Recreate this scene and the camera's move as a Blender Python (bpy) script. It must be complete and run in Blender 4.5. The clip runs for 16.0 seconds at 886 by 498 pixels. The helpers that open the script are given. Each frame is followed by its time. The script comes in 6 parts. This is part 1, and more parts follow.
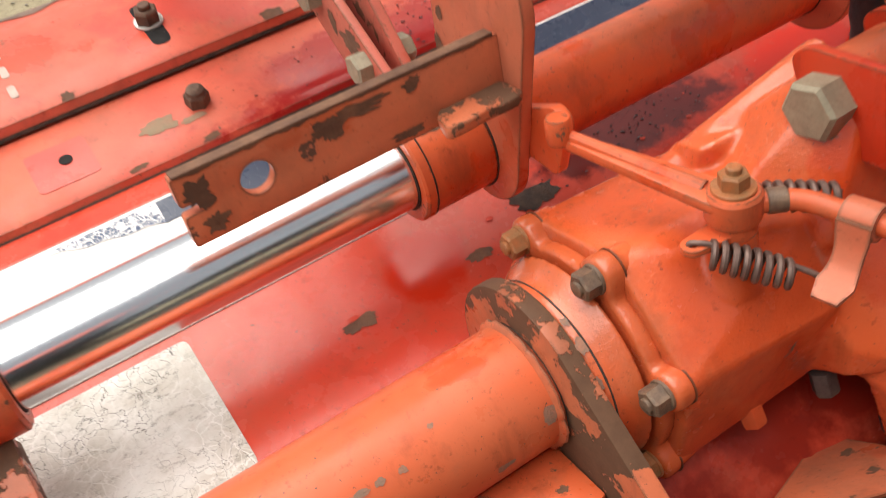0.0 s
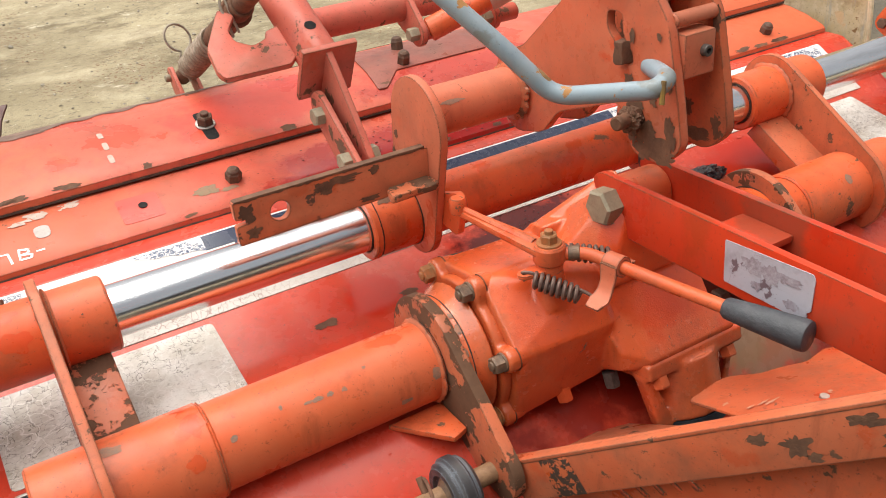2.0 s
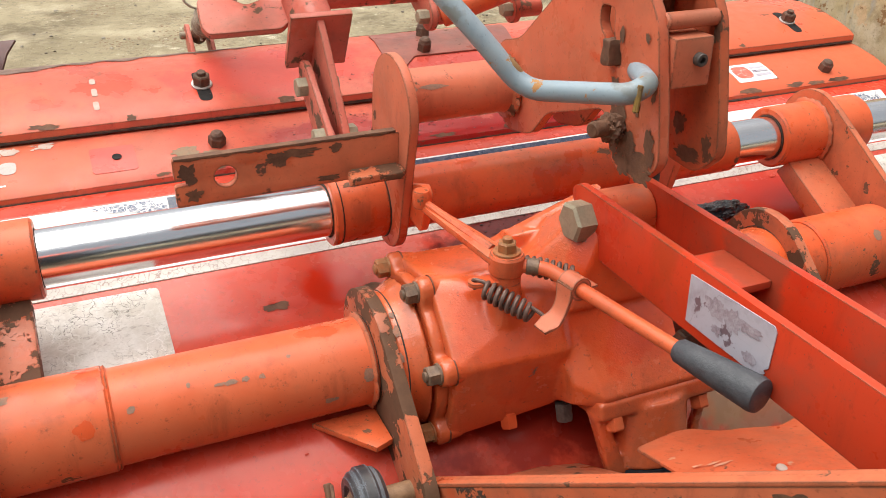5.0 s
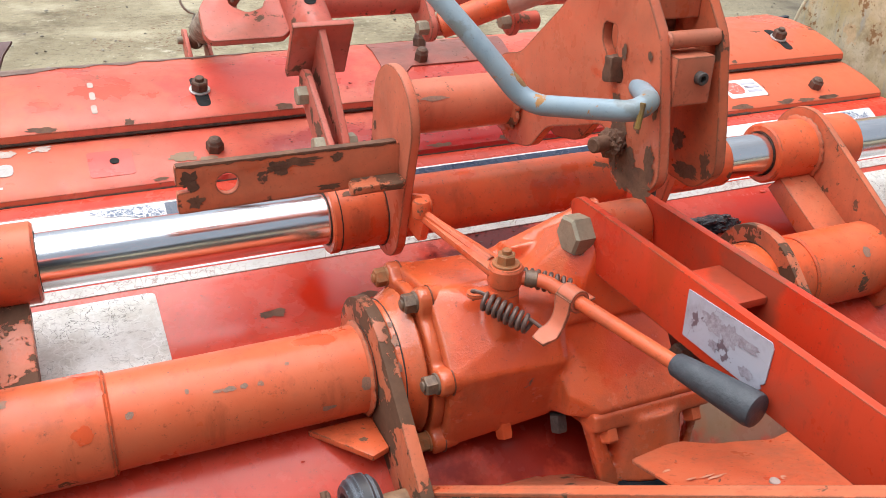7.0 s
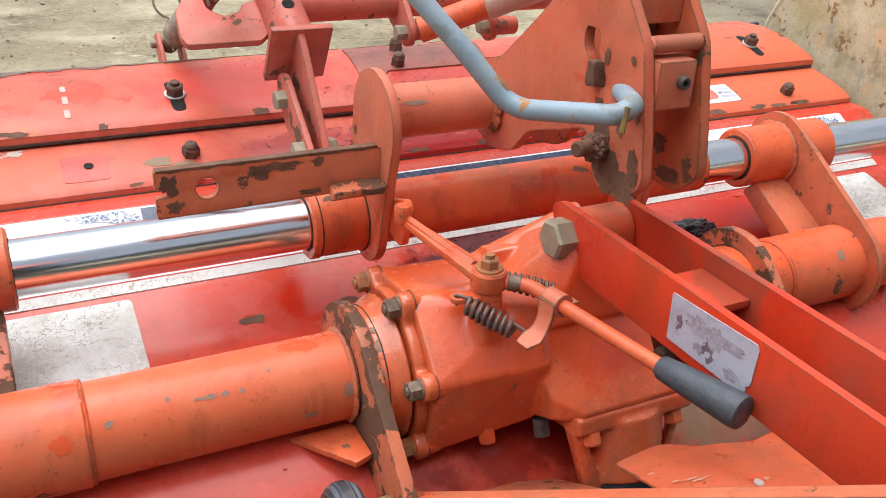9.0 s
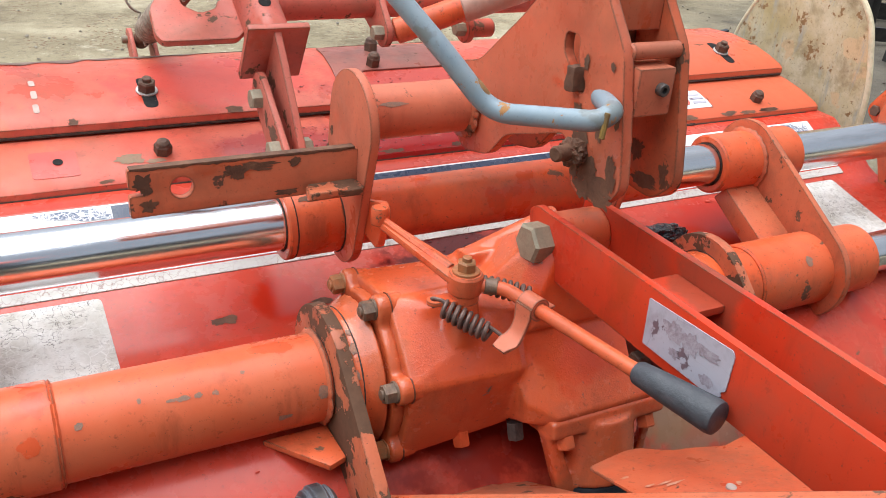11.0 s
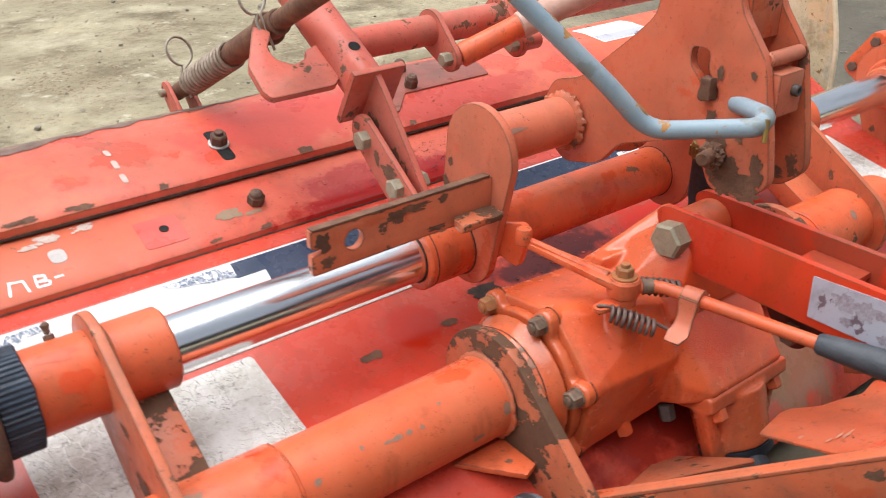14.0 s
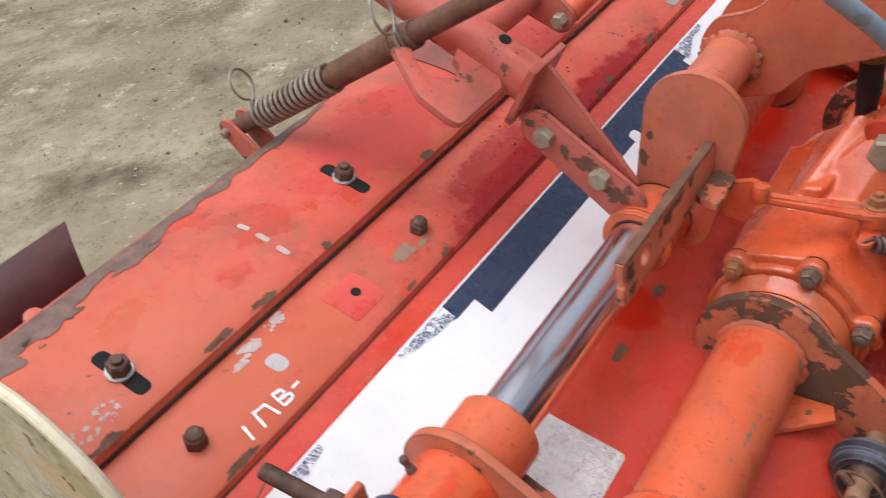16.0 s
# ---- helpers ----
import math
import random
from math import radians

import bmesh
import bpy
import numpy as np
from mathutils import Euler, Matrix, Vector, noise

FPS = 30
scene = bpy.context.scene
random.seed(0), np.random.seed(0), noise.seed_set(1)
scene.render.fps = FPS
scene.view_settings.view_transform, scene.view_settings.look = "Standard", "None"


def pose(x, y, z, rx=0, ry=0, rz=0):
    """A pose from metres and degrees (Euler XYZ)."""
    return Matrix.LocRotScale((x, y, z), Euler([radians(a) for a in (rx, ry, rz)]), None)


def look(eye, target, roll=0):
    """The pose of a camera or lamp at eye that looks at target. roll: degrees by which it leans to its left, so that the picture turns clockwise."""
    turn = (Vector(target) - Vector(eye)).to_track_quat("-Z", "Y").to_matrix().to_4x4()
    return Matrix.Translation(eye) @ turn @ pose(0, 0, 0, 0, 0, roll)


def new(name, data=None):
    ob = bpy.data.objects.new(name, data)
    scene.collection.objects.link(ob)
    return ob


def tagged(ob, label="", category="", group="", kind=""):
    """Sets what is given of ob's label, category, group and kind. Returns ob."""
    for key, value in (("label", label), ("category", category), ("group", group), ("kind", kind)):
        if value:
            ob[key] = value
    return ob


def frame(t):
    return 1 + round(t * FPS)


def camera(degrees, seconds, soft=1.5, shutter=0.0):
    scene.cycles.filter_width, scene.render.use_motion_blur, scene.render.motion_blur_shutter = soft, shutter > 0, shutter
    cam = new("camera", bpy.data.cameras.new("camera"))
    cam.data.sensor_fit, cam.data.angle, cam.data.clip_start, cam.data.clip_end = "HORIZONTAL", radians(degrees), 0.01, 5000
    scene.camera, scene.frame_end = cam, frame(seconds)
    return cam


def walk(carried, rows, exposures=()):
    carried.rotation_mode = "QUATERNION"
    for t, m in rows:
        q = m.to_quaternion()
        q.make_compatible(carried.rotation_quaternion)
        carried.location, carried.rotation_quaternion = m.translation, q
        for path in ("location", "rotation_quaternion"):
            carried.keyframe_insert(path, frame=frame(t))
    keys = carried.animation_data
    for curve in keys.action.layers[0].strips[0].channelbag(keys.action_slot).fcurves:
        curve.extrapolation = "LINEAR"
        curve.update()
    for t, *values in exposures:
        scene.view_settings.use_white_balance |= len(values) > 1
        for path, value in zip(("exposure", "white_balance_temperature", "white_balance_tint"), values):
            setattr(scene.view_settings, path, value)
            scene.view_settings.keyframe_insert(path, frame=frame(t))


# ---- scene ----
cam = camera(52.508, 16.0, soft=0.6, shutter=0.18)
PATH = [
    (0.0, pose(-0.3852, -0.4385, 0.7370, 52.232, 10.306, -32.760)),
    (0.5, pose(-0.5000, -0.5935, 0.8927, 57.370, 6.104, -31.789)),
    (1.0, pose(-0.5791, -0.7940, 0.9160, 59.393, 4.084, -30.955)),
    (1.5, pose(-0.5852, -0.8493, 0.8832, 60.517, 4.754, -31.374)),
    (2.0, pose(-0.5693, -0.8492, 0.8807, 61.617, 4.472, -31.446)),
    (2.5, pose(-0.4780, -0.8007, 0.8263, 61.878, 4.800, -30.777)),
    (3.0, pose(-0.3954, -0.8093, 0.8129, 61.519, 3.022, -28.841)),
    (3.5, pose(-0.3825, -0.8176, 0.8009, 61.080, 0.628, -26.231)),
    (4.0, pose(-0.3835, -0.8189, 0.7982, 61.712, 0.277, -24.905)),
    (4.5, pose(-0.3954, -0.8351, 0.8225, 62.028, -0.157, -23.903)),
    (5.0, pose(-0.4151, -0.8472, 0.8211, 62.471, -0.707, -23.607)),
    (7.5, pose(-0.4350, -0.8427, 0.8300, 63.005, -2.278, -24.260)),
    (8.0, pose(-0.4372, -0.8399, 0.8246, 63.181, -2.310, -24.796)),
    (10.5, pose(-0.4580, -0.8299, 0.8269, 63.407, -3.966, -27.247)),
    (11.0, pose(-0.4563, -0.8270, 0.8266, 63.423, -4.315, -27.634)),
    (11.5, pose(-0.4647, -0.8250, 0.8287, 63.440, -4.633, -28.252)),
    (12.0, pose(-0.4708, -0.8301, 0.8320, 63.409, -4.913, -28.725)),
    (12.5, pose(-0.4710, -0.8338, 0.8356, 63.488, -5.207, -28.961)),
    (13.0, pose(-0.4776, -0.8329, 0.8338, 63.501, -5.480, -29.350)),
    (13.5, pose(-0.5281, -0.8016, 0.8436, 63.206, -5.518, -30.229)),
    (14.0, pose(-0.7441, -0.6886, 0.8882, 62.642, 0.174, -38.025)),
    (14.5, pose(-0.9817, -0.5806, 0.9698, 60.614, 6.270, -50.099)),
    (15.0, pose(-1.0314, -0.5398, 0.9783, 57.505, 7.100, -56.715)),
    (15.5, pose(-0.9537, -0.4121, 0.9720, 54.525, 6.597, -57.550)),
    (16.0, pose(-0.9751, -0.2223, 1.0319, 53.531, 8.665, -56.623)),
]
walk(cam, PATH, exposures=[(0.0, 1.19, 7000, 10), (0.5, 1.40, 6800, 10), (1.1, 1.26, 6950, 10), (1.5, 1.22, 7000, 10), (5.0, 1.24, 6900, 10), (7.3, 1.29, 6150, 9), (8.2, 1.27, 6150, 9), (10.5, 1.22, 6150, 9), (13.0, 1.21, 6150, 9), (13.6, 1.22, 6250, 9),
                           (15.0, 1.20, 6200, 8), (15.5, 1.21, 6200, 8), (15.62, 0.82, 6050, 14), (16.0, 0.76, 6050, 15)])

# ---- light: a bright overcast sky ----
world = bpy.data.worlds.new("sky")
scene.world = world
world.use_nodes = True
wn = world.node_tree
sky = wn.nodes.new("ShaderNodeTexSky")
sky.sky_type = "NISHITA"
sky.sun_disc = False
sky.sun_elevation = radians(77)
sky.sun_rotation = radians(0)
sky.air_density, sky.dust_density, sky.ozone_density = 1.0, 5.0, 0.3
haze = wn.nodes.new("ShaderNodeHueSaturation")
haze.inputs["Saturation"].default_value = 0.30
wn.links.new(sky.outputs[0], haze.inputs["Color"])
wn.links.new(haze.outputs[0], wn.nodes["Background"].inputs[0])
wn.nodes["Background"].inputs[1].default_value = 0.062
sun_data = bpy.data.lights.new("sun", "SUN")
sun_data.energy, sun_data.angle, sun_data.color = 1.82, radians(80), (0.985, 0.985, 0.98)
sun = new("sun", sun_data)
sun.matrix_world = look((-1.25, 0.6, 4.0), (0.1, 0.3, 0.0))


# ---- materials ----
def mat_base(name):
    m = bpy.data.materials.new(name)
    m.use_nodes = True
    nt = m.node_tree
    return m, nt, nt.nodes["Principled BSDF"]


def N(nt, kind, **inputs):
    n = nt.nodes.new(kind)
    for k, v in inputs.items():
        n.inputs[k.replace("_", " ")].default_value = v
    return n


def noise_of(nt, scale, detail=6.0, rough=0.6, stretch=None, w=0.0):
    tc = nt.nodes.new("ShaderNodeTexCoord")
    mp = nt.nodes.new("ShaderNodeMapping")
    mp.inputs["Location"].default_value = (w * 3.1, w * 1.7, w * 2.3)
    if stretch:
        mp.inputs["Scale"].default_value = stretch
    nz = N(nt, "ShaderNodeTexNoise", Scale=scale, Detail=detail, Roughness=rough)
    nt.links.new(tc.outputs["Object"], mp.inputs[0])
    nt.links.new(mp.outputs[0], nz.inputs["Vector"])
    return nz.outputs["Fac"]


def ramp(nt, fac, lo, hi, a=0.0, b=1.0):
    r = nt.nodes.new("ShaderNodeMapRange")
    r.inputs["From Min"].default_value, r.inputs["From Max"].default_value = lo, hi
    r.inputs["To Min"].default_value, r.inputs["To Max"].default_value = a, b
    nt.links.new(fac, r.inputs["Value"])
    return r.outputs[0]


def mix(nt, fac, a, b):
    m = nt.nodes.new("ShaderNodeMix")
    m.data_type = "RGBA"
    for sock, v in ((m.inputs[0], fac), (m.inputs[6], a), (m.inputs[7], b)):
        if isinstance(v, (int, float)):
            sock.default_value = v
        elif isinstance(v, (tuple, list)):
            sock.default_value = (*v[:3], 1.0)
        else:
            nt.links.new(v, sock)
    return m.outputs[2]


def math2(nt, op, a, b):
    m = nt.nodes.new("ShaderNodeMath")
    m.operation = op
    m.use_clamp = True
    for i, v in enumerate((a, b)):
        if isinstance(v, (int, float)):
            m.inputs[i].default_value = v
        else:
            nt.links.new(v, m.inputs[i])
    return m.outputs[0]


def paint(name, col, col2, chip=0.30, rough=0.36, rust=(0.085, 0.043, 0.026), edge=0.0, scale=1.0, grime=0.35, bump=0.12, spec=0.30, soil=(0.20, 0.085, 0.050), coat=0.05, fading=0.30, stains=(), peel=0.0):
    """Old enamel on steel: tone drifts, grime specks, chipped rust patches, worn edges."""
    m, nt, b = mat_base(name)
    tone = ramp(nt, noise_of(nt, 5 * scale, 4, 0.6), 0.35, 0.65)
    c = mix(nt, tone, col, col2)
    fade = ramp(nt, noise_of(nt, 22 * scale, 5, 0.6, w=1), 0.42, 0.68, 0.0, fading)
    c = mix(nt, fade, c, tuple(min(1, v * 1.12 + k) for v, k in zip(col2, (0.05, 0.030, 0.014))))
    speck = ramp(nt, noise_of(nt, 120 * scale, 3, 0.7, w=2), 0.60, 0.72, 0.0, grime)
    c = mix(nt, speck, c, tuple(v * 0.35 for v in col))
    clean = ramp(nt, noise_of(nt, 7 * scale, 7, 0.55, w=11), 0.60, 0.625)
    c = mix(nt, math2(nt, "MULTIPLY", clean, 0.75), c, tuple(v * k for v, k in zip(col, (0.95, 0.72, 0.55))))
    dust = ramp(nt, noise_of(nt, 330 * scale, 4, 0.75, w=9), 0.40, 0.75, 0.0, fading * 0.8)
    c = mix(nt, dust, c, tuple(min(1, v * 0.84 + k) for v, k in zip(col2, (0.022, 0.016, 0.008))))
    pins = ramp(nt, noise_of(nt, 260 * scale, 3, 0.6, w=10), 0.685, 0.72, 0.0, min(1.0, grime * 1.6))
    c = mix(nt, pins, c, (0.07, 0.04, 0.03))
    grimy = ramp(nt, noise_of(nt, 9 * scale, 8, 0.7, w=3), 0.49, 0.72, 0.0, grime * 0.95)
    c = mix(nt, grimy, c, soil)
    runs = ramp(nt, noise_of(nt, 30 * scale, 6, 0.65, (1.0, 1.0, 0.16), 12), 0.56, 0.72, 0.0, grime * 0.9)
    c = mix(nt, runs, c, tuple(v * k for v, k in zip(col, (0.45, 0.55, 0.7))))
    film = ramp(nt, noise_of(nt, 3.5 * scale, 5, 0.6, w=13), 0.35, 0.70, 0.015, 0.085)
    c = mix(nt, film, c, (0.40, 0.31, 0.235))
    wet = 0.0
    # Local tints: stains, and on the hood a painted shade under the gearbox.
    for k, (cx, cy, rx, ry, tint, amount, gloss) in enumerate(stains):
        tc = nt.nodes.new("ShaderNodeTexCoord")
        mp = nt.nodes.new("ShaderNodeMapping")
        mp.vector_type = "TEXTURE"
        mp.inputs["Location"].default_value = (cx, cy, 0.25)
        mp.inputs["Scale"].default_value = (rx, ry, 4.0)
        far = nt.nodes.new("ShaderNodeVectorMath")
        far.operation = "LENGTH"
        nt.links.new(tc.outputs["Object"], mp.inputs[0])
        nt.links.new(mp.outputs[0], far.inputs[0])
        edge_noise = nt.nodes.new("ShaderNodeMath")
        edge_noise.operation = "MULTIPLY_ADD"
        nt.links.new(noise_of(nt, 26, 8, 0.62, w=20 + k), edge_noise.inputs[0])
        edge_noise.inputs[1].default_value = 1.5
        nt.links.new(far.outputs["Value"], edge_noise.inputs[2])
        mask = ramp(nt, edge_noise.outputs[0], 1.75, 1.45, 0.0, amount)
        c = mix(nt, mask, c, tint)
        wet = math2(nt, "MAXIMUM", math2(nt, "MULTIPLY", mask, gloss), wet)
    chips = ramp(nt, noise_of(nt, 22 * scale, 10, 0.66, w=4), 0.80 - chip * 0.5, 0.815 - chip * 0.5)
    if edge > 0:
        bev = nt.nodes.new("ShaderNodeBevel")
        bev.samples = 4
        bev.inputs["Radius"].default_value = 0.004
        geo = nt.nodes.new("ShaderNodeNewGeometry")
        dot = nt.nodes.new("ShaderNodeVectorMath")
        dot.operation = "DOT_PRODUCT"
        nt.links.new(bev.outputs[0], dot.inputs[0])
        nt.links.new(geo.outputs["Normal"], dot.inputs[1])
        worn = ramp(nt, dot.outputs["Value"], 0.985, 0.90, 0.0, 1.0)
        patch = ramp(nt, noise_of(nt, 30 * scale, 6, 0.6, w=5), 0.62 - edge * 0.3, 0.66 - edge * 0.3)
        chips = math2(nt, "MAXIMUM", chips, math2(nt, "MULTIPLY", worn, patch))
    rustc = mix(nt, noise_of(nt, 60 * scale, 5, 0.7, w=6), rust, tuple(v * 2.4 for v in rust))
    c = mix(nt, chips, c, rustc)
    nt.links.new(c, b.inputs["Base Color"])
    b.inputs["Specular IOR Level"].default_value = spec
    b.inputs["Coat Weight"].default_value = coat
    b.inputs["Coat Roughness"].default_value = 0.16
    r = ramp(nt, noise_of(nt, 35 * scale, 4, 0.6, w=7), 0.3, 0.7, rough - 0.09, rough + 0.14)
    r = math2(nt, "SUBTRACT", r, math2(nt, "MULTIPLY", clean, 0.12))
    if stains:
        r = math2(nt, "SUBTRACT", r, wet)
    nt.links.new(math2(nt, "MAXIMUM", r, math2(nt, "MULTIPLY", chips, 0.85)), b.inputs["Roughness"])
    bp = N(nt, "ShaderNodeBump", Strength=bump, Distance=0.002)
    h = math2(nt, "SUBTRACT", ramp(nt, noise_of(nt, 90 * scale, 4, 0.6, w=8), 0, 1, 0.3, 0.7), math2(nt, "MULTIPLY", chips, 0.5))
    if peel > 0:
        beads = ramp(nt, noise_of(nt, 420 * scale, 3, 0.55, w=14), 0.46, 0.66, 0.0, peel)
        h = math2(nt, "ADD", math2(nt, "MULTIPLY", h, 0.6), beads)
    nt.links.new(h, bp.inputs["Height"])
    nt.links.new(bp.outputs[0], b.inputs["Normal"])
    return m


def plain(name, col, col2, rough=0.6, metal=0.0, scale=30.0, bump=0.2, detail=7, lo=0.35, hi=0.7):
    m, nt, b = mat_base(name)
    c = mix(nt, ramp(nt, noise_of(nt, scale, detail, 0.65), lo, hi), col, col2)
    c = mix(nt, ramp(nt, noise_of(nt, scale * 5, 4, 0.6, w=2), 0.5, 0.8, 0, 0.5), c, tuple(v * 0.55 for v in col))
    nt.links.new(c, b.inputs["Base Color"])
    b.inputs["Metallic"].default_value = metal
    nt.links.new(ramp(nt, noise_of(nt, scale * 2, 4, 0.6, w=1), 0.3, 0.7, rough - 0.08, rough + 0.1), b.inputs["Roughness"])
    bp = N(nt, "ShaderNodeBump", Strength=bump, Distance=0.002)
    nt.links.new(noise_of(nt, scale * 4, 5, 0.65, w=3), bp.inputs["Height"])
    nt.links.new(bp.outputs[0], b.inputs["Normal"])
    return m


ORANGE = paint("orange_enamel", (0.68, 0.086, 0.016), (0.61, 0.122, 0.046), chip=0.31, edge=0.45, grime=0.66, rough=0.34)
ORANGE_WORN = paint("worn_orange_enamel", (0.58, 0.110, 0.040), (0.52, 0.130, 0.058), chip=0.36, edge=0.9, grime=0.65, scale=1.4, rough=0.40)
CAST = paint("gearbox_enamel", (0.74, 0.100, 0.020), (0.68, 0.132, 0.044), chip=0.28, rough=0.19, bump=0.36, peel=0.18, grime=0.60, spec=0.50, coat=0.40, fading=0.20, stains=[(0.005, -0.095, 0.085, 0.050, (0.44, 0.034, 0.005), 0.40, 0.10), (0.160, -0.110, 0.110, 0.050, (0.56, 0.046, 0.006), 0.55, 0.08), (-0.085, -0.010, 0.022, 0.200, (0.42, 0.090, 0.030), 0.5, -0.1)])
MAST_RED = paint("bright_red_enamel", (0.62, 0.032, 0.004), (0.58, 0.040, 0.007), chip=0.24, rough=0.36, edge=0.6, grime=0.42, spec=0.22, fading=0.12, stains=[(0.176, -0.262, 0.030, 0.050, (0.20, 0.062, 0.034), 0.60, -0.2), (0.112, -0.215, 0.010, 0.030, (0.40, 0.050, 0.014), 0.6, -0.1)])
HOOD_STAINS_SHADE = [(0.320, -0.100, 0.055, 0.055, (0.27, 0.16, 0.075), 0.75, -0.30), (0.400, 0.185, 0.100, 0.060, (0.58, 0.018, 0.004), 0.85, 0.14), (-0.118, 0.183, 0.050, 0.048, (0.50, 0.020, 0.004), 0.85, 0.10), (0.180, 0.215, 0.150, 0.045, (0.085, 0.010, 0.010), 0.92, 0.16), (0.650, 0.165, 0.120, 0.080, (0.55, 0.022, 0.004), 0.85, 0.12),
               # First entry below paints the gearbox's shade on the hood, with dark stains.
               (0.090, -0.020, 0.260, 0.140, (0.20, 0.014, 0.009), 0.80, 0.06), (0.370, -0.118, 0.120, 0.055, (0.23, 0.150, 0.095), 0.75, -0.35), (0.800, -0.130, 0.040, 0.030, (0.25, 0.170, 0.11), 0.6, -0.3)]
HOOD_RED = paint("hood_enamel", (0.54, 0.032, 0.014), (0.53, 0.050, 0.024), chip=0.22, rough=0.24, scale=0.8, grime=0.42, spec=0.30, coat=0.16, fading=0.22, stains=HOOD_STAINS_SHADE)
PLANK_STAINS = [(-0.700, 0.480, 0.300, 0.300, (0.54, 0.140, 0.066), 0.60, -0.05), (0.950, 0.500, 0.330, 0.400, (0.60, 0.120, 0.050), 0.80, 0.0), (0.150, 0.402, 0.380, 0.040, (0.33, 0.016, 0.018), 0.92, 0.24), (-0.010, 0.440, 0.140, 0.045, (0.36, 0.026, 0.026), 0.75, 0.18), (0.250, 0.545, 0.220, 0.050, (0.40, 0.045, 0.038), 0.7, 0.12),
                (-0.080, 0.600, 0.200, 0.090, (0.57, 0.050, 0.042), 0.6, 0.02), (-0.500, 0.450, 0.180, 0.060, (0.50, 0.105, 0.045), 0.6, 0.0)]
PLANK_RED = paint("faded_red_enamel", (0.57, 0.072, 0.042), (0.61, 0.122, 0.072), chip=0.28, rough=0.36, edge=0.7, scale=0.9, grime=0.55, spec=0.28, stains=PLANK_STAINS)
FRAME_RED = paint("dusty_red_enamel", (0.56, 0.105, 0.072), (0.48, 0.125, 0.085), chip=0.41, rough=0.45, edge=0.8, grime=0.6, scale=1.2)
RUST = plain("rusted_steel", (0.100, 0.048, 0.029), (0.205, 0.100, 0.055), rough=0.8, scale=40, bump=0.6)
RUST_PLATE = paint("flaking_plate", (0.58, 0.145, 0.065), (0.45, 0.12, 0.055), chip=0.64, edge=0.4, grime=0.7, rust=(0.070, 0.035, 0.020), bump=0.8)
BAR_PAINT = paint("chipped_bar_enamel", (0.62, 0.150, 0.066), (0.58, 0.155, 0.075), chip=0.37, edge=1.0, grime=0.40, rust=(0.075, 0.038, 0.026), scale=1.3, bump=0.35)
GRIME = plain("dark_seam_grime", (0.030, 0.021, 0.017), (0.085, 0.052, 0.036), rough=0.85, scale=70, bump=0.9)
BARE = plain("rubbed_bare_steel", (0.13, 0.078, 0.058), (0.27, 0.165, 0.120), rough=0.5, metal=0.2, scale=30, bump=0.3)
WET_RED = paint("wet_red_enamel", (0.54, 0.030, 0.008), (0.56, 0.038, 0.012), chip=0.24, rough=0.26, grime=0.2, spec=0.25)
FLECKED = paint("flecked_bare_steel", (0.55, 0.11, 0.035), (0.50, 0.11, 0.04), chip=0.64, scale=4.0, rust=(0.035, 0.022, 0.016), grime=0.6)
DUSTY = paint("dusty_orange_enamel", (0.60, 0.125, 0.058), (0.55, 0.165, 0.092), chip=0.30, rough=0.38, edge=0.8, grime=0.45)
HOLE = plain("dark_hole", (0.004, 0.003, 0.003), (0.010, 0.008, 0.007), rough=0.9, scale=60)
BOLT = plain("weathered_bolt", (0.25, 0.215, 0.15), (0.36, 0.315, 0.22), rough=0.5, metal=0.15, scale=60, bump=0.25)
BOLT_RUST = plain("rusty_bolt", (0.085, 0.050, 0.036), (0.17, 0.095, 0.06), rough=0.7, metal=0.2, scale=70, bump=0.4)
BOLT_DARK = plain("dark_bolt", (0.06, 0.055, 0.055), (0.14, 0.115, 0.10), rough=0.5, metal=0.3, scale=70, bump=0.3)
ZINC = plain("dull_zinc", (0.45, 0.43, 0.40), (0.6, 0.58, 0.55), rough=0.45, metal=0.6, scale=50)
RUBBER = plain("black_rubber", (0.010, 0.013, 0.019), (0.034, 0.040, 0.050), rough=0.5, scale=45, bump=0.4)
BELT = plain("blue_black_rubber", (0.013, 0.020, 0.034), (0.042, 0.058, 0.088), rough=0.5, scale=50, bump=0.4)
GRIP = plain("grey_plastic_grip", (0.042, 0.047, 0.056), (0.072, 0.078, 0.088), rough=0.55, scale=60, bump=0.35)
BLACK_LINK = paint("black_link_enamel", (0.014, 0.017, 0.023), (0.026, 0.030, 0.038), chip=0.36, rough=0.40, rust=(0.075, 0.085, 0.10), edge=1.0, grime=0.5, spec=0.45, bump=0.5, soil=(0.060, 0.042, 0.034), scale=1.6)
BLUE_PIPE = paint("grey_blue_enamel", (0.19, 0.28, 0.35), (0.27, 0.345, 0.39), chip=0.38, rough=0.45, rust=(0.22, 0.11, 0.04), scale=1.5, grime=0.25, soil=(0.20, 0.17, 0.13))
CREAM = paint("dirty_cream_paint", (0.68, 0.63, 0.46), (0.42, 0.35, 0.17), chip=0.40, rough=0.6, rust=(0.15, 0.09, 0.04), scale=1.5, grime=1.0, soil=(0.20, 0.145, 0.06), fading=0.5)
RIM = plain("pale_cream_rim", (0.70, 0.63, 0.43), (0.48, 0.40, 0.22), rough=0.55, scale=26, bump=0.3, lo=0.45, hi=0.75)
DARK_STEEL = plain("dark_plough_steel", (0.02, 0.02, 0.022), (0.06, 0.055, 0.05), rough=0.5, metal=0.4, scale=14, bump=0.3)
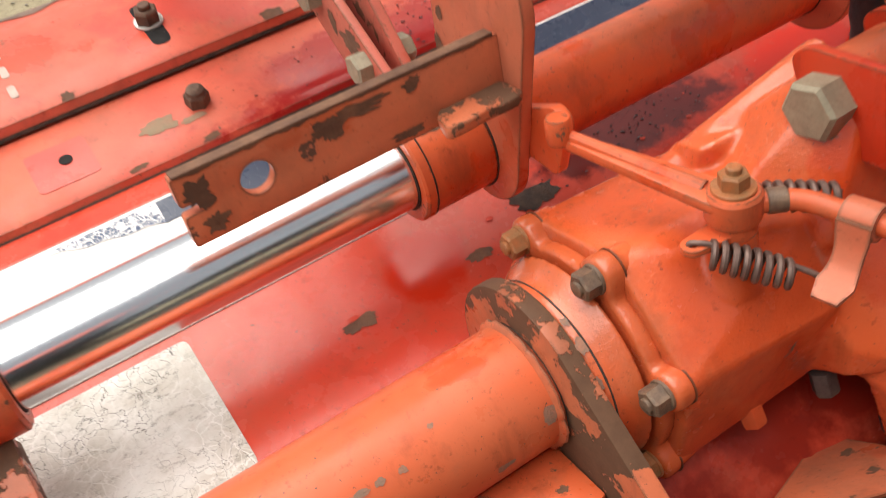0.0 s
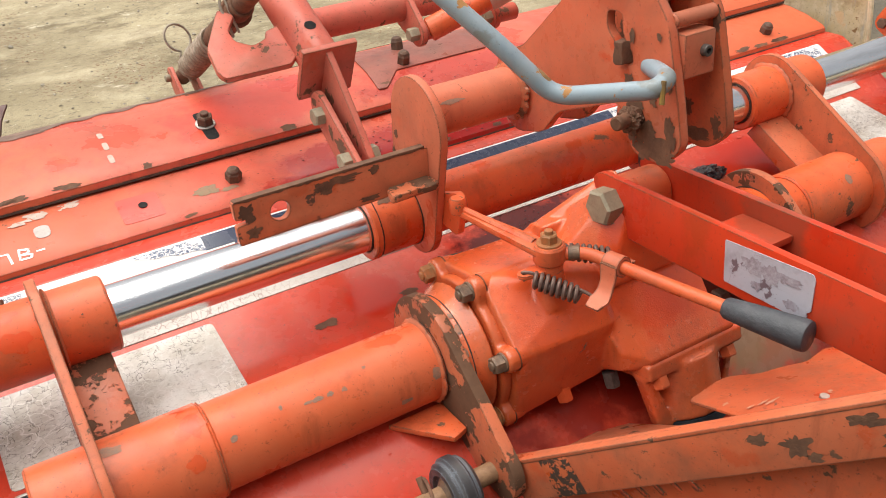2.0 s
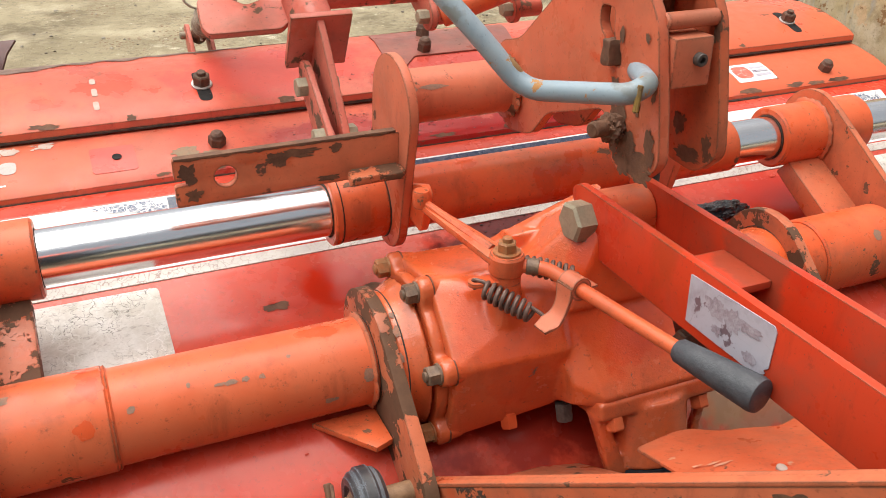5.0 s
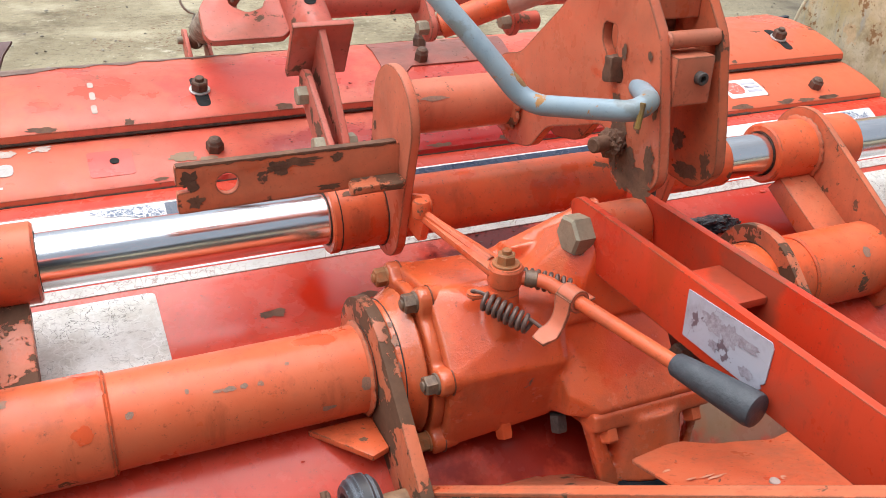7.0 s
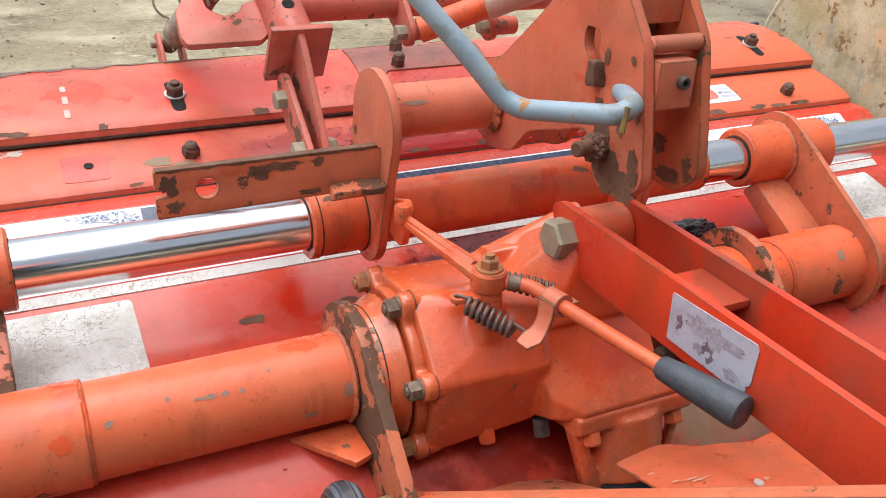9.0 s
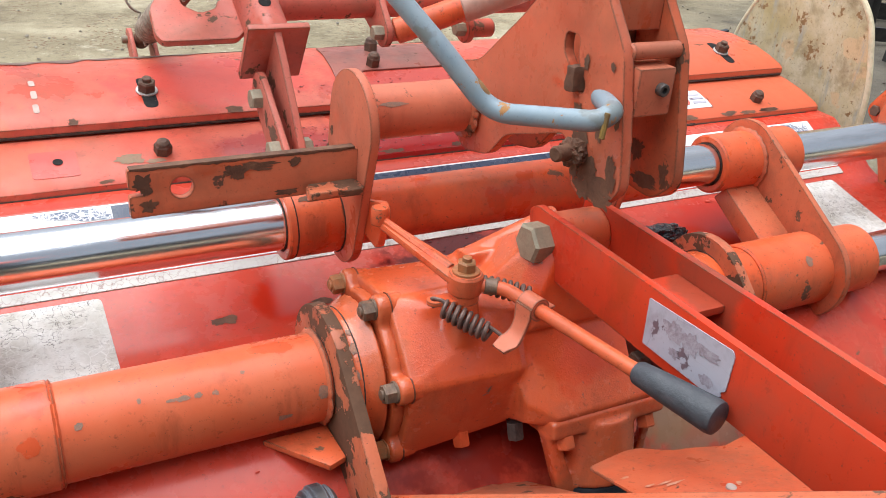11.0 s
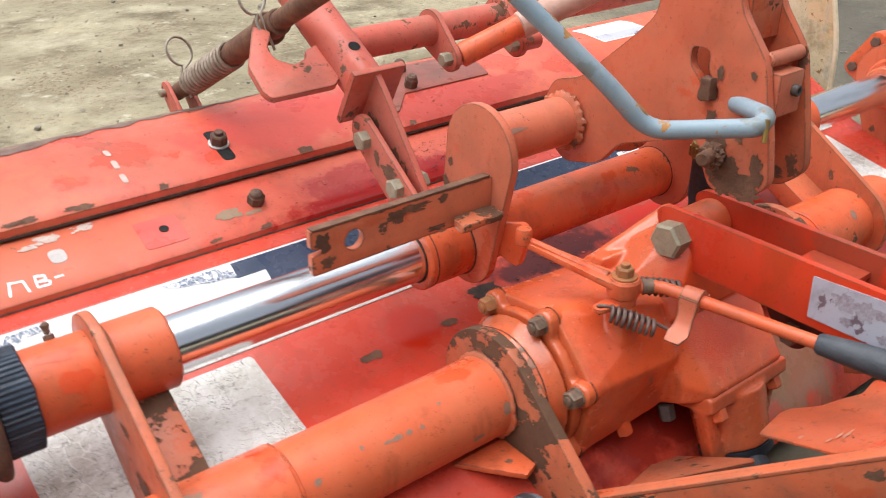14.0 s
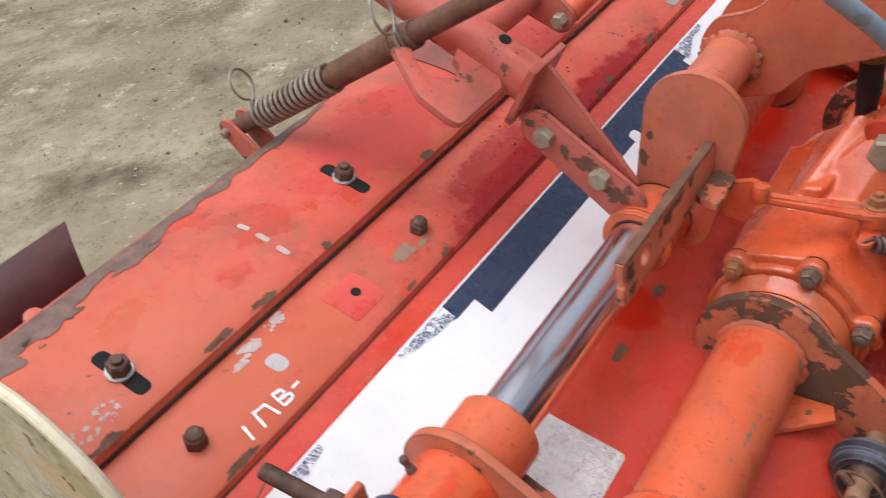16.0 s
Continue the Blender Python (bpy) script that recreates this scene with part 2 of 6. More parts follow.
MAROON = plain("maroon_guard_paint", (0.050, 0.007, 0.006), (0.085, 0.014, 0.011), rough=0.45, scale=18, bump=0.2)
FRESH = paint("fresh_orange_enamel", (0.66, 0.062, 0.010), (0.64, 0.078, 0.016), chip=0.24, rough=0.28, grime=0.3, fading=0.12)
PIN_RUST = plain("tan_rusty_pin", (0.21, 0.115, 0.060), (0.34, 0.20, 0.11), rough=0.6, scale=60, bump=0.4)
BOLT_BROWN = plain("oily_brown_bolt", (0.115, 0.078, 0.058), (0.26, 0.165, 0.105), rough=0.45, metal=0.25, scale=80, bump=0.35)
NUT_ORANGE = plain("overpainted_nut", (0.42, 0.135, 0.045), (0.22, 0.125, 0.055), rough=0.45, scale=90, bump=0.4)
GASKET = plain("oily_gasket_line", (0.10, 0.030, 0.014), (0.20, 0.055, 0.022), rough=0.5, scale=60)
SPECK = plain("oil_speck", (0.030, 0.008, 0.008), (0.06, 0.012, 0.012), rough=0.25, scale=60)
CHIP_GREY = plain("bare_primer_chip", (0.22, 0.155, 0.115), (0.42, 0.17, 0.10), rough=0.7, scale=120, bump=0.5)


def chrome_mat():
    m, nt, b = mat_base("hard_chrome")
    b.inputs["Metallic"].default_value = 1.0
    c = mix(nt, ramp(nt, noise_of(nt, 6, 6, 0.6, (0.6, 6, 6)), 0.5, 0.8), (0.82, 0.84, 0.87), (0.58, 0.57, 0.56))
    nt.links.new(c, b.inputs["Base Color"])
    nt.links.new(ramp(nt, noise_of(nt, 30, 6, 0.7, (0.3, 3, 3), 2), 0.3, 0.8, 0.13, 0.27), b.inputs["Roughness"])
    return m


def sheet_mat(name, col, under, cell, lo, hi, rough=0.4, metal=0.0, dirt=(0.2, 0.17, 0.13), dirt_amt=0.4, flake=0.0):
    """Vinyl or foil: a net of fine cracks, dirt stains, and flakes lost where noise is high."""
    m, nt, b = mat_base(name)
    tc = nt.nodes.new("ShaderNodeTexCoord")
    vo = N(nt, "ShaderNodeTexVoronoi", Scale=cell)
    vo.feature = "DISTANCE_TO_EDGE"
    wob = N(nt, "ShaderNodeTexNoise", Scale=cell * 0.6, Detail=3.0)
    add = nt.nodes.new("ShaderNodeVectorMath")
    add.operation = "MULTIPLY_ADD"
    add.inputs[1].default_value = (0.03, 0.03, 0.03)
    nt.links.new(tc.outputs["Object"], wob.inputs["Vector"])
    nt.links.new(wob.outputs["Color"], add.inputs[0])
    nt.links.new(tc.outputs["Object"], add.inputs[2])
    nt.links.new(add.outputs[0], vo.inputs["Vector"])
    crack = ramp(nt, vo.outputs["Distance"], lo, hi, 1.0, 0.0)
    spread = ramp(nt, noise_of(nt, 11, 5, 0.6, w=4), 0.34, 0.52)
    crack = math2(nt, "MULTIPLY", crack, spread)
    if flake > 0:
        crack = math2(nt, "MAXIMUM", crack, ramp(nt, noise_of(nt, 26, 9, 0.72, w=5), 0.72 - flake * 0.3, 0.735 - flake * 0.3))
    c = mix(nt, ramp(nt, noise_of(nt, 14, 7, 0.65, w=1), 0.5, 0.8, 0, dirt_amt), col, dirt)
    c = mix(nt, crack, c, under)
    nt.links.new(c, b.inputs["Base Color"])
    b.inputs["Metallic"].default_value = metal
    nt.links.new(ramp(nt, noise_of(nt, 40, 4, 0.6, w=2), 0.3, 0.7, rough - 0.06, rough + 0.12), b.inputs["Roughness"])
    bp = N(nt, "ShaderNodeBump", Strength=0.2, Distance=0.001)
    nt.links.new(crack, bp.inputs["Height"])
    nt.links.new(bp.outputs[0], b.inputs["Normal"])
    return m


def torn_vinyl(name, navy, white, keep):
    """Navy vinyl broken up by a net of white cracks and lost in patches."""
    m, nt, b = mat_base(name)
    tc = nt.nodes.new("ShaderNodeTexCoord")
    wob = N(nt, "ShaderNodeTexNoise", Scale=90.0, Detail=3.0)
    add = nt.nodes.new("ShaderNodeVectorMath")
    add.operation = "MULTIPLY_ADD"
    add.inputs[1].default_value = (0.010, 0.010, 0.010)
    nt.links.new(tc.outputs["Object"], wob.inputs["Vector"])
    nt.links.new(wob.outputs["Color"], add.inputs[0])
    nt.links.new(tc.outputs["Object"], add.inputs[2])
    crack = 0.0
    for cell, lo, hi in ((110.0, 0.030, 0.055), (260.0, 0.025, 0.050)):
        vo = N(nt, "ShaderNodeTexVoronoi", Scale=cell)
        vo.feature = "DISTANCE_TO_EDGE"
        nt.links.new(add.outputs[0], vo.inputs["Vector"])
        crack = math2(nt, "MAXIMUM", ramp(nt, vo.outputs["Distance"], lo, hi, 1.0, 0.0), crack)
    lost = ramp(nt, noise_of(nt, 48, 8, 0.7, w=6), 0.44 + keep * 0.12, 0.455 + keep * 0.12)
    c = mix(nt, math2(nt, "MAXIMUM", crack, lost), navy, white)
    nt.links.new(c, b.inputs["Base Color"])
    b.inputs["Roughness"].default_value = 0.38
    return m


CHROME = chrome_mat()


def tape_mat():
    """Weathered reflective tape: grey foil, a fine pale net of cracks, black hair cracks and dirt blooms."""
    m, nt, b = mat_base("silver_tape")
    c = mix(nt, ramp(nt, noise_of(nt, 17, 8, 0.7, w=1), 0.36, 0.66), (0.68, 0.675, 0.64), (0.44, 0.41, 0.35))
    c = mix(nt, ramp(nt, noise_of(nt, 70, 8, 0.75, (1, 2.2, 1), 3), 0.54, 0.70, 0, 0.75), c, (0.14, 0.115, 0.095))
    tc = nt.nodes.new("ShaderNodeTexCoord")
    wob = N(nt, "ShaderNodeTexNoise", Scale=38.0, Detail=4.0)
    nt.links.new(tc.outputs["Object"], wob.inputs["Vector"])
    high = None
    for cell, wide, tint, k, amt in ((48.0, 0.040, (0.74, 0.73, 0.69), 0.030, 0.85), (105.0, 0.060, (0.66, 0.65, 0.61), 0.018, 0.6), (66.0, 0.022, (0.045, 0.038, 0.032), 0.050, 0.9)):
        add = nt.nodes.new("ShaderNodeVectorMath")
        add.operation = "MULTIPLY_ADD"
        add.inputs[1].default_value = (k, k, k)
        nt.links.new(wob.outputs["Color"], add.inputs[0])
        nt.links.new(tc.outputs["Object"], add.inputs[2])
        vo = N(nt, "ShaderNodeTexVoronoi", Scale=cell)
        vo.feature = "DISTANCE_TO_EDGE"
        nt.links.new(add.outputs[0], vo.inputs["Vector"])
        line = ramp(nt, vo.outputs["Distance"], wide * 0.35, wide, 1.0, 0.0)
        line = math2(nt, "MULTIPLY", line, ramp(nt, noise_of(nt, 14, 5, 0.6, w=cell * 0.1), 0.38, 0.55, 0.0, amt))
        c = mix(nt, line, c, tint)
        high = line if high is None else high
    nt.links.new(c, b.inputs["Base Color"])
    nt.links.new(ramp(nt, noise_of(nt, 40, 4, 0.6, w=2), 0.3, 0.7, 0.38, 0.6), b.inputs["Roughness"])
    bp = N(nt, "ShaderNodeBump", Strength=0.35, Distance=0.001)
    nt.links.new(high, bp.inputs["Height"])
    nt.links.new(bp.outputs[0], b.inputs["Normal"])
    return m


TORN_NAVY = torn_vinyl("torn_navy_vinyl", (0.045, 0.075, 0.145), (0.76, 0.76, 0.75), 1.0)
WHITE_VINYL = sheet_mat("white_vinyl", (0.78, 0.78, 0.77), (0.55, 0.54, 0.54), 90, 0.0, 0.006, dirt_amt=0.15, flake=0.05)
NAVY_VINYL = sheet_mat("navy_vinyl", (0.030, 0.045, 0.085), (0.55, 0.57, 0.6), 60, 0.0, 0.002, rough=0.25, dirt=(0.10, 0.12, 0.16), dirt_amt=0.35, flake=0.20)
SILVER_TAPE = tape_mat()
STICKER = sheet_mat("worn_grey_sticker", (0.44, 0.43, 0.49), (0.16, 0.11, 0.13), 20, 0.0, 0.004, rough=0.5, dirt=(0.16, 0.12, 0.15), dirt_amt=1.0, flake=0.42)
STICKER_STAIN = plain("brown_sticker_stain", (0.22, 0.165, 0.19), (0.40, 0.37, 0.42), rough=0.6, scale=150, lo=0.3, hi=0.62)
WHITE_PAINT = plain("white_hand_paint", (0.52, 0.43, 0.38), (0.42, 0.29, 0.24), rough=0.7, scale=60)
WET = plain("black_grease", (0.008, 0.008, 0.012), (0.02, 0.018, 0.022), rough=0.22, scale=50, bump=0.8)
YELLOW_CAP = plain("grimy_brass_cap", (0.28, 0.17, 0.03), (0.12, 0.07, 0.03), rough=0.5, scale=60, bump=0.5)


def ground_mat():
    m, nt, b = mat_base("dusty_concrete")
    c = mix(nt, ramp(nt, noise_of(nt, 0.9, 8, 0.62), 0.35, 0.68), (0.21, 0.170, 0.098), (0.48, 0.410, 0.265))
    c = mix(nt, ramp(nt, noise_of(nt, 3.2, 9, 0.7, w=1), 0.50, 0.68, 0, 0.9), c, (0.100, 0.072, 0.036))
    c = mix(nt, ramp(nt, noise_of(nt, 5.5, 10, 0.72, w=2), 0.60, 0.70, 0, 0.85), c, (0.66, 0.60, 0.455))
    c = mix(nt, ramp(nt, noise_of(nt, 14, 10, 0.75, w=6), 0.48, 0.66, 0, 0.35), c, (0.20, 0.16, 0.10))
    c = mix(nt, ramp(nt, noise_of(nt, 28, 9, 0.8, w=7), 0.60, 0.66, 0, 0.8), c, (0.62, 0.57, 0.45))
    c = mix(nt, ramp(nt, noise_of(nt, 45, 8, 0.75, w=3), 0.54, 0.68, 0, 0.75), c, (0.075, 0.06, 0.045))
    gravel = ramp(nt, noise_of(nt, 1.7, 6, 0.6, w=15), 0.54, 0.62)
    grit = ramp(nt, noise_of(nt, 60, 5, 0.7, w=16), 0.56, 0.60)
    c = mix(nt, math2(nt, "MULTIPLY", gravel, math2(nt, "MULTIPLY", grit, 0.85)), c, (0.16, 0.070, 0.034))
    pale = ramp(nt, noise_of(nt, 2.4, 7, 0.65, w=17), 0.54, 0.68, 0, 0.45)
    c = mix(nt, pale, c, (0.62, 0.54, 0.38))
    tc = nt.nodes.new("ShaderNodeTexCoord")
    # Darker soil round this point, with the tractor's shade painted in.
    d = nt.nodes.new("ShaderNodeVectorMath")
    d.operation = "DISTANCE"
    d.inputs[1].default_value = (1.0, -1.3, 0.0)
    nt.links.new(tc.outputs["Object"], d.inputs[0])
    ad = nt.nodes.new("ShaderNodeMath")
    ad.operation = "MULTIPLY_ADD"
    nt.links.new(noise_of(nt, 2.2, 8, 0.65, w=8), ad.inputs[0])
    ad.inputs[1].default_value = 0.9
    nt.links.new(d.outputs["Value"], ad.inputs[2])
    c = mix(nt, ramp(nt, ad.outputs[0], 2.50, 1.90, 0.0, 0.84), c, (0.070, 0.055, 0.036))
    d2 = nt.nodes.new("ShaderNodeVectorMath")
    d2.operation = "DISTANCE"
    d2.inputs[1].default_value = (3.5, 0.9, 0.0)
    nt.links.new(tc.outputs["Object"], d2.inputs[0])
    ad2 = nt.nodes.new("ShaderNodeMath")
    ad2.operation = "MULTIPLY_ADD"
    nt.links.new(noise_of(nt, 1.8, 8, 0.65, w=13), ad2.inputs[0])
    ad2.inputs[1].default_value = 0.9
    nt.links.new(d2.outputs["Value"], ad2.inputs[2])
    c = mix(nt, ramp(nt, ad2.outputs[0], 2.45, 1.75, 0.0, 0.80), c, (0.060, 0.052, 0.044))
    nt.links.new(c, b.inputs["Base Color"])
    b.inputs["Roughness"].default_value = 0.92
    bp = N(nt, "ShaderNodeBump", Strength=0.9, Distance=0.014)
    nt.links.new(noise_of(nt, 30, 12, 0.75, w=5), bp.inputs["Height"])
    nt.links.new(bp.outputs[0], b.inputs["Normal"])
    return m


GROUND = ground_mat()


# ---- mesh tools ----
def link_mesh(name, bm, mat, angle=32):
    bmesh.ops.recalc_face_normals(bm, faces=bm.faces)
    for e in bm.edges:
        e.smooth = not (len(e.link_faces) == 2 and e.calc_face_angle(0) > radians(angle))
    for f in bm.faces:
        f.smooth = True
    me = bpy.data.meshes.new(name)
    bm.to_mesh(me)
    bm.free()
    me.materials.append(mat)
    return new(name, me)


def part(name, bm, mat, parent, label="", angle=32):
    ob = link_mesh(name, bm, mat, angle)
    ob.parent = parent
    root = parent
    while root.parent:
        root = root.parent
    ob.matrix_parent_inverse = Matrix.Translation(root.location).inverted() if parent is root else Matrix()
    if label:
        ob["label"] = label
    return ob


def thing(name, at, label, category, group="", kind=""):
    ob = new(name)
    ob.empty_display_size = 0.05
    ob.location = at
    return tagged(ob, label, category, group, kind)


def solid(name, bm, mat, label, category, group="", kind="", angle=32):
    return tagged(link_mesh(name, bm, mat, angle), label, category, group, kind)


def BM():
    return bmesh.new()


def along(p, d):
    """A frame at p whose z runs along d."""
    return Matrix.Translation(p) @ Vector(d).to_track_quat("Z", "Y").to_matrix().to_4x4()


def lathe(bm, prof, m, seg=40):
    """Turn a profile of (height, radius) round the local z of m; a radius of 0 closes it."""
    rings = []
    for h, r in prof:
        if r <= 0:
            rings.append([bm.verts.new(m @ Vector((0, 0, h)))])
        else:
            rings.append([bm.verts.new(m @ Vector((r * math.cos(2 * math.pi * i / seg), r * math.sin(2 * math.pi * i / seg), h))) for i in range(seg)])
    for a, b in zip(rings, rings[1:]):
        for i in range(seg):
            j = (i + 1) % seg
            va = [a[0]] if len(a) == 1 else [a[i], a[j]]
            vb = [b[0]] if len(b) == 1 else [b[j], b[i]]
            f = va + vb
            if len(f) > 2:
                bm.faces.new(f)
    return bm


def rod(bm, p, q, r, seg=40, bev=0.002, inner=0.0):
    p, q = Vector(p), Vector(q)
    L = (q - p).length
    m = along(p, q - p)
    if inner:
        prof = [(bev, inner), (0, inner + bev), (0, r - bev), (bev, r), (L - bev, r), (L, r - bev), (L, inner + bev), (L - bev, inner), (bev, inner)]
    else:
        prof = [(0, 0), (0, r - bev), (bev, r), (L - bev, r), (L, r - bev), (L, 0)]
    return lathe(bm, prof, m, seg)


def slab(bm, outline, axis, lo, hi, holes=(), bev=0.0015):
    """A plate: a closed outline in the plane across axis, from lo to hi, with holes through it."""
    def put(u, v, w):
        return {"x": (w, u, v), "y": (u, w, v), "z": (u, v, w)}[axis]
    b2 = bmesh.new()
    edges = []
    for loop in (outline, *holes):
        vs = [b2.verts.new(put(u, v, lo)) for u, v in loop]
        edges += [b2.edges.new((vs[i], vs[(i + 1) % len(vs)])) for i in range(len(vs))]
    bmesh.ops.triangle_fill(b2, use_beauty=True, use_dissolve=False, edges=edges)
    bmesh.ops.dissolve_limit(b2, angle_limit=0.01, verts=b2.verts, edges=b2.edges) if not holes else None
    r = bmesh.ops.extrude_face_region(b2, geom=list(b2.faces))
    vs = [g for g in r["geom"] if isinstance(g, bmesh.types.BMVert)]
    bmesh.ops.translate(b2, verts=vs, vec=Vector(put(0, 0, hi)) - Vector(put(0, 0, lo)))
    bmesh.ops.recalc_face_normals(b2, faces=b2.faces)
    if bev:
        es = [e for e in b2.edges if len(e.link_faces) == 2 and e.calc_face_angle(0) > radians(50)]
        bmesh.ops.bevel(b2, geom=es, offset=bev, segments=2, profile=0.6, affect="EDGES", clamp_overlap=True)
    return join(bm, b2)


def join(bm, other, m=None):
    if m is not None:
        bmesh.ops.transform(other, matrix=m, verts=other.verts)
    me = bpy.data.meshes.new("tmp")
    other.to_mesh(me)
    other.free()
    bm.from_mesh(me)
    bpy.data.meshes.remove(me)
    return bm


def box(bm, x0, x1, y0, y1, z0, z1, bev=0.002, m=None):
    b2 = bmesh.new()
    bmesh.ops.create_cube(b2, size=1.0)
    for v in b2.verts:
        v.co = Vector(((x0 + x1) / 2 + v.co.x * (x1 - x0), (y0 + y1) / 2 + v.co.y * (y1 - y0), (z0 + z1) / 2 + v.co.z * (z1 - z0)))
    if bev:
        bmesh.ops.bevel(b2, geom=list(b2.edges), offset=bev, segments=2, profile=0.6, affect="EDGES")
    return join(bm, b2, m)


def circle(cx, cy, r, n=32, a0=0.0, a1=360.0):
    full = abs(a1 - a0) >= 359.9
    k = n if full else n + 1
    return [(cx + r * math.cos(radians(a0 + (a1 - a0) * i / n)), cy + r * math.sin(radians(a0 + (a1 - a0) * i / n))) for i in range(k)]


def hull(*circles, n=40):
    """The outline round several circles (cx, cy, r)."""
    pts = [p for c in circles for p in circle(*c, n=n)]
    pts = sorted(set((round(x, 5), round(y, 5)) for x, y in pts))
    def half(ps):
        out = []
        for p in ps:
            while len(out) > 1 and (out[-1][0] - out[-2][0]) * (p[1] - out[-2][1]) - (out[-1][1] - out[-2][1]) * (p[0] - out[-2][0]) <= 0:
                out.pop()
            out.append(p)
        return out
    a, b = half(pts), half(pts[::-1])
    return a[:-1] + b[:-1]


def rounded(pts, r, n=5):
    """A polygon's outline with its corners rounded."""
    out = []
    for i, p in enumerate(pts):
        p, a, b = Vector(p), Vector(pts[i - 1]), Vector(pts[(i + 1) % len(pts)])
        rr = min(r if not isinstance(r, (list, tuple)) else r[i], (a - p).length * 0.45, (b - p).length * 0.45)
        s, e = p + (a - p).normalized() * rr, p + (b - p).normalized() * rr
        for k in range(n + 1):
            t = k / n
            q = s * (1 - t) ** 2 + p * 2 * t * (1 - t) + e * t * t
            out.append((q.x, q.y))
    return out


def bend_path(pts, r, n=8):
    pts = [Vector(p) for p in pts]
    out = [pts[0]]
    for a, p, b in zip(pts, pts[1:], pts[2:]):
        rr = min(r, (a - p).length * 0.48, (b - p).length * 0.48)
        s, e = p + (a - p).normalized() * rr, p + (b - p).normalized() * rr
        out += [s * (1 - k / n) ** 2 + p * 2 * (k / n) * (1 - k / n) + e * (k / n) ** 2 for k in range(n + 1)]
    return out + [pts[-1]]


def sweep(bm, path, r, seg=16, cap=True):
    """A round bar along a path of points; r is a radius or one for each point."""
    path = [Vector(p) for p in path]
    rs = r if isinstance(r, (list, tuple)) else [r] * len(path)
    t = (path[1] - path[0]).normalized()
    u = t.orthogonal().normalized()
    rings = []
    for i, p in enumerate(path):
        t2 = (path[min(i + 1, len(path) - 1)] - path[max(i - 1, 0)]).normalized()
        u = (u - t2 * u.dot(t2)).normalized()
        v = t2.cross(u)
        rings.append([bm.verts.new(p + (u * math.cos(2 * math.pi * k / seg) + v * math.sin(2 * math.pi * k / seg)) * rs[i]) for k in range(seg)])
    for a, b in zip(rings, rings[1:]):
        for k in range(seg):
            bm.faces.new((a[k], a[(k + 1) % seg], b[(k + 1) % seg], b[k]))
    if cap:
        bm.faces.new(rings[0][::-1])
        bm.faces.new(rings[-1])
    return bm


def coil(bm, p, q, R, r, turns, seg=8, per=18, swell=0.0):
    """A helix from p to q; swell narrows its ends towards a barrel shape."""
    n = int(turns * per)
    m = along(p, Vector(q) - Vector(p))
    L = (Vector(q) - Vector(p)).length
    pts = []
    for i in range(n + 1):
        rad = R * (1 - swell * (2 * i / n - 1) ** 2)
        pts.append(m @ Vector((rad * math.cos(2 * math.pi * i / per), rad * math.sin(2 * math.pi * i / per), L * i / n)))
    return sweep(bm, pts, r, seg)


def hex_head(bm, p, d, af, h, washer=0.0, stud=0.0, turn=0.0, domed=False):
    """A hexagon head or nut at p, rising along d, with an optional washer under it and a stud end above."""
    m = along(p, d) @ Matrix.Rotation(radians(turn), 4, "Z")
    z0 = 0.0
    if washer:
        lathe(bm, [(0, 0), (0, washer), (0.0022, washer), (0.0028, washer - 0.0006), (0.0028, 0)], m, 28)
        z0 = 0.0027
    rc = af / 2 / math.cos(math.pi / 6)
    prof = [(z0, rc), (z0 + h * 0.86, rc), (z0 + h, rc * 0.86)]
    rings = [[bm.verts.new(m @ Vector((r * math.cos(math.pi / 3 * i), r * math.sin(math.pi / 3 * i), z))) for i in range(6)] for z, r in prof]
    bm.faces.new(rings[0][::-1])
    for a, b in zip(rings, rings[1:]):
        for i in range(6):
            bm.faces.new((a[i], a[(i + 1) % 6], b[(i + 1) % 6], b[i]))
    bm.faces.new(rings[-1])
    if stud:
        lathe(bm, [(z0 + h * 0.9, af * 0.29), (z0 + h + stud * 0.85, af * 0.29), (z0 + h + stud, af * 0.24), (z0 + h + stud, 0)], m, 18)
    if domed:
        lathe(bm, [(z0 + h, rc * 0.8), (z0 + h + 0.004, rc * 0.7), (z0 + h + 0.007, rc * 0.4), (z0 + h + 0.0078, 0)], m, 20)
    return bm


def bolt(p, d, af, h, mat, parent, label="", name="bolt", **kw):
    return part(name, hex_head(BM(), p, d, af, h, **kw), mat, parent, label, angle=25)


# ---- ground ----
def ground():
    bm = BM()
    n, s = 90, 40.0
    vs = []
    for j in range(n + 1):
        row = []
        for i in range(n + 1):
            a, b = 2 * i / n - 1, 2 * j / n - 1
            x, y = s * a * abs(a) ** 1.5 + 0.2, s * b * abs(b) ** 1.5 + 0.8
            row.append(bm.verts.new((x, y, 0.012 * (noise.noise(Vector((x * 1.1, y * 1.1, 0))) - 0.4))))
        vs.append(row)
    for j in range(n):
        for i in range(n):
            bm.faces.new((vs[j][i], vs[j][i + 1], vs[j + 1][i + 1], vs[j + 1][i]))
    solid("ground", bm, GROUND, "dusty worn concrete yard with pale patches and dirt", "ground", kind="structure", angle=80)


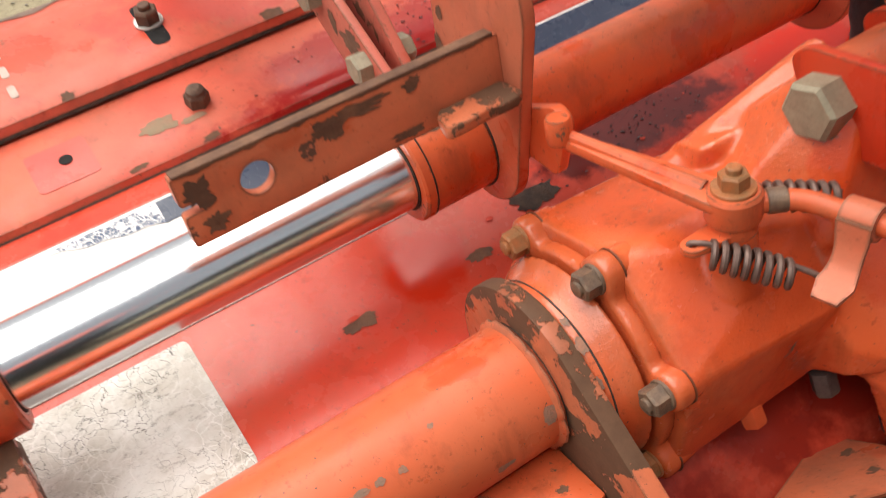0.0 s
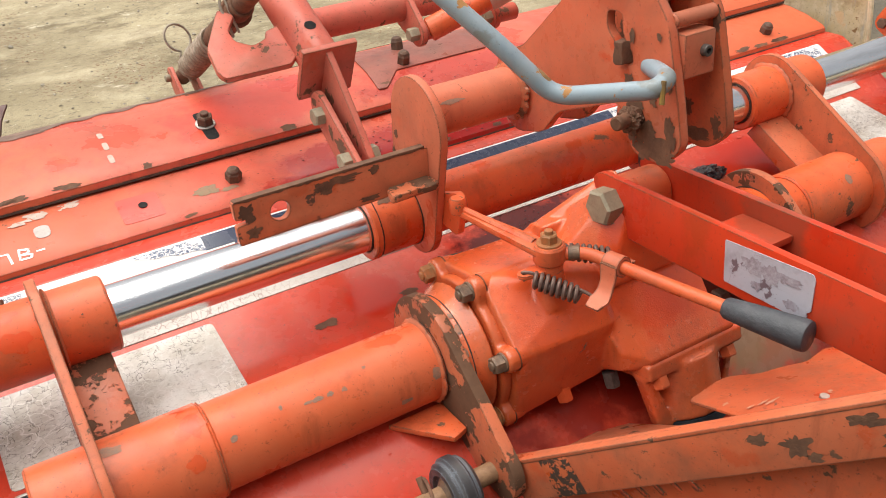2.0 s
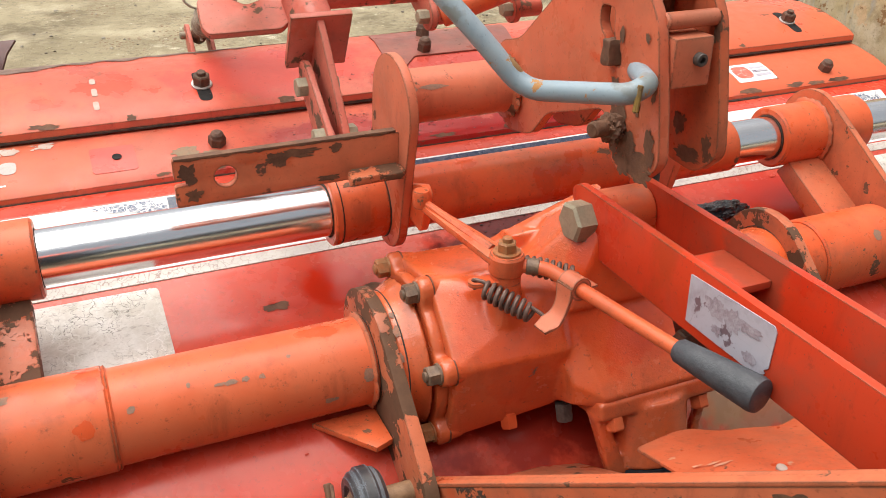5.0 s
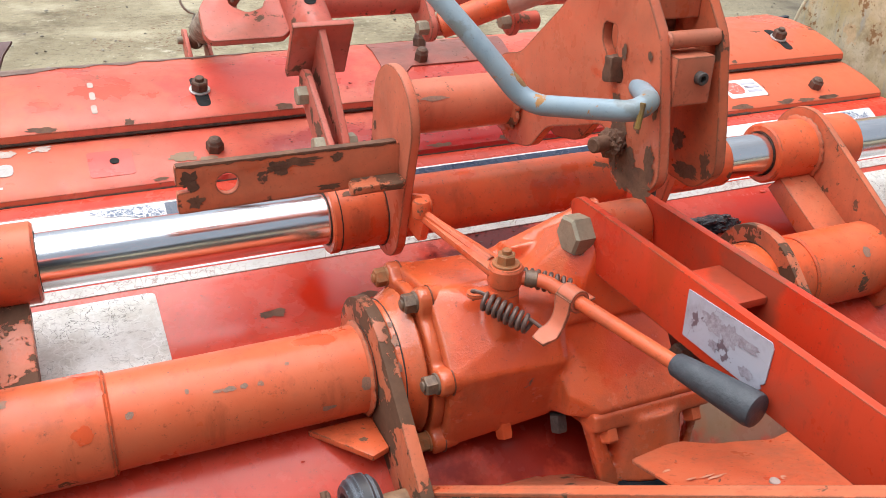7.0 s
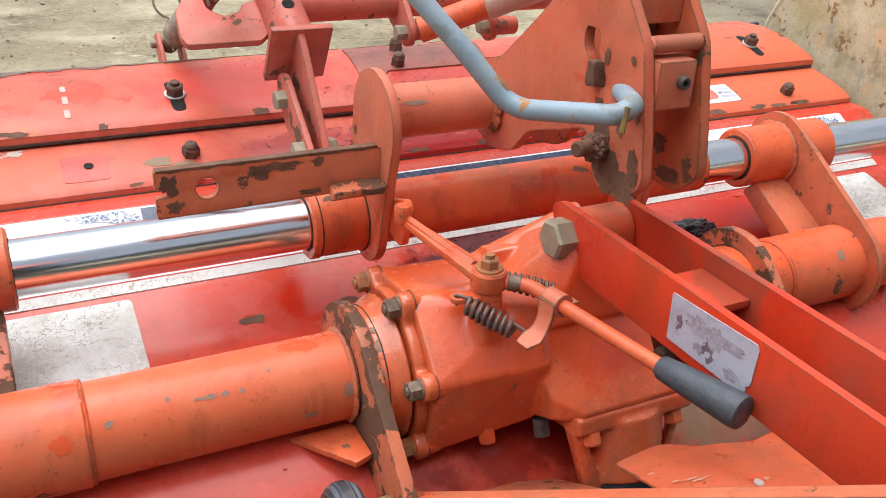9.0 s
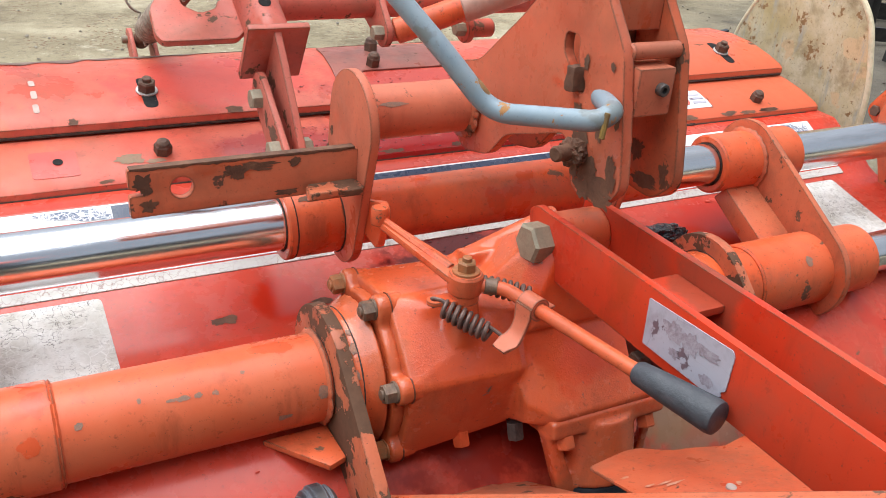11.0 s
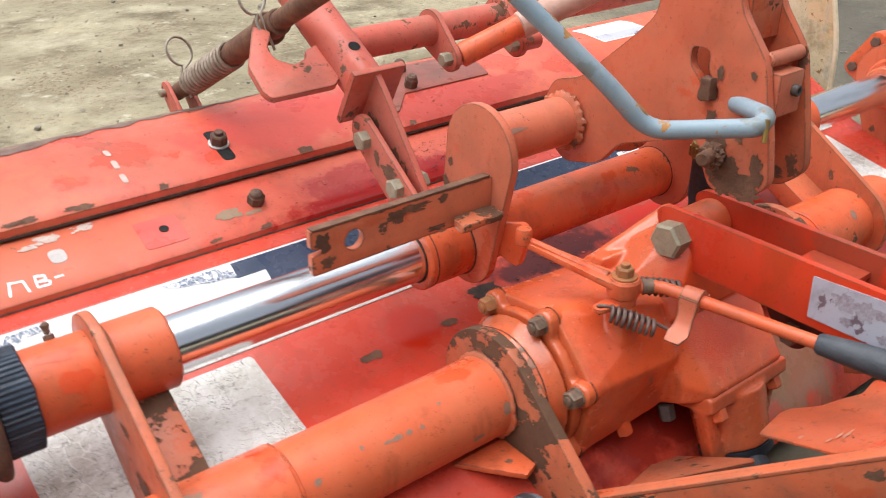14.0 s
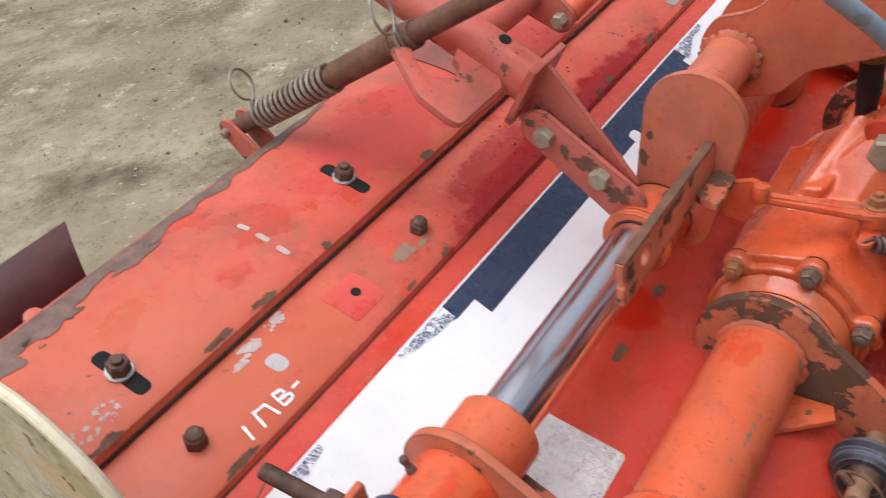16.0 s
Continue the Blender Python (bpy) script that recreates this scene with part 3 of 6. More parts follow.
def debris():
    rng = random.Random(7)
    bm = BM()
    for _ in range(1500):
        x, y = rng.uniform(-1.6, 3.5), rng.uniform(0.9, 4.5)
        if rng.random() < 0.4:
            x, y = rng.uniform(-0.6, 1.6), rng.uniform(-1.0, -0.25)
        r = rng.uniform(0.002, 0.007) * (1 if rng.random() < 0.9 else 2)
        b2 = bmesh.new()
        bmesh.ops.create_icosphere(b2, subdivisions=1, radius=r)
        for v in b2.verts:
            v.co *= rng.uniform(0.6, 1.3)
            v.co.z *= 0.6
        me = bpy.data.meshes.new("t")
        bmesh.ops.translate(b2, verts=b2.verts, vec=(x, y, r * 0.2))
        b2.to_mesh(me)
        b2.free()
        bm.from_mesh(me)
        bpy.data.meshes.remove(me)
    solid("gravel", bm, plain("grit", (0.10, 0.075, 0.055), (0.40, 0.36, 0.30), rough=0.9, scale=9), "scattered grit and soil crumbs on the yard", "gravel", kind="stuff")


def straw():
    rng = random.Random(11)
    bm = BM()
    for _ in range(260):
        if rng.random() < 0.4:
            x, y = rng.uniform(-0.5, 1.4), rng.uniform(-0.9, -0.2)
        else:
            x, y = rng.uniform(-1.3, 1.5), rng.uniform(0.85, 2.6)
        L, w, t = rng.uniform(0.003, 0.015), rng.uniform(0.0005, 0.0011), rng.uniform(0, 6.3)
        dx, dy = math.cos(t), math.sin(t)
        z = 0.006
        q = [(x - dx * L - dy * w, y - dy * L + dx * w, z), (x + dx * L - dy * w, y + dy * L + dx * w, z), (x + dx * L + dy * w, y + dy * L - dx * w, z), (x - dx * L + dy * w, y - dy * L - dx * w, z)]
        top = [bm.verts.new((u, v, h + 0.002)) for u, v, h in q]
        low = [bm.verts.new(p) for p in q]
        bm.faces.new(top)
        for k in range(4):
            bm.faces.new((top[k], low[k], low[(k + 1) % 4], top[(k + 1) % 4]))
    solid("straw", bm, plain("pale_straw", (0.45, 0.38, 0.24), (0.60, 0.52, 0.36), rough=0.8, scale=20), "pale straw bits scattered over the yard", "straw", kind="stuff")


ground()
debris()
straw()


# ---- tiller hood ----
def sheet(bm, prof, x0, x1, th, skew=(0.0, 0.0), nx=1):
    """A bent sheet along x: a profile of (y, z), th thick. skew: how far the ends lean outwards with y."""
    pts = [Vector(p) for p in prof]
    nor = []
    for i in range(len(pts)):
        d = (pts[min(i + 1, len(pts) - 1)] - pts[max(i - 1, 0)]).normalized()
        nor.append(Vector((d.y, -d.x)))
    low = [p + n * th for p, n in zip(pts, nor)]
    y0 = pts[0].x
    def end(x, k, p):
        return x + k * (p.x - y0)
    loops = []
    for i in range(nx + 1):
        f = i / nx
        ring = []
        for p in pts + low[::-1]:
            xa, xb = end(x0, -skew[0], p), end(x1, skew[1], p)
            ring.append(bm.verts.new((xa + (xb - xa) * f, p.x, p.y)))
        loops.append(ring)
    m = len(loops[0])
    for a, b in zip(loops, loops[1:]):
        for k in range(m):
            bm.faces.new((a[k], a[(k + 1) % m], b[(k + 1) % m], b[k]))
    n = len(pts)
    for ring, flip in ((loops[0], False), (loops[-1], True)):
        for k in range(n - 1):
            q = [ring[k], ring[k + 1], ring[m - 2 - k], ring[m - 1 - k]]
            bm.faces.new(q[::-1] if flip else q)
    return bm


HOOD = [(-0.168, 0.025), (-0.160, 0.052), (-0.135, 0.085), (-0.10, 0.115), (-0.05, 0.145), (0.0, 0.166), (0.09, 0.192), (0.165, 0.210), (0.235, 0.228), (0.252, 0.236), (0.262, 0.244), (0.361, 0.302), (0.374, 0.303), (0.405, 0.3035), (0.45, 0.318), (0.51, 0.334), (0.62, 0.362), (0.72, 0.372), (0.75, 0.362), (0.765, 0.31), (0.775, 0.22), (0.78, 0.12)]


def hood_z(y):
    for (a, za), (b, zb) in zip(HOOD, HOOD[1:]):
        if a <= y <= b:
            return za + (zb - za) * (y - a) / (b - a)
    return 0.3


def patch(bm, x0, x1, y0, y1, lift=0.0012, rows=6, zf=hood_z, corner=0.006):
    """A thin sheet laid on the hood, from x0 to x1 and y0 to y1, with clipped corners."""
    out = rounded([(x0, y0), (x1, y0), (x1, y1), (x0, y1)], corner, 3)
    b2 = bmesh.new()
    vs = [b2.verts.new((u, v, 0)) for u, v in out]
    b2.faces.new(vs)
    for k in range(1, rows):
        yy = y0 + (y1 - y0) * k / rows
        bmesh.ops.bisect_plane(b2, geom=list(b2.verts) + list(b2.edges) + list(b2.faces), plane_co=(0, yy, 0), plane_no=(0, 1, 0))
    r = bmesh.ops.extrude_face_region(b2, geom=list(b2.faces))
    top = {g for g in r["geom"] if isinstance(g, bmesh.types.BMVert)}
    for v in b2.verts:
        v.co.z = zf(v.co.y) + (lift if v in top else 0.0003)
    return join(bm, b2)


def fragments(bm, x0, x1, y0, y1, n, small, big, lift, seed, zf=hood_z, thin=1.0):
    """Flakes of torn vinyl or paint, fewer towards x0."""
    rng = random.Random(seed)
    for _ in range(n):
        f = rng.random() ** (1 / (1 + thin))
        cx, cy, r = x0 + (x1 - x0) * f, rng.uniform(y0, y1), rng.uniform(small, big)
        k, a0 = rng.randint(5, 8), rng.uniform(0, 6)
        vs = []
        for i in range(k):
            rr = r * rng.uniform(0.45, 1.3)
            x, y = cx + 1.3 * rr * math.cos(a0 + 6.283 * i / k), min(max(cy + rr * math.sin(a0 + 6.283 * i / k), y0), y1)
            vs.append(bm.verts.new((x, y, zf(y) + lift + rng.uniform(0, 0.0002))))
        bm.faces.new(vs)
    return bm


def blot(bm, cx, cy, rx, ry, seed, lift=0.0008, zf=hood_z):
    """A flake or stain with an uneven border."""
    vs = []
    for i in range(40):
        t = 2 * math.pi * i / 40
        k = 1 + 0.55 * noise.noise(Vector((math.cos(t) * 1.6, math.sin(t) * 1.6, seed))) + 0.35 * noise.noise(Vector((math.cos(t) * 5, math.sin(t) * 5, seed + 9)))
        x, y = cx + rx * k * math.cos(t), cy + ry * k * math.sin(t)
        vs.append(bm.verts.new((x, y, zf(y) + lift)))
    c = bm.verts.new((cx, cy, zf(cy) + lift))
    for i in range(40):
        bm.faces.new((c, vs[i], vs[(i + 1) % 40]))
    return bm


hood = thing("tiller_hood", (0.155, 0.3, 0.0), "red steel rotary tiller hood with bolted cover plates", "tiller hood")
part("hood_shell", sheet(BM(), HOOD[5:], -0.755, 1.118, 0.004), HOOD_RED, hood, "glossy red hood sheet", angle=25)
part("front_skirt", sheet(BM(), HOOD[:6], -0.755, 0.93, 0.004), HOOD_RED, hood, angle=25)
for xs in (-0.767, 1.118):
    ol = [(y, z) for y, z in HOOD[5:]] + [(0.74, 0.006), (0.0, 0.006)]
    part("side_plate", slab(BM(), [(y, z - 0.002) for y, z in ol], "x", xs, xs + 0.012, bev=0.0015), HOOD_RED, hood)

# the two cover plates, one lapping over the other
LOW = [(0.403, 0.300), (0.398, 0.305), (0.399, 0.3125), (0.406, 0.3185), (0.45, 0.335), (0.50, 0.346), (0.56, 0.354)]
UP = [(0.514, 0.349), (0.508, 0.355), (0.509, 0.365), (0.518, 0.372), (0.545, 0.382), (0.60, 0.398), (0.66, 0.4045), (0.725, 0.401), (0.743, 0.396), (0.757, 0.380), (0.764, 0.345)]
low_plate = part("lower_cover_plate", sheet(BM(), LOW, -0.745, 1.118, 0.005, (0.05, -0.04)), PLANK_RED, hood, "faded red cover plate with a rolled edge", angle=28)
up_plate = part("upper_cover_plate", sheet(BM(), UP, -0.757, 1.112, 0.005, (0.0, -0.10)), PLANK_RED, hood, "faded red slotted cover plate, rubbed bare along its rear edge", angle=28)


def along_prof(prof, y):
    for (a, za), (b, zb) in zip(prof, prof[1:]):
        if a <= y <= b:
            return za + (zb - za) * (y - a) / (b - a), math.atan2(zb - za, b - a)
    return prof[-1][1], 0.0


def up_z(y):
    return along_prof(UP[3:], y)[0]


def low_z(y):
    return along_prof(LOW[3:], y)[0]


def nut_on(prof, x, y, parent, mat=BOLT_RUST, af=0.024, h=0.016, **kw):
    z, a = along_prof(prof[3:], y)
    bolt((x, y, z), (0, -math.sin(a), math.cos(a)), af, h, mat, parent, **kw)


for x, y in ((-0.207, 0.570), (-0.624, 0.564), (0.985, 0.572)):
    bm = patch(BM(), x - 0.0105, x + 0.0105, y - 0.041, y + 0.038, 0.0007, 8, up_z, 0.0104)
    part("adjusting_slot", bm, HOLE, up_plate)
    z, a = along_prof(UP[3:], y)
    part("washer", lathe(BM(), [(0, 0), (0, 0.0165), (0.0022, 0.0165), (0.0028, 0.0159), (0.0028, 0)], along((x, y, z + 0.0008), (0, -math.sin(a), math.cos(a))), 28), ZINC, up_plate)
    nut_on(UP, x, y, up_plate, stud=0.006, turn=15, h=0.019)
for x, y in ((-0.212, 0.449), (-0.634, 0.452), (0.967, 0.432)):
    nut_on(LOW, x, y, low_plate, af=0.023, h=0.015, domed=True, turn=x * 90)
# bare hole with a square of brighter paint round it
part("paint_square", patch(BM(), -0.392, -0.330, 0.418, 0.474, 0.0008, zf=low_z), paint("fresh_red_square", (0.60, 0.050, 0.040), (0.62, 0.085, 0.065), chip=0.28, grime=0.3), low_plate)
bm = BM()
lathe(bm, [(0, 0.0068), (0.0006, 0.0068), (0.0006, 0)], along((-0.356, 0.447, low_z(0.447) + 0.0012), (0, -0.29, 0.957)), 20)
part("bolt_hole", bm, HOLE, low_plate)
# mending plate with two nuts
MEND = [(0.101, 0.541), (0.119, 0.540), (0.163, 0.584), (0.36, 0.584), (0.39, 0.700), (0.122, 0.712)]
bm = BM()
slab(bm, rounded(MEND, 0.004), "z", 0, 0.003)
for k in range(14):
    bmesh.ops.bisect_plane(bm, geom=bm.verts[:] + bm.edges[:] + bm.faces[:], plane_co=(0, 0.550 + k * 0.0115, 0), plane_no=(0, 1, 0))
for v in bm.verts:
    v.co.z += up_z(max(v.co.y, 0.523)) + 0.0004
part("mending_plate", bm, paint("brown_red_plate", (0.30, 0.085, 0.062), (0.24, 0.072, 0.055), chip=0.33, grime=0.9, soil=(0.11, 0.06, 0.045)), up_plate, "brownish mending plate")
nut_on(UP, 0.212, 0.668, up_plate, af=0.022, h=0.02, domed=True)
nut_on(UP, 0.186, 0.600, up_plate, af=0.022, h=0.02, domed=True)
# marks and worn stickers on the plates
for x, y in ((-0.3665, 0.612), (-0.367, 0.579), (-0.3685, 0.545)):
    part("pale_dash", patch(BM(), x - 0.0042, x + 0.0042, y - 0.010, y + 0.010, 0.0009, 3, up_z, 0.004), WHITE_PAINT, up_plate)
part("oval_spot", patch(BM(), -0.511, -0.489, 0.440, 0.467, 0.0009, 4, low_z, 0.0125), plain("grey_spot", (0.40, 0.36, 0.34), (0.5, 0.46, 0.44), scale=60), low_plate)
for x0, x1, y0, y1 in ((-0.470, -0.442, 0.489, 0.505), (-0.516, -0.488, 0.484, 0.502), (-0.540, -0.520, 0.480, 0.490)):
    part("sticker_scrap", fragments(BM(), x0, x1, y0, min(y1, 0.525), 26, 0.0015, 0.0050, 0.0008, int(abs(x0) * 999), low_z), WHITE_PAINT, low_plate)
def brush(pts, w, seed):
    """A hand-painted stroke lying on the lower cover plate."""
    rng = random.Random(seed)
    path = [Vector(p) for p in pts]
    rows_ = []
    for a, c in zip(path, path[1:]):
        d = (c - a).normalized()
        nn = Vector((-d.y, d.x))
        for k in range(5):
            p = a.lerp(c, k / 4)
            h = w * rng.uniform(0.38, 0.60)
            rows_.append((p + nn * h, p - nn * h))
    bm = BM()
    v = [[bm.verts.new((q.x, q.y, low_z(q.y) + 0.0009)) for q in r] for r in rows_]
    for a, c in zip(v, v[1:]):
        bm.faces.new((a[0], a[1], c[1], c[0]))
    return bm


STROKES = [[(-0.589, 0.428), (-0.594, 0.409)], [(-0.574, 0.409), (-0.569, 0.431)], [(-0.571, 0.430), (-0.553, 0.428)], [(-0.553, 0.429), (-0.551, 0.408)],
           [(-0.540, 0.411), (-0.538, 0.431)], [(-0.539, 0.430), (-0.526, 0.427), (-0.527, 0.421), (-0.538, 0.420)], [(-0.538, 0.420), (-0.523, 0.417), (-0.525, 0.411), (-0.540, 0.411)], [(-0.517, 0.419), (-0.505, 0.419)]]
for k, st in enumerate(STROKES):
    part("painted_stroke", brush(st, 0.0036, k), WHITE_VINYL, low_plate, "hand-painted white letters" if k == 0 else "")
part("white_label", patch(BM(), 0.70, 0.86, 0.60, 0.70, 0.0010, 3, up_z, 0.004), WHITE_VINYL, up_plate)
part("label_print", patch(BM(), 0.705, 0.855, 0.605, 0.635, 0.0016, 2, up_z, 0.003), STICKER, up_plate)
part("white_label", patch(BM(), 0.755, 0.845, 0.425, 0.480, 0.0010, 3, low_z, 0.004), WHITE_VINYL, low_plate)
part("label_print", patch(BM(), 0.762, 0.80, 0.435, 0.472, 0.0016, 2, low_z, 0.012), sheet_mat("red_label_print", (0.62, 0.12, 0.08), (0.75, 0.6, 0.55), 70, 0, 0.03), low_plate)
for k in range(3):
    part("label_print", patch(BM(), 0.806, 0.840, 0.437 + k * 0.012, 0.443 + k * 0.012, 0.0016, 1, low_z, 0.001), STICKER, low_plate)
part("grey_chip", patch(BM(), 0.605, 0.66, 0.410, 0.428, 0.0012, 2, low_z, 0.008), plain("grey_chip", (0.25, 0.22, 0.18), (0.4, 0.37, 0.32), scale=60), low_plate)

# decal band on the slope of the hood, silver tapes in front of the slide rod
part("white_decal", patch(BM(), -0.745, 1.045, 0.259, 0.3580, 0.0010, 8, corner=0.004), WHITE_VINYL, hood, "scuffed white decal band")
part("navy_decal", patch(BM(), -0.305, 0.47, 0.3335, 0.3550, 0.0018, 4, corner=0.002), NAVY_VINYL, hood, "navy blue decal stripe")
part("navy_decal", patch(BM(), -0.262, 0.455, 0.309, 0.3337, 0.0018, 3, corner=0.002), NAVY_VINYL, hood)
for x0, x1, y0, y1 in ((0.19, 0.215, 0.296, 0.322), (0.222, 0.242, 0.290, 0.312), (0.250, 0.268, 0.300, 0.325)):
    part("white_mark", patch(BM(), x0, x1, y0, y1, 0.0026, 3, corner=0.009), WHITE_VINYL, hood)
part("edge_strip", patch(BM(), -0.745, 1.045, 0.243, 0.2565, 0.0016, 2, corner=0.002), sheet_mat("grey_edge_strip", (0.55, 0.54, 0.50), (0.3, 0.2, 0.17), 90, 0, 0.05, dirt_amt=0.7), hood)
for x0, x1, y0, y1 in ((-0.635, -0.342, 0.088, 0.234), (0.845, 1.000, 0.06, 0.232)):
    part("silver_tape", patch(BM(), x0, x1, y0, y1, 0.0012, 6, corner=0.008), SILVER_TAPE, hood, "crazed silver reflective tape")
for x0, x1, y0, y1 in ((-0.222, -0.186, 0.150, 0.168), (-0.085, -0.06, 0.155, 0.168)):
    part("bare_flake", blot(BM(), (x0 + x1) / 2, (y0 + y1) / 2, (x1 - x0) / 2, 0.007, x0 * 50), RUST, hood)


def seam(parent, x0, x1, y, z, r, seed):
    """A ragged line of packed dirt along a joint."""
    rng = random.Random(seed)
    n = int((x1 - x0) / 0.004)
    pts, rs = [], []
    for i in range(n + 1):
        x = x0 + (x1 - x0) * i / n
        w = noise.noise(Vector((x * 22, seed, 0))) + 0.7 * noise.noise(Vector((x * 75, seed, 4)))
        pts.append((x, y + 0.0008 * w, z - 0.0010 + rng.uniform(-0.0003, 0.0003)))
        rs.append(r * (0.80 + 0.35 * w + (0.5 if noise.noise(Vector((x * 6, seed, 8))) > 0.35 else 0)))
    return part("packed_dirt", sweep(BM(), pts, rs, 7), GRIME, parent)


seam(hood, -0.755, 1.110, 0.5095, 0.3530, 0.0034, 1)
seam(hood, -0.74, 1.083, 0.3990, 0.3035, 0.0036, 2)


def ragged(bm, x0, x1, ya, yb, zf, seed, amp=0.018, lift=0.0009, taper=0.0):
    """A rubbed zone with an uneven border, lying on a sheet."""
    n = 120
    rows = []
    for i in range(n + 1):
        x = x0 + (x1 - x0) * i / n
        w = 0.5 + 0.9 * noise.noise(Vector((x * 9, seed, 0))) + 0.5 * noise.noise(Vector((x * 31, seed, 3)))
        y0 = ya + amp * w + taper * i / n
        rows.append([(x, y0 + (yb - y0) * k / 5) for k in range(6)])
    v = [[bm.verts.new((x, y, zf(y) + lift)) for x, y in r] for r in rows]
    for i in range(n):
        for k in range(5):
            bm.faces.new((v[i][k], v[i + 1][k], v[i + 1][k + 1], v[i][k + 1]))
    return bm


def specks(bm, x0, x1, y0, y1, zf, n, seed, small=0.0006, big=0.0018, lift=0.0007):
    """Flat beads of oil or water: low domes of a few facets."""
    rng = random.Random(seed)
    for _ in range(n):
        x, y = rng.gauss((x0 + x1) / 2, (x1 - x0) / 4), rng.uniform(y0, y1)
        r = small + (big - small) * rng.random() ** 3
        z = zf(y) + lift
        k, st = 7, rng.uniform(1.0, 1.8)
        top = bm.verts.new((x, y, z + r * 0.35))
        ring = [bm.verts.new((x + st * r * math.cos(6.2832 * i / k), y + r * math.sin(6.2832 * i / k), z)) for i in range(k)]
        for i in range(k):
            bm.faces.new((top, ring[i], ring[(i + 1) % k]))
    return bm


for x0, x1, ya, amp, taper, sd in ((-0.412, -0.304, 0.342, 0.012, -0.012, 2), (-0.741, -0.640, 0.306, 0.022, 0.030, 5), (-0.615, -0.555, 0.332, 0.016, 0.010, 8), (0.470, 0.585, 0.318, 0.026, 0.020, 11), (0.92, 1.03, 0.322, 0.020, 0.0, 14)):
    part("flaking_decal", ragged(BM(), x0, x1, ya, 0.3545, hood_z, sd, amp, 0.0019, taper), TORN_NAVY, hood, "flaking navy vinyl over white")


def low_front(y):
    return along_prof(LOW[1:], max(y, LOW[1][0] + 0.0003))[0]


tagged(part("oil_specks", specks(BM(), -0.14, 0.30, 0.401, 0.480, low_front, 260, 4), SPECK, low_plate), kind="stuff")
tagged(part("oil_specks", specks(BM(), -0.10, 0.42, 0.523, 0.56, up_z, 90, 6), SPECK, up_plate), kind="stuff")
tagged(part("oil_specks", specks(BM(), 0.06, 0.30, 0.18, 0.242, hood_z, 160, 9, lift=0.0012), SPECK, hood), kind="stuff")
tagged(part("water_drops", specks(BM(), -0.45, 0.9, -0.10, 0.235, hood_z, 70, 12, 0.0012, 0.0045), WET_RED, hood), kind="stuff")
rng = random.Random(21)
for prof, pl, yy in ((UP, up_plate, 0.5125), (LOW, low_plate, 0.4020)):
    for _ in range(13):
        bm = blot(BM(), rng.uniform(-0.74, 1.05), yy + rng.uniform(-0.001, 0.0015), rng.uniform(0.006, 0.026), rng.uniform(0.0025, 0.0050), rng.uniform(0, 90), 0.0007, lambda y: along_prof(prof[2:], max(y, prof[2][0] + 0.0002))[0])
        part("dirt_patch", bm, RUST, pl)


def up_full(y):
    return along_prof(UP[3:], min(y, 0.7635))[0]


part("bare_rear_edge", ragged(BM(), -0.756, -0.06, 0.676, 0.760, up_full, 4, 0.026, taper=0.034), BARE, up_plate, "paint rubbed bare along the edge")
part("bare_rear_edge", ragged(BM(), -0.06, 0.40, 0.738, 0.760, up_full, 9, 0.008), BARE, up_plate)
SMEAR = plain("grey_mud_smear", (0.24, 0.19, 0.12), (0.34, 0.16, 0.10), rough=0.8, scale=45)
for x, y, rx, ry in ((-0.262, 0.440, 0.018, 0.009), (-0.225, 0.432, 0.012, 0.004)):
    part("mud_smear", blot(BM(), x, y, rx, ry, x * 70, 0.0007, low_z), SMEAR, low_plate)
for x, y, rx, ry in ((-0.700, 0.688, 0.05, 0.024), (-0.610, 0.692, 0.035, 0.016), (-0.480, 0.700, 0.04, 0.014)):
    part("bare_flake", blot(BM(), x, y, rx, ry, x * 31, 0.0011, up_full), BARE, up_plate)
part("paint_scrape", fragments(BM(), -0.735, -0.655, 0.522, 0.548, 40, 0.0008, 0.0030, 0.0007, 5, up_z, 0.5), WHITE_PAINT, up_plate)


# ---- slide rods and their end castings ----
RY, RZ, RR = 0.167, 0.331, 0.0330
FY, FZ = 0.0, 0.210
slide = thing("slide_rod", (0.15, RY, RZ - RR), "polished chrome slide rod lying across the tiller", "rod", "chrome slide rods")
part("chrome_bar", rod(BM(), (-0.74, RY, RZ), (1.10, RY, RZ), RR, 64), CHROME, slide)
slide2 = thing("slide_rod", (0.15, FY, FZ - RR), "polished chrome slide rod inside the cross tube", "rod", "chrome slide rods")
part("chrome_bar", rod(BM(), (-0.74, FY, FZ), (1.10, FY, FZ), RR, 64), CHROME, slide2)


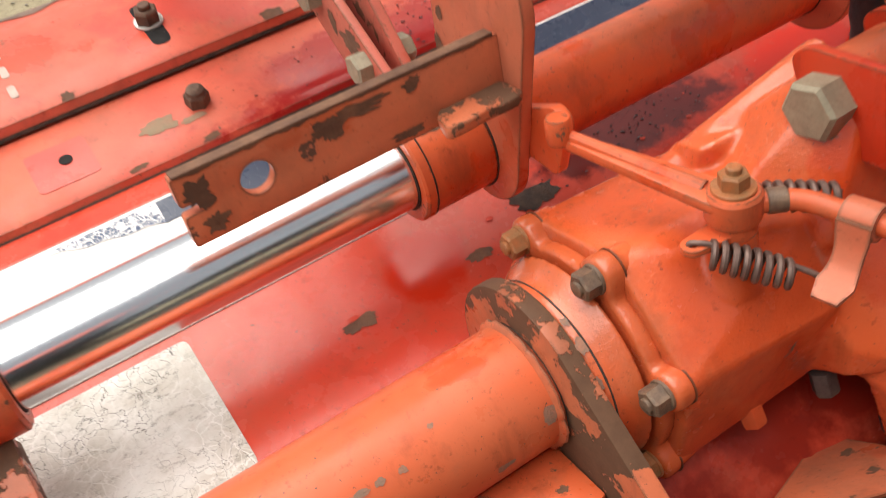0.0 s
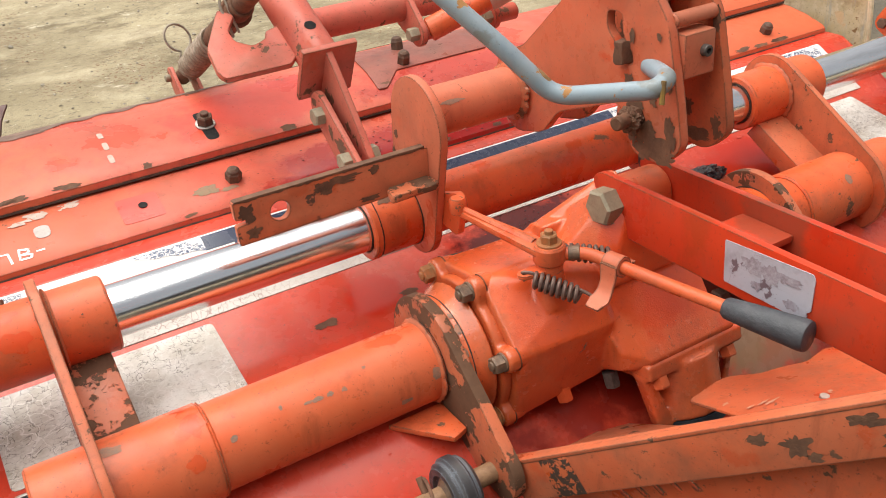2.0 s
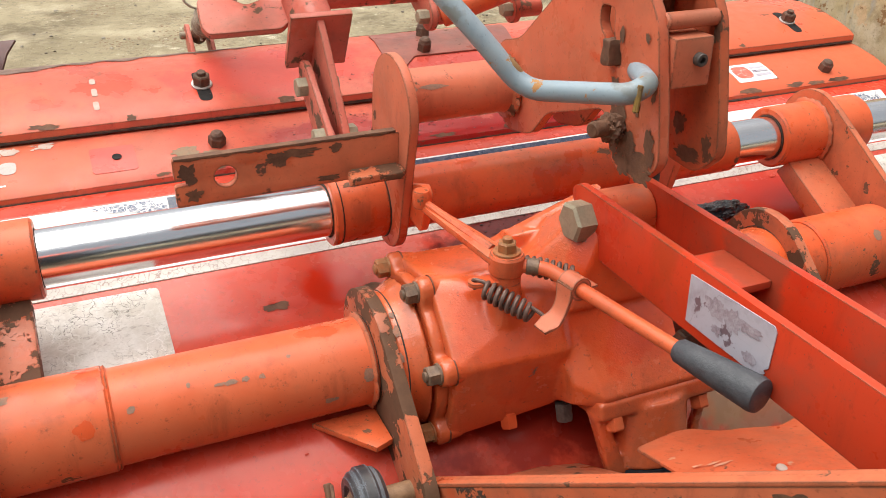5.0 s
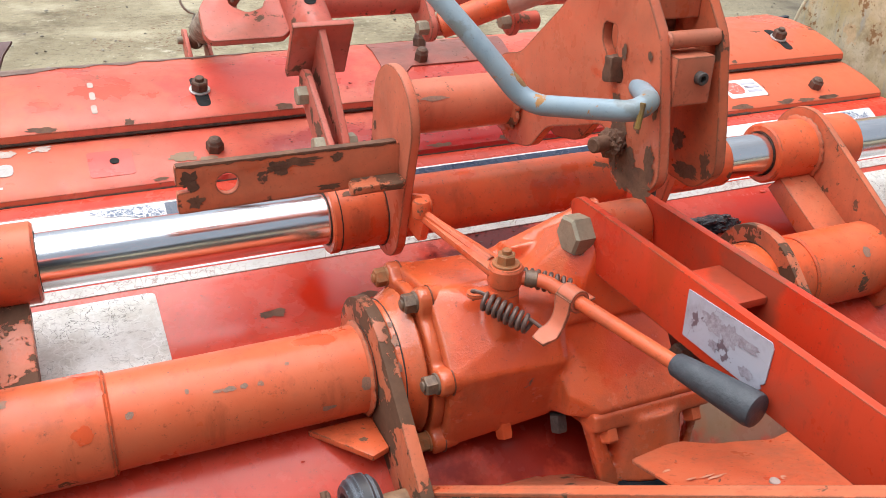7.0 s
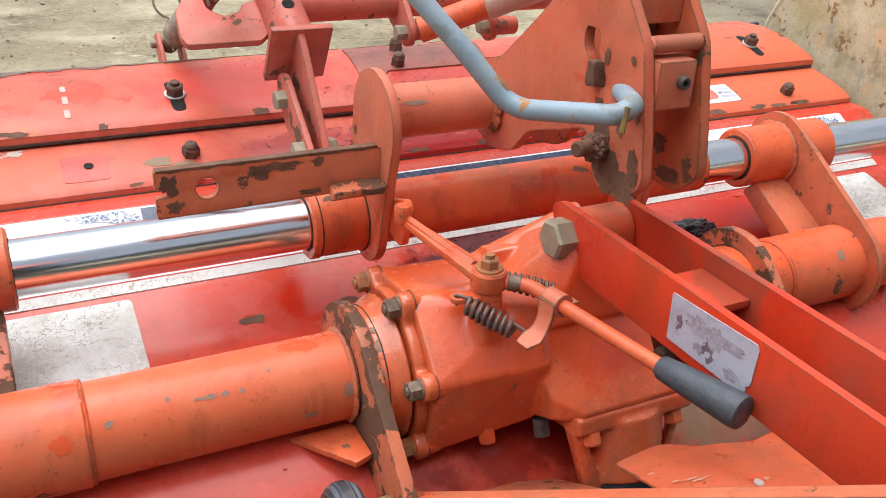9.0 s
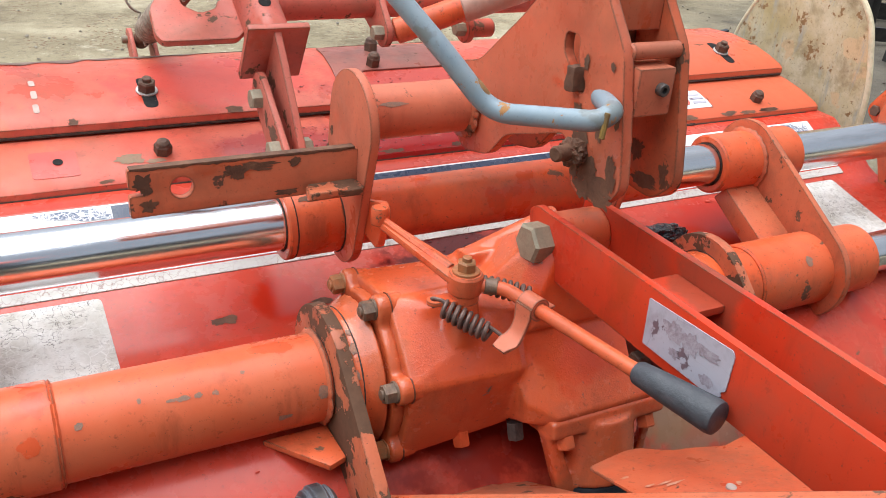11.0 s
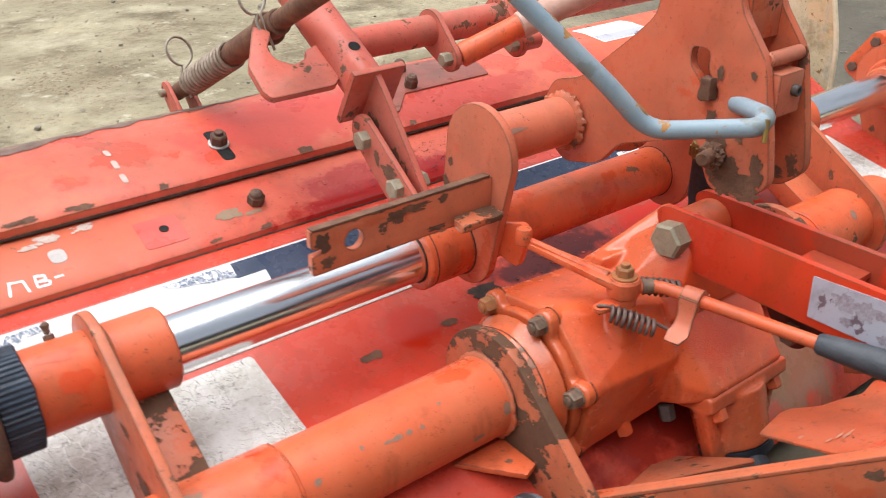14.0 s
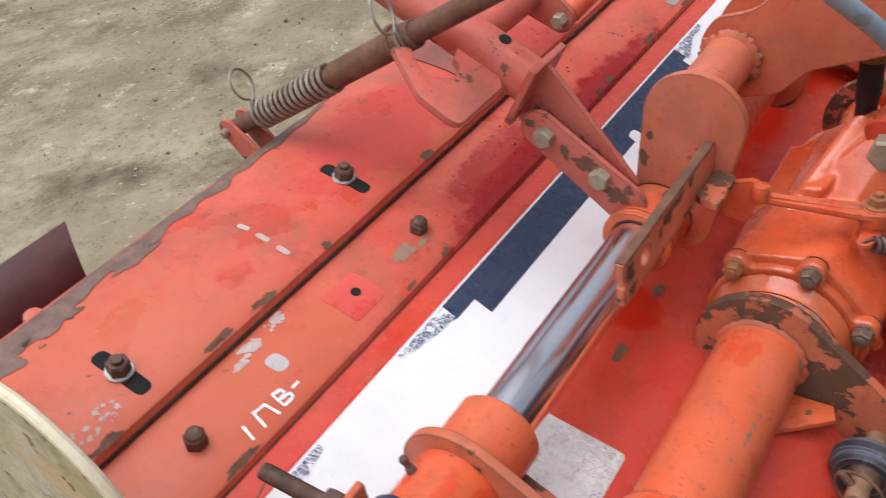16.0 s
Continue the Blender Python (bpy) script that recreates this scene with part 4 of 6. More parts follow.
def end_casting(x0, side, label):
    """The cast end bracket that holds both rods; side is the way outwards."""
    c = thing("end_bracket", (x0, 0.09, 0.0), label, "bracket", "end brackets of the slide rods")
    bm = BM()
    rod(bm, (x0 + (0.03 if side > 0 else 0), RY, RZ), (x0 + side * 0.085, RY, RZ), 0.056, 48, 0.006)
    rod(bm, (x0, RY, RZ), (x0 + side * 0.06, RY, RZ), 0.043, 48, 0.004)
    rod(bm, (x0, FY, FZ), (x0 + side * 0.085, FY, FZ), 0.056, 48, 0.006)
    part("hub", bm, ORANGE, c)
    a, b = sorted((x0 + side * 0.040, x0 + side * 0.058))
    part("web_plate", slab(BM(), hull((RY + 0.01, RZ + 0.01, 0.072), (FY - 0.01, FZ, 0.07), (0.10, 0.08, 0.05)), "x", a, b, bev=0.003), ORANGE_WORN, c)
    a, b = sorted((x0 + side * 0.058, x0 + side * 0.085))
    part("outer_flange", slab(BM(), hull((RY - 0.01, RZ + 0.06, 0.026), (RY - 0.05, RZ + 0.07, 0.026), (FY - 0.03, FZ, 0.075), (0.14, 0.03, 0.05)), "x", a, b, bev=0.003), ORANGE_WORN, c)
    a, b = sorted((x0 + side * 0.050, x0 + side * 0.085))
    if side > 0:
        part("lug_plate", slab(BM(), hull((0.262, 0.348, 0.020), (0.222, 0.408, 0.020), (RY, RZ, 0.055)), "x", a, b, bev=0.004), ORANGE, c)
    for yy, zz in ((0.262, 0.348), (0.222, 0.408)) if side > 0 else ():
        bolt((x0 + side * 0.048, yy, zz), (-side, 0, 0), 0.019, 0.006, BOLT_RUST, c)
    bolt((x0 + side * 0.035, RY - 0.004, RZ + 0.0545), (0, -0.05, 1), 0.030, 0.016, BOLT_RUST, c, washer=0.024, stud=0.006)
    bolt((x0 + side * 0.03, FY - 0.04, FZ + 0.045), (0, -0.6, 0.8), 0.030, 0.018, BOLT_RUST, c, washer=0.024)
    for yy, zz in ((RY - 0.05, RZ + 0.07), (FY - 0.085, FZ + 0.02), (FY - 0.075, FZ - 0.05)):
        bolt((x0 + side * 0.056, yy, zz), (-side, 0, 0), 0.021, 0.012, BOLT_RUST, c)
    return c


end_casting(-0.705, -1, "orange cast end bracket with rusty bolts beside the rubber boot")
end_casting(1.065, 1, "orange cast end bracket with rusty bolts at the rod end")

boot = thing("rubber_boot", (-0.66, RY, RZ - 0.058), "black ribbed rubber bumper round the chrome rod", "rubber bumper")
def toothed(bm, x0, x1, r0, r1, n):
    """A rubber band with fine teeth that run along x."""
    prof = [(x0, r0 - 0.012, 0), (x0, r0 - 0.002, 0.3), (x0 + 0.002, r0, 1), (x1 - 0.002, r0, 1), (x1, r0 - 0.002, 0.3), (x1, r0 - 0.012, 0)]
    rings = []
    for x, r, k in prof:
        ring = []
        for i in range(n * 4):
            a = 2 * math.pi * i / (n * 4)
            lump = noise.noise(Vector((math.cos(a) * 2.2, math.sin(a) * 2.2, x0 * 40)))
            rr = r + (r1 - r0) * k * ((0.75 + 0.5 * noise.noise(Vector((i * 0.31, x0 * 30, 0)))) if i % 4 < 2 else 0) + 0.0022 * lump * k
            ring.append(bm.verts.new((x + 0.0035 * noise.noise(Vector((math.cos(a) * 1.4, math.sin(a) * 1.4, x0 * 17))) + 0.0010 * noise.noise(Vector((i * 0.17, 4, x * 60))), RY + rr * math.cos(a), RZ + rr * math.sin(a))))
        rings.append(ring)
    m = n * 4
    for a, c in zip(rings, rings[1:]):
        for i in range(m):
            bm.faces.new((a[i], a[(i + 1) % m], c[(i + 1) % m], c[i]))
    bm.faces.new(rings[0][::-1])
    bm.faces.new(rings[-1])
    return bm


part("toothed_band", toothed(BM(), -0.655, -0.618, 0.0545, 0.0568, 58), BELT, boot, angle=40)
part("toothed_band", toothed(BM(), -0.700, -0.657, 0.0560, 0.0584, 58), BELT, boot, angle=40)
ub = thing("u_bolt", (-0.66, RY, RZ - 0.07), "rusty threaded u-bolt clamped over the rubber bumper", "u-bolt")
bow = [(-0.664, RY + 0.071 * math.cos(radians(a)), RZ + 0.071 * math.sin(radians(a))) for a in range(215, 89, -9)]
part("bow", sweep(BM(), bow + [(-0.666, RY + 0.04, RZ + 0.075), (-0.670, RY + 0.122, RZ + 0.087)], 0.0078, 14), BOLT_RUST, ub)
bm = BM()
for k in range(20):
    lathe(bm, [(0, 0.0070), (0.0012, 0.0087), (0.0024, 0.0070)], along((-0.6675 - 0.00012 * k, RY + 0.060 + 0.0030 * k, RZ + 0.0778 + 0.00044 * k), (0, 1, 0.146)), 16)
part("thread", bm, BOLT_RUST, ub)
bolt((-0.666, RY + 0.038, RZ + 0.0747), (0, 1, 0.146), 0.027, 0.016, BOLT_RUST, ub, name="nut")
bm = box(BM(), -0.717, -0.638, RY + 0.028, RY + 0.037, RZ + 0.010, RZ + 0.086, 0.003)
box(bm, -0.717, -0.706, RY - 0.010, RY + 0.032, RZ + 0.050, RZ + 0.080, 0.003)
part("clamp_plate", bm, ORANGE_WORN, ub, "chipped orange clamp plate")


# ---- lift bracket that sits on the rear slide rod ----
lift = thing("lift_bracket", (0.15, RY, RZ), "orange welded lift bracket riding on the chrome rod", "bracket")
part("sleeve", rod(BM(), (-0.045, RY, RZ), (0.505, RY, RZ), 0.0405, 56, inner=RR + 0.0005), ORANGE, lift, "orange sleeve on the rod")
bm = BM()
rod(bm, (-0.129, RY, RZ), (-0.118, RY, RZ), 0.0465, 56, inner=RR + 0.0005)
rod(bm, (-0.120, RY, RZ), (-0.056, RY, RZ), 0.0450, 56, inner=RR + 0.0005)
part("collar", bm, ORANGE, lift, "orange collar with chipped paint")
DISC = hull((0.122, 0.474, 0.064), (0.148, 0.333, 0.054))
for x0, nm in ((-0.056, "end_plate"), (0.352, "end_plate")):
    part(nm, slab(BM(), DISC, "x", x0, x0 + 0.012, bev=0.002), DUSTY, lift, "round-topped end plate")
part("cross_tube", rod(BM(), (-0.045, 0.134, 0.480), (0.353, 0.134, 0.480), 0.0335, 48), DUSTY, lift)
SIDE = rounded([(0.176, 0.50), (0.170, 0.448), (0.13, 0.421), (0.07, 0.435), (0.035, 0.474), (-0.03, 0.497), (-0.083, 0.517), (-0.098, 0.478), (-0.108, 0.461), (-0.155, 0.459), (-0.185, 0.487), (-0.176, 0.540), (-0.157, 0.624), (-0.118, 0.672), (-0.10, 0.78), (-0.02, 0.78), (-0.005, 0.648), (0.025, 0.618), (0.11, 0.545), (0.158, 0.532)], 0.014, 4)
SLOT = rounded([(-0.060, 0.622), (-0.086, 0.622), (-0.086, 0.598), (-0.104, 0.578), (-0.104, 0.566), (-0.088, 0.566), (-0.074, 0.588), (-0.060, 0.600)], 0.008, 3)
for x0 in (0.109, 0.180):
    part("side_plate", slab(BM(), SIDE, "x", x0, x0 + 0.012, holes=[SLOT], bev=0.002), ORANGE_WORN if x0 > 0.15 else paint("lift_plate_enamel", (0.63, 0.105, 0.042), (0.58, 0.150, 0.078), chip=0.29, edge=0.8, grime=0.45, rough=0.30, coat=0.2), lift, "tall orange side plate with a keyhole slot")
part("pin", rod(BM(), (0.119, -0.152, 0.622), (0.182, -0.152, 0.622), 0.0085, 24), DUSTY, lift)
bm = BM()
box(bm, 0.1225, 0.168, -0.170, -0.10, 0.560, 0.609, 0.003)
blk = part("stop_block", bm, DUSTY, lift, "square orange stop block")
bm = BM()
lathe(bm, [(0, 0.0066), (0.006, 0.0066), (0.007, 0.0058), (0.007, 0.0032), (0.002, 0.0032), (0.002, 0)], along((0.151, -0.170, 0.588), (0, -1, 0)), 24)
part("socket_screw", bm, BOLT_DARK, blk)
part("backing_plate", box(BM(), 0.1215, 0.1795, -0.122, -0.110, 0.634, 0.79, 0.002), BAR_PAINT, lift, "rust-brown backing plate")
# Added block that stands in for the dark opening below the backing plate.
part("dark_gap_block", box(BM(), 0.1215, 0.1795, -0.088, -0.076, 0.596, 0.660, 0.002), RUST, lift)
bm = box(BM(), 0.097, 0.114, -0.0995, -0.0840, 0.566, 0.592, 0.002)
bmesh.ops.subdivide_edges(bm, edges=list(bm.edges), cuts=3, use_grid_fill=True)
for v in bm.verts:
    v.co += Vector((0.002 * noise.noise(v.co * 90), 0.0025 * noise.noise(v.co * 80 + Vector((4, 0, 0))), 0.003 * noise.noise(v.co * 85 + Vector((0, 7, 0)))))
part("slot_bolt", bm, RUST, lift, "square rusted bolt in the slot")
bm = hex_head(BM(), (0.110, -0.112, 0.507), (-1, -0.25, 0.1), 0.024, 0.016)
rod(bm, (0.097, -0.114, 0.508), (0.070, -0.121, 0.510), 0.0085, 20)
b2 = bmesh.new()
bmesh.ops.create_icosphere(b2, subdivisions=4, radius=1.0)
for v in b2.verts:
    v.co *= 1 + noise.noise(v.co * 2.5) * 0.35 + noise.noise(v.co * 7.0) * 0.3
    v.co = Vector((0.099 + v.co.x * 0.013, -0.114 + v.co.y * 0.015, 0.505 + v.co.z * 0.015))
join(bm, b2)
part("muddy_bolt", bm, RUST, lift, "muddy rusted bolt end")
# flat bar with a hole, welded to the left end plate
BAR = rounded([(-0.318, 0.398), (-0.055, 0.402), (-0.055, 0.452), (-0.318, 0.454), (-0.318, 0.431), (-0.298, 0.430), (-0.298, 0.424), (-0.318, 0.423)], 0.003, 3)
part("flat_bar", slab(BM(), BAR, "y", 0.094, 0.104, holes=[circle(-0.262, 0.428, 0.0125, 24)], bev=0.0012), BAR_PAINT, lift, "flat bar with a hole and flaking orange paint")
bm = BM()
slab(bm, rounded([(-0.128, 0.062), (-0.056, 0.066), (-0.056, 0.095), (-0.12, 0.095)], 0.012), "z", 0.404, 0.414, bev=0.002)
bmesh.ops.subdivide_edges(bm, edges=list(bm.edges), cuts=3, use_grid_fill=True)
for v in bm.verts:
    v.co += Vector((0.003 * noise.noise(v.co * 60), 0.004 * noise.noise(v.co * 45 + Vector((5, 0, 0))), 0.003 * noise.noise(v.co * 70)))
bt = box(BM(), -0.316, -0.060, 0.0934, 0.1046, 0.4518, 0.4552, 0.0006)
bmesh.ops.subdivide_edges(bt, edges=[e for e in bt.edges if e.calc_length() > 0.1], cuts=60)
for v in bt.verts:
    if v.co.z < 0.4535:
        v.co.z += 0.0035 * noise.noise(Vector((v.co.x * 55, 3, 1))) + 0.002 * noise.noise(Vector((v.co.x * 160, 3, 7)))
part("rusty_edge", bt, RUST, lift, "rusted upper edge of the bar")
part("weld_tab", bm, RUST_PLATE, lift, "rough rusty welded tab")
part("weld_lug", slab(BM(), hull((0.052, 0.385, 0.013), (0.062, 0.345, 0.010), (0.10, 0.36, 0.02)), "x", -0.044, -0.034), ORANGE, lift)
# arm up to the rear frame
part("arm_plate", slab(BM(), hull((0.303, 0.462, 0.026), (0.19, 0.375, 0.030)), "x", -0.112, -0.103), FRAME_RED, lift)
for yy, zz in ((0.293, 0.456), (0.218, 0.410)):
    bolt((-0.112, yy, zz), (-1, 0, 0), 0.024, 0.014, BOLT, lift, turn=20)
    bolt((-0.082, yy, zz), (1, 0, 0), 0.024, 0.014, BOLT, lift, name="nut")

# bent grey-blue handle that hooks into the side plate
pipe = bend_path([(0.116, -0.124, 0.568), (0.086, -0.184, 0.574), (0.064, -0.188, 0.568), (0.006, -0.092, 0.551), (-0.033, -0.062, 0.604), (-0.100, 0.005, 0.690), (-0.150, 0.055, 0.755)], 0.024, 8)
handle = thing("bent_handle", (0.0, -0.1, 0.556), "bent grey-blue pipe handle with rust streaks", "handle")
part("pipe", sweep(BM(), pipe, 0.0105, 20), BLUE_PIPE, handle)
rng = random.Random(5)
PA, PB = Vector((0.001, -0.089, 0.559)), Vector((-0.092, -0.003, 0.680))
side_ = Vector((0.62, -0.50, 0.42)).normalized() * 0.0042
pts = [PA.lerp(PB, k / 24) + side_ for k in range(25)]
rs = [0.0072 + 0.0013 * noise.noise(Vector((k * 0.6, 2, 0))) for k in range(25)]
rs[0], rs[-1] = 0.005, 0.005
part("rust_streak", sweep(BM(), pts, rs, 12), plain("ochre_rust", (0.22, 0.11, 0.04), (0.33, 0.19, 0.08), rough=0.8, scale=70, bump=0.5), handle, "ochre rust streak")
bm = BM()
rod(bm, (0.070, -0.194, 0.578), (0.064, -0.198, 0.554), 0.0030, 8, 0.0006)
part("cotter_pin", bm, YELLOW_CAP, handle)


# ---- rear frame: inclined tube, cross tube and hook plate ----
rear = thing("rear_linkage", (-0.085, 0.33, 0.46), "dusty red welded rear frame with an inclined tube", "linkage")
TD = Vector((0, 0.866, 0.5))
TP = Vector((-0.085, 0.322, 0.514))
bm = rod(BM(), TP, TP + TD * 0.52, 0.031, 48)
tube = part("inclined_tube", bm, FRAME_RED, rear)
bm = BM()
lathe(bm, [(0, 0.0085), (0.0008, 0.0085), (0.0008, 0)], along(TP + TD * 0.055 + Vector((0, -0.5, 0.866)) * 0.0308, (0, -0.5, 0.866)), 20)
part("bolt_hole", bm, HOLE, tube)
bm = BM()
box(bm, -0.042, 0.042, -0.045, 0.045, -0.010, 0.0, 0.002, along(TP, TD) @ Matrix.Rotation(radians(0), 4, "Z"))
part("end_plate", bm, FRAME_RED, rear)
part("web_plate", slab(BM(), rounded([(0.302, 0.552), (0.345, 0.462), (0.335, 0.452), (0.19, 0.383), (0.178, 0.392), (0.275, 0.520)], 0.006), "x", -0.092, -0.082), FRAME_RED, rear)
CY_, CZ_ = 0.425, 0.549
part("cross_tube", rod(BM(), (-0.065, CY_, CZ_), (0.62, CY_, CZ_), 0.0235, 40), FRAME_RED, rear)
for x0 in (0.098, 0.235):
    lug = part("lug", slab(BM(), hull((CY_, CZ_, 0.032), (0.378, 0.515, 0.022)), "x", x0, x0 + 0.010), FRAME_RED, rear)
    bolt((x0, 0.374, 0.515), (-1, 0, 0), 0.019, 0.016, BOLT, rear)
    part("lug_boss", rod(BM(), (x0 + 0.010, 0.376, 0.515), (x0 + 0.05, 0.376, 0.515), 0.014, 20), FRAME_RED, rear)


def hook_plate():
    loc = [(-0.224, 0.0), (-0.127, 0.0), (-0.092, 0.035), (-0.095, 0.085), (-0.137, 0.072), (-0.142, 0.058), (-0.165, 0.050), (-0.185, 0.066), (-0.187, 0.088), (-0.165, 0.118), (-0.185, 0.135), (-0.228, 0.062), (-0.231, 0.014)]
    bm = slab(BM(), rounded(loc, 0.006, 3), "z", -0.005, 0.005, bev=0.0015)
    m = Matrix.Translation((0, 0.341, 0.521)) @ Matrix.Rotation(radians(30), 4, "X")
    bmesh.ops.transform(bm, matrix=m, verts=bm.verts)
    return bm


part("hook_plate", hook_plate(), FRAME_RED, rear, "hook-shaped plate")

# diagonal pipe behind the side plates
strut = thing("diagonal_strut", (0.35, 0.40, 0.45), "dusty orange pipe strut with a pale worn band", "strut")
part("pipe", rod(BM(), (0.12, 0.376, 0.515), (0.315, 0.30, 0.60), 0.019, 28), ORANGE, strut)
part("sleeve", rod(BM(), (0.21, 0.341, 0.554), (0.325, 0.296, 0.604), 0.0215, 28), plain("pale_dusty_paint", (0.50, 0.33, 0.26), (0.42, 0.2, 0.14), rough=0.6, scale=20), strut)

# spring-loaded depth rod
depth = thing("depth_rod", (-0.17, 0.80, 0.37), "rusty depth adjusting rod with a coil spring", "adjusting rod")
DP, DQ = Vector((-0.168, 0.815, 0.405)), Vector((-0.150, 0.44, 0.597))
DD = (DQ - DP).normalized()
part("bar", rod(BM(), DP, DP + DD * 0.82, 0.0145, 24), RUST, depth)
part("spring", coil(BM(), DP + DD * 0.070, DP + DD * 0.250, 0.0205, 0.0031, 14), plain("spring_steel", (0.20, 0.145, 0.10), (0.40, 0.33, 0.26), rough=0.55, metal=0.4, scale=60), depth, "coil spring")
part("sleeve", rod(BM(), DP + DD * 0.255, DP + DD * 0.42, 0.019, 24), RUST, depth)


CLIP = plain("dull_clip_wire", (0.26, 0.22, 0.17), (0.42, 0.37, 0.30), rough=0.5, metal=0.4, scale=60)


def r_clip(p, d, up, size):
    d, up = Vector(d).normalized(), Vector(up).normalized()
    p = Vector(p)
    loop = [p - up * 0.035 - d * 0.004, p + up * size * 0.4]
    c = p + up * size * 1.1
    loop += [c + d * (size * 0.62 * math.sin(radians(a))) - up * (size * 0.62 * math.cos(radians(a))) for a in range(15, 346, 22)]
    loop += [p + up * size * 0.3 - d * 0.012, p - up * 0.035 - d * 0.016]
    return sweep(BM(), loop, 0.0022, 8)


part("spring_clip", r_clip(DP + DD * 0.07 + Vector((0, 0, 0.012)), (0.9, 0.3, 0), (-0.2, 0.3, 1), 0.040), CLIP, depth)
part("spring_clip", r_clip(DP + DD * 0.395 + Vector((-0.016, -0.012, 0.006)), (0.8, 0.3, 0.3), (-0.25, 0.35, 1), 0.040), CLIP, depth)
for dx in (-0.022, 0.014):
    part("fork", slab(BM(), hull((0.812, 0.412, 0.017), (0.765, 0.365, 0.022)), "x", -0.168 + dx, -0.160 + dx), FRAME_RED, depth)
part("fork_pin", rod(BM(), (-0.20, 0.814, 0.409), (-0.138, 0.814, 0.409), 0.007, 16), BOLT, depth)
bm = sweep(BM(), [DP + DD * 0.385 + Vector((0.021 * math.cos(radians(a)), 0.5 * 0.021 * math.sin(radians(a)), 0.866 * 0.021 * math.sin(radians(a)))) for a in range(0, 361, 15)], 0.004, 8)
part("ring", bm, RUST, depth)


# ---- sliding frame: cross tube, flanges and rod clamps ----
sf = thing("sliding_frame", (0.15, FY, FZ - 0.05), "orange cross tube frame with clamps on both chrome rods", "frame")
part("cross_tube", rod(BM(), (-0.445, FY, FZ), (-0.125, FY, FZ), 0.0530, 64, inner=RR + 0.002), ORANGE, sf, "thick orange cross tube")
bm = BM()
rod(bm, (-0.615, FY, FZ), (-0.425, FY, FZ), 0.0575, 64, 0.003, inner=RR + 0.001)
part("tube_sleeve", bm, ORANGE, sf)
part("cross_tube", rod(BM(), (0.46, FY, FZ), (0.54, FY, FZ), 0.0530, 64, inner=RR + 0.002), ORANGE, sf, "thick orange cross tube")
part("tube_sleeve", rod(BM(), (0.53, FY, FZ), (0.705, FY, FZ), 0.0575, 64, 0.003, inner=RR + 0.001), ORANGE, sf)
part("tube_collar", rod(BM(), (0.703, FY, FZ), (0.785, FY, FZ), 0.0545, 64, 0.003, inner=RR + 0.001), ORANGE, sf)
for x0 in (-0.137, 0.456):
    part("flange_plate", slab(BM(), hull((FY, FZ, 0.086), (-0.152, 0.134, 0.040)), "x", x0, x0 + 0.016, bev=0.002), RUST_PLATE, sf, "flange plate with flaking paint and bare rust")
for x0, side in ((-0.551, -1), (0.675, 1)):
    part("clamp_arm", slab(BM(), hull((RY, RZ, 0.066), (FY, FZ, 0.078)), "x", x0, x0 + 0.012, bev=0.002), ORANGE_WORN, sf, "orange arm plate joining clamp and tube")
for xa, xb in ((-0.622, -0.470), (0.590, 0.765)):
    bm = rod(BM(), (xa, RY, RZ), (xb, RY, RZ), 0.0475, 56, 0.003, inner=RR + 0.0006)
    part("rod_clamp", bm, ORANGE, sf, "orange clamp bush on the chrome rod")
for xa, xb in ((-0.54, -0.486), (0.610, 0.676)):
    b2 = bmesh.new()
    slab(b2, [(0.135, 0.30), (0.155, 0.275), (0.055, 0.215), (0.035, 0.245)], "x", xa, xb, bev=0.003)
    part("stiffener", b2, RUST_PLATE if xa < 0 else ORANGE_WORN, sf, "muddy rusted stiffener" if xa < 0 else "")
bm = BM()
hex_head(bm, (-0.582, RY + 0.025, RZ + 0.0405), (0, 0.5, 0.87), 0.010, 0.006)
rod(bm, (-0.582, RY + 0.028, RZ + 0.046), (-0.582, RY + 0.032, RZ + 0.053), 0.0035, 12, 0.001)
lathe(bm, [(0, 0.004), (0.004, 0.005), (0.007, 0.003), (0.008, 0)], along((-0.582, RY + 0.031, RZ + 0.051), (0, 0.5, 0.87)), 14)
part("grease_nipple", bm, BOLT_RUST, sf)
part("gusset", slab(BM(), [(-0.215, -0.030), (-0.138, -0.030), (-0.138, -0.092), (-0.160, -0.100)], "z", 0.152, 0.160), ORANGE, sf)


br_ = BM()
ring = [(0.084, -0.112, 0.070), (0.099, -0.236, 0.140), (0.094, -0.241, 0.140), (-0.031, -0.187, 0.138), (-0.054, -0.187, 0.138), (-0.070, -0.172, 0.138)]
tops = [br_.verts.new(p) for p in ring]
lows = [br_.verts.new((x, y, z - 0.004)) for x, y, z in ring]
br_.faces.new(tops)
br_.faces.new(lows[::-1])
for k in range(len(ring)):
    br_.faces.new((tops[k], lows[k], lows[(k + 1) % len(ring)], tops[(k + 1) % len(ring)]))
part("guard_bracket", br_, ORANGE_WORN, sf)


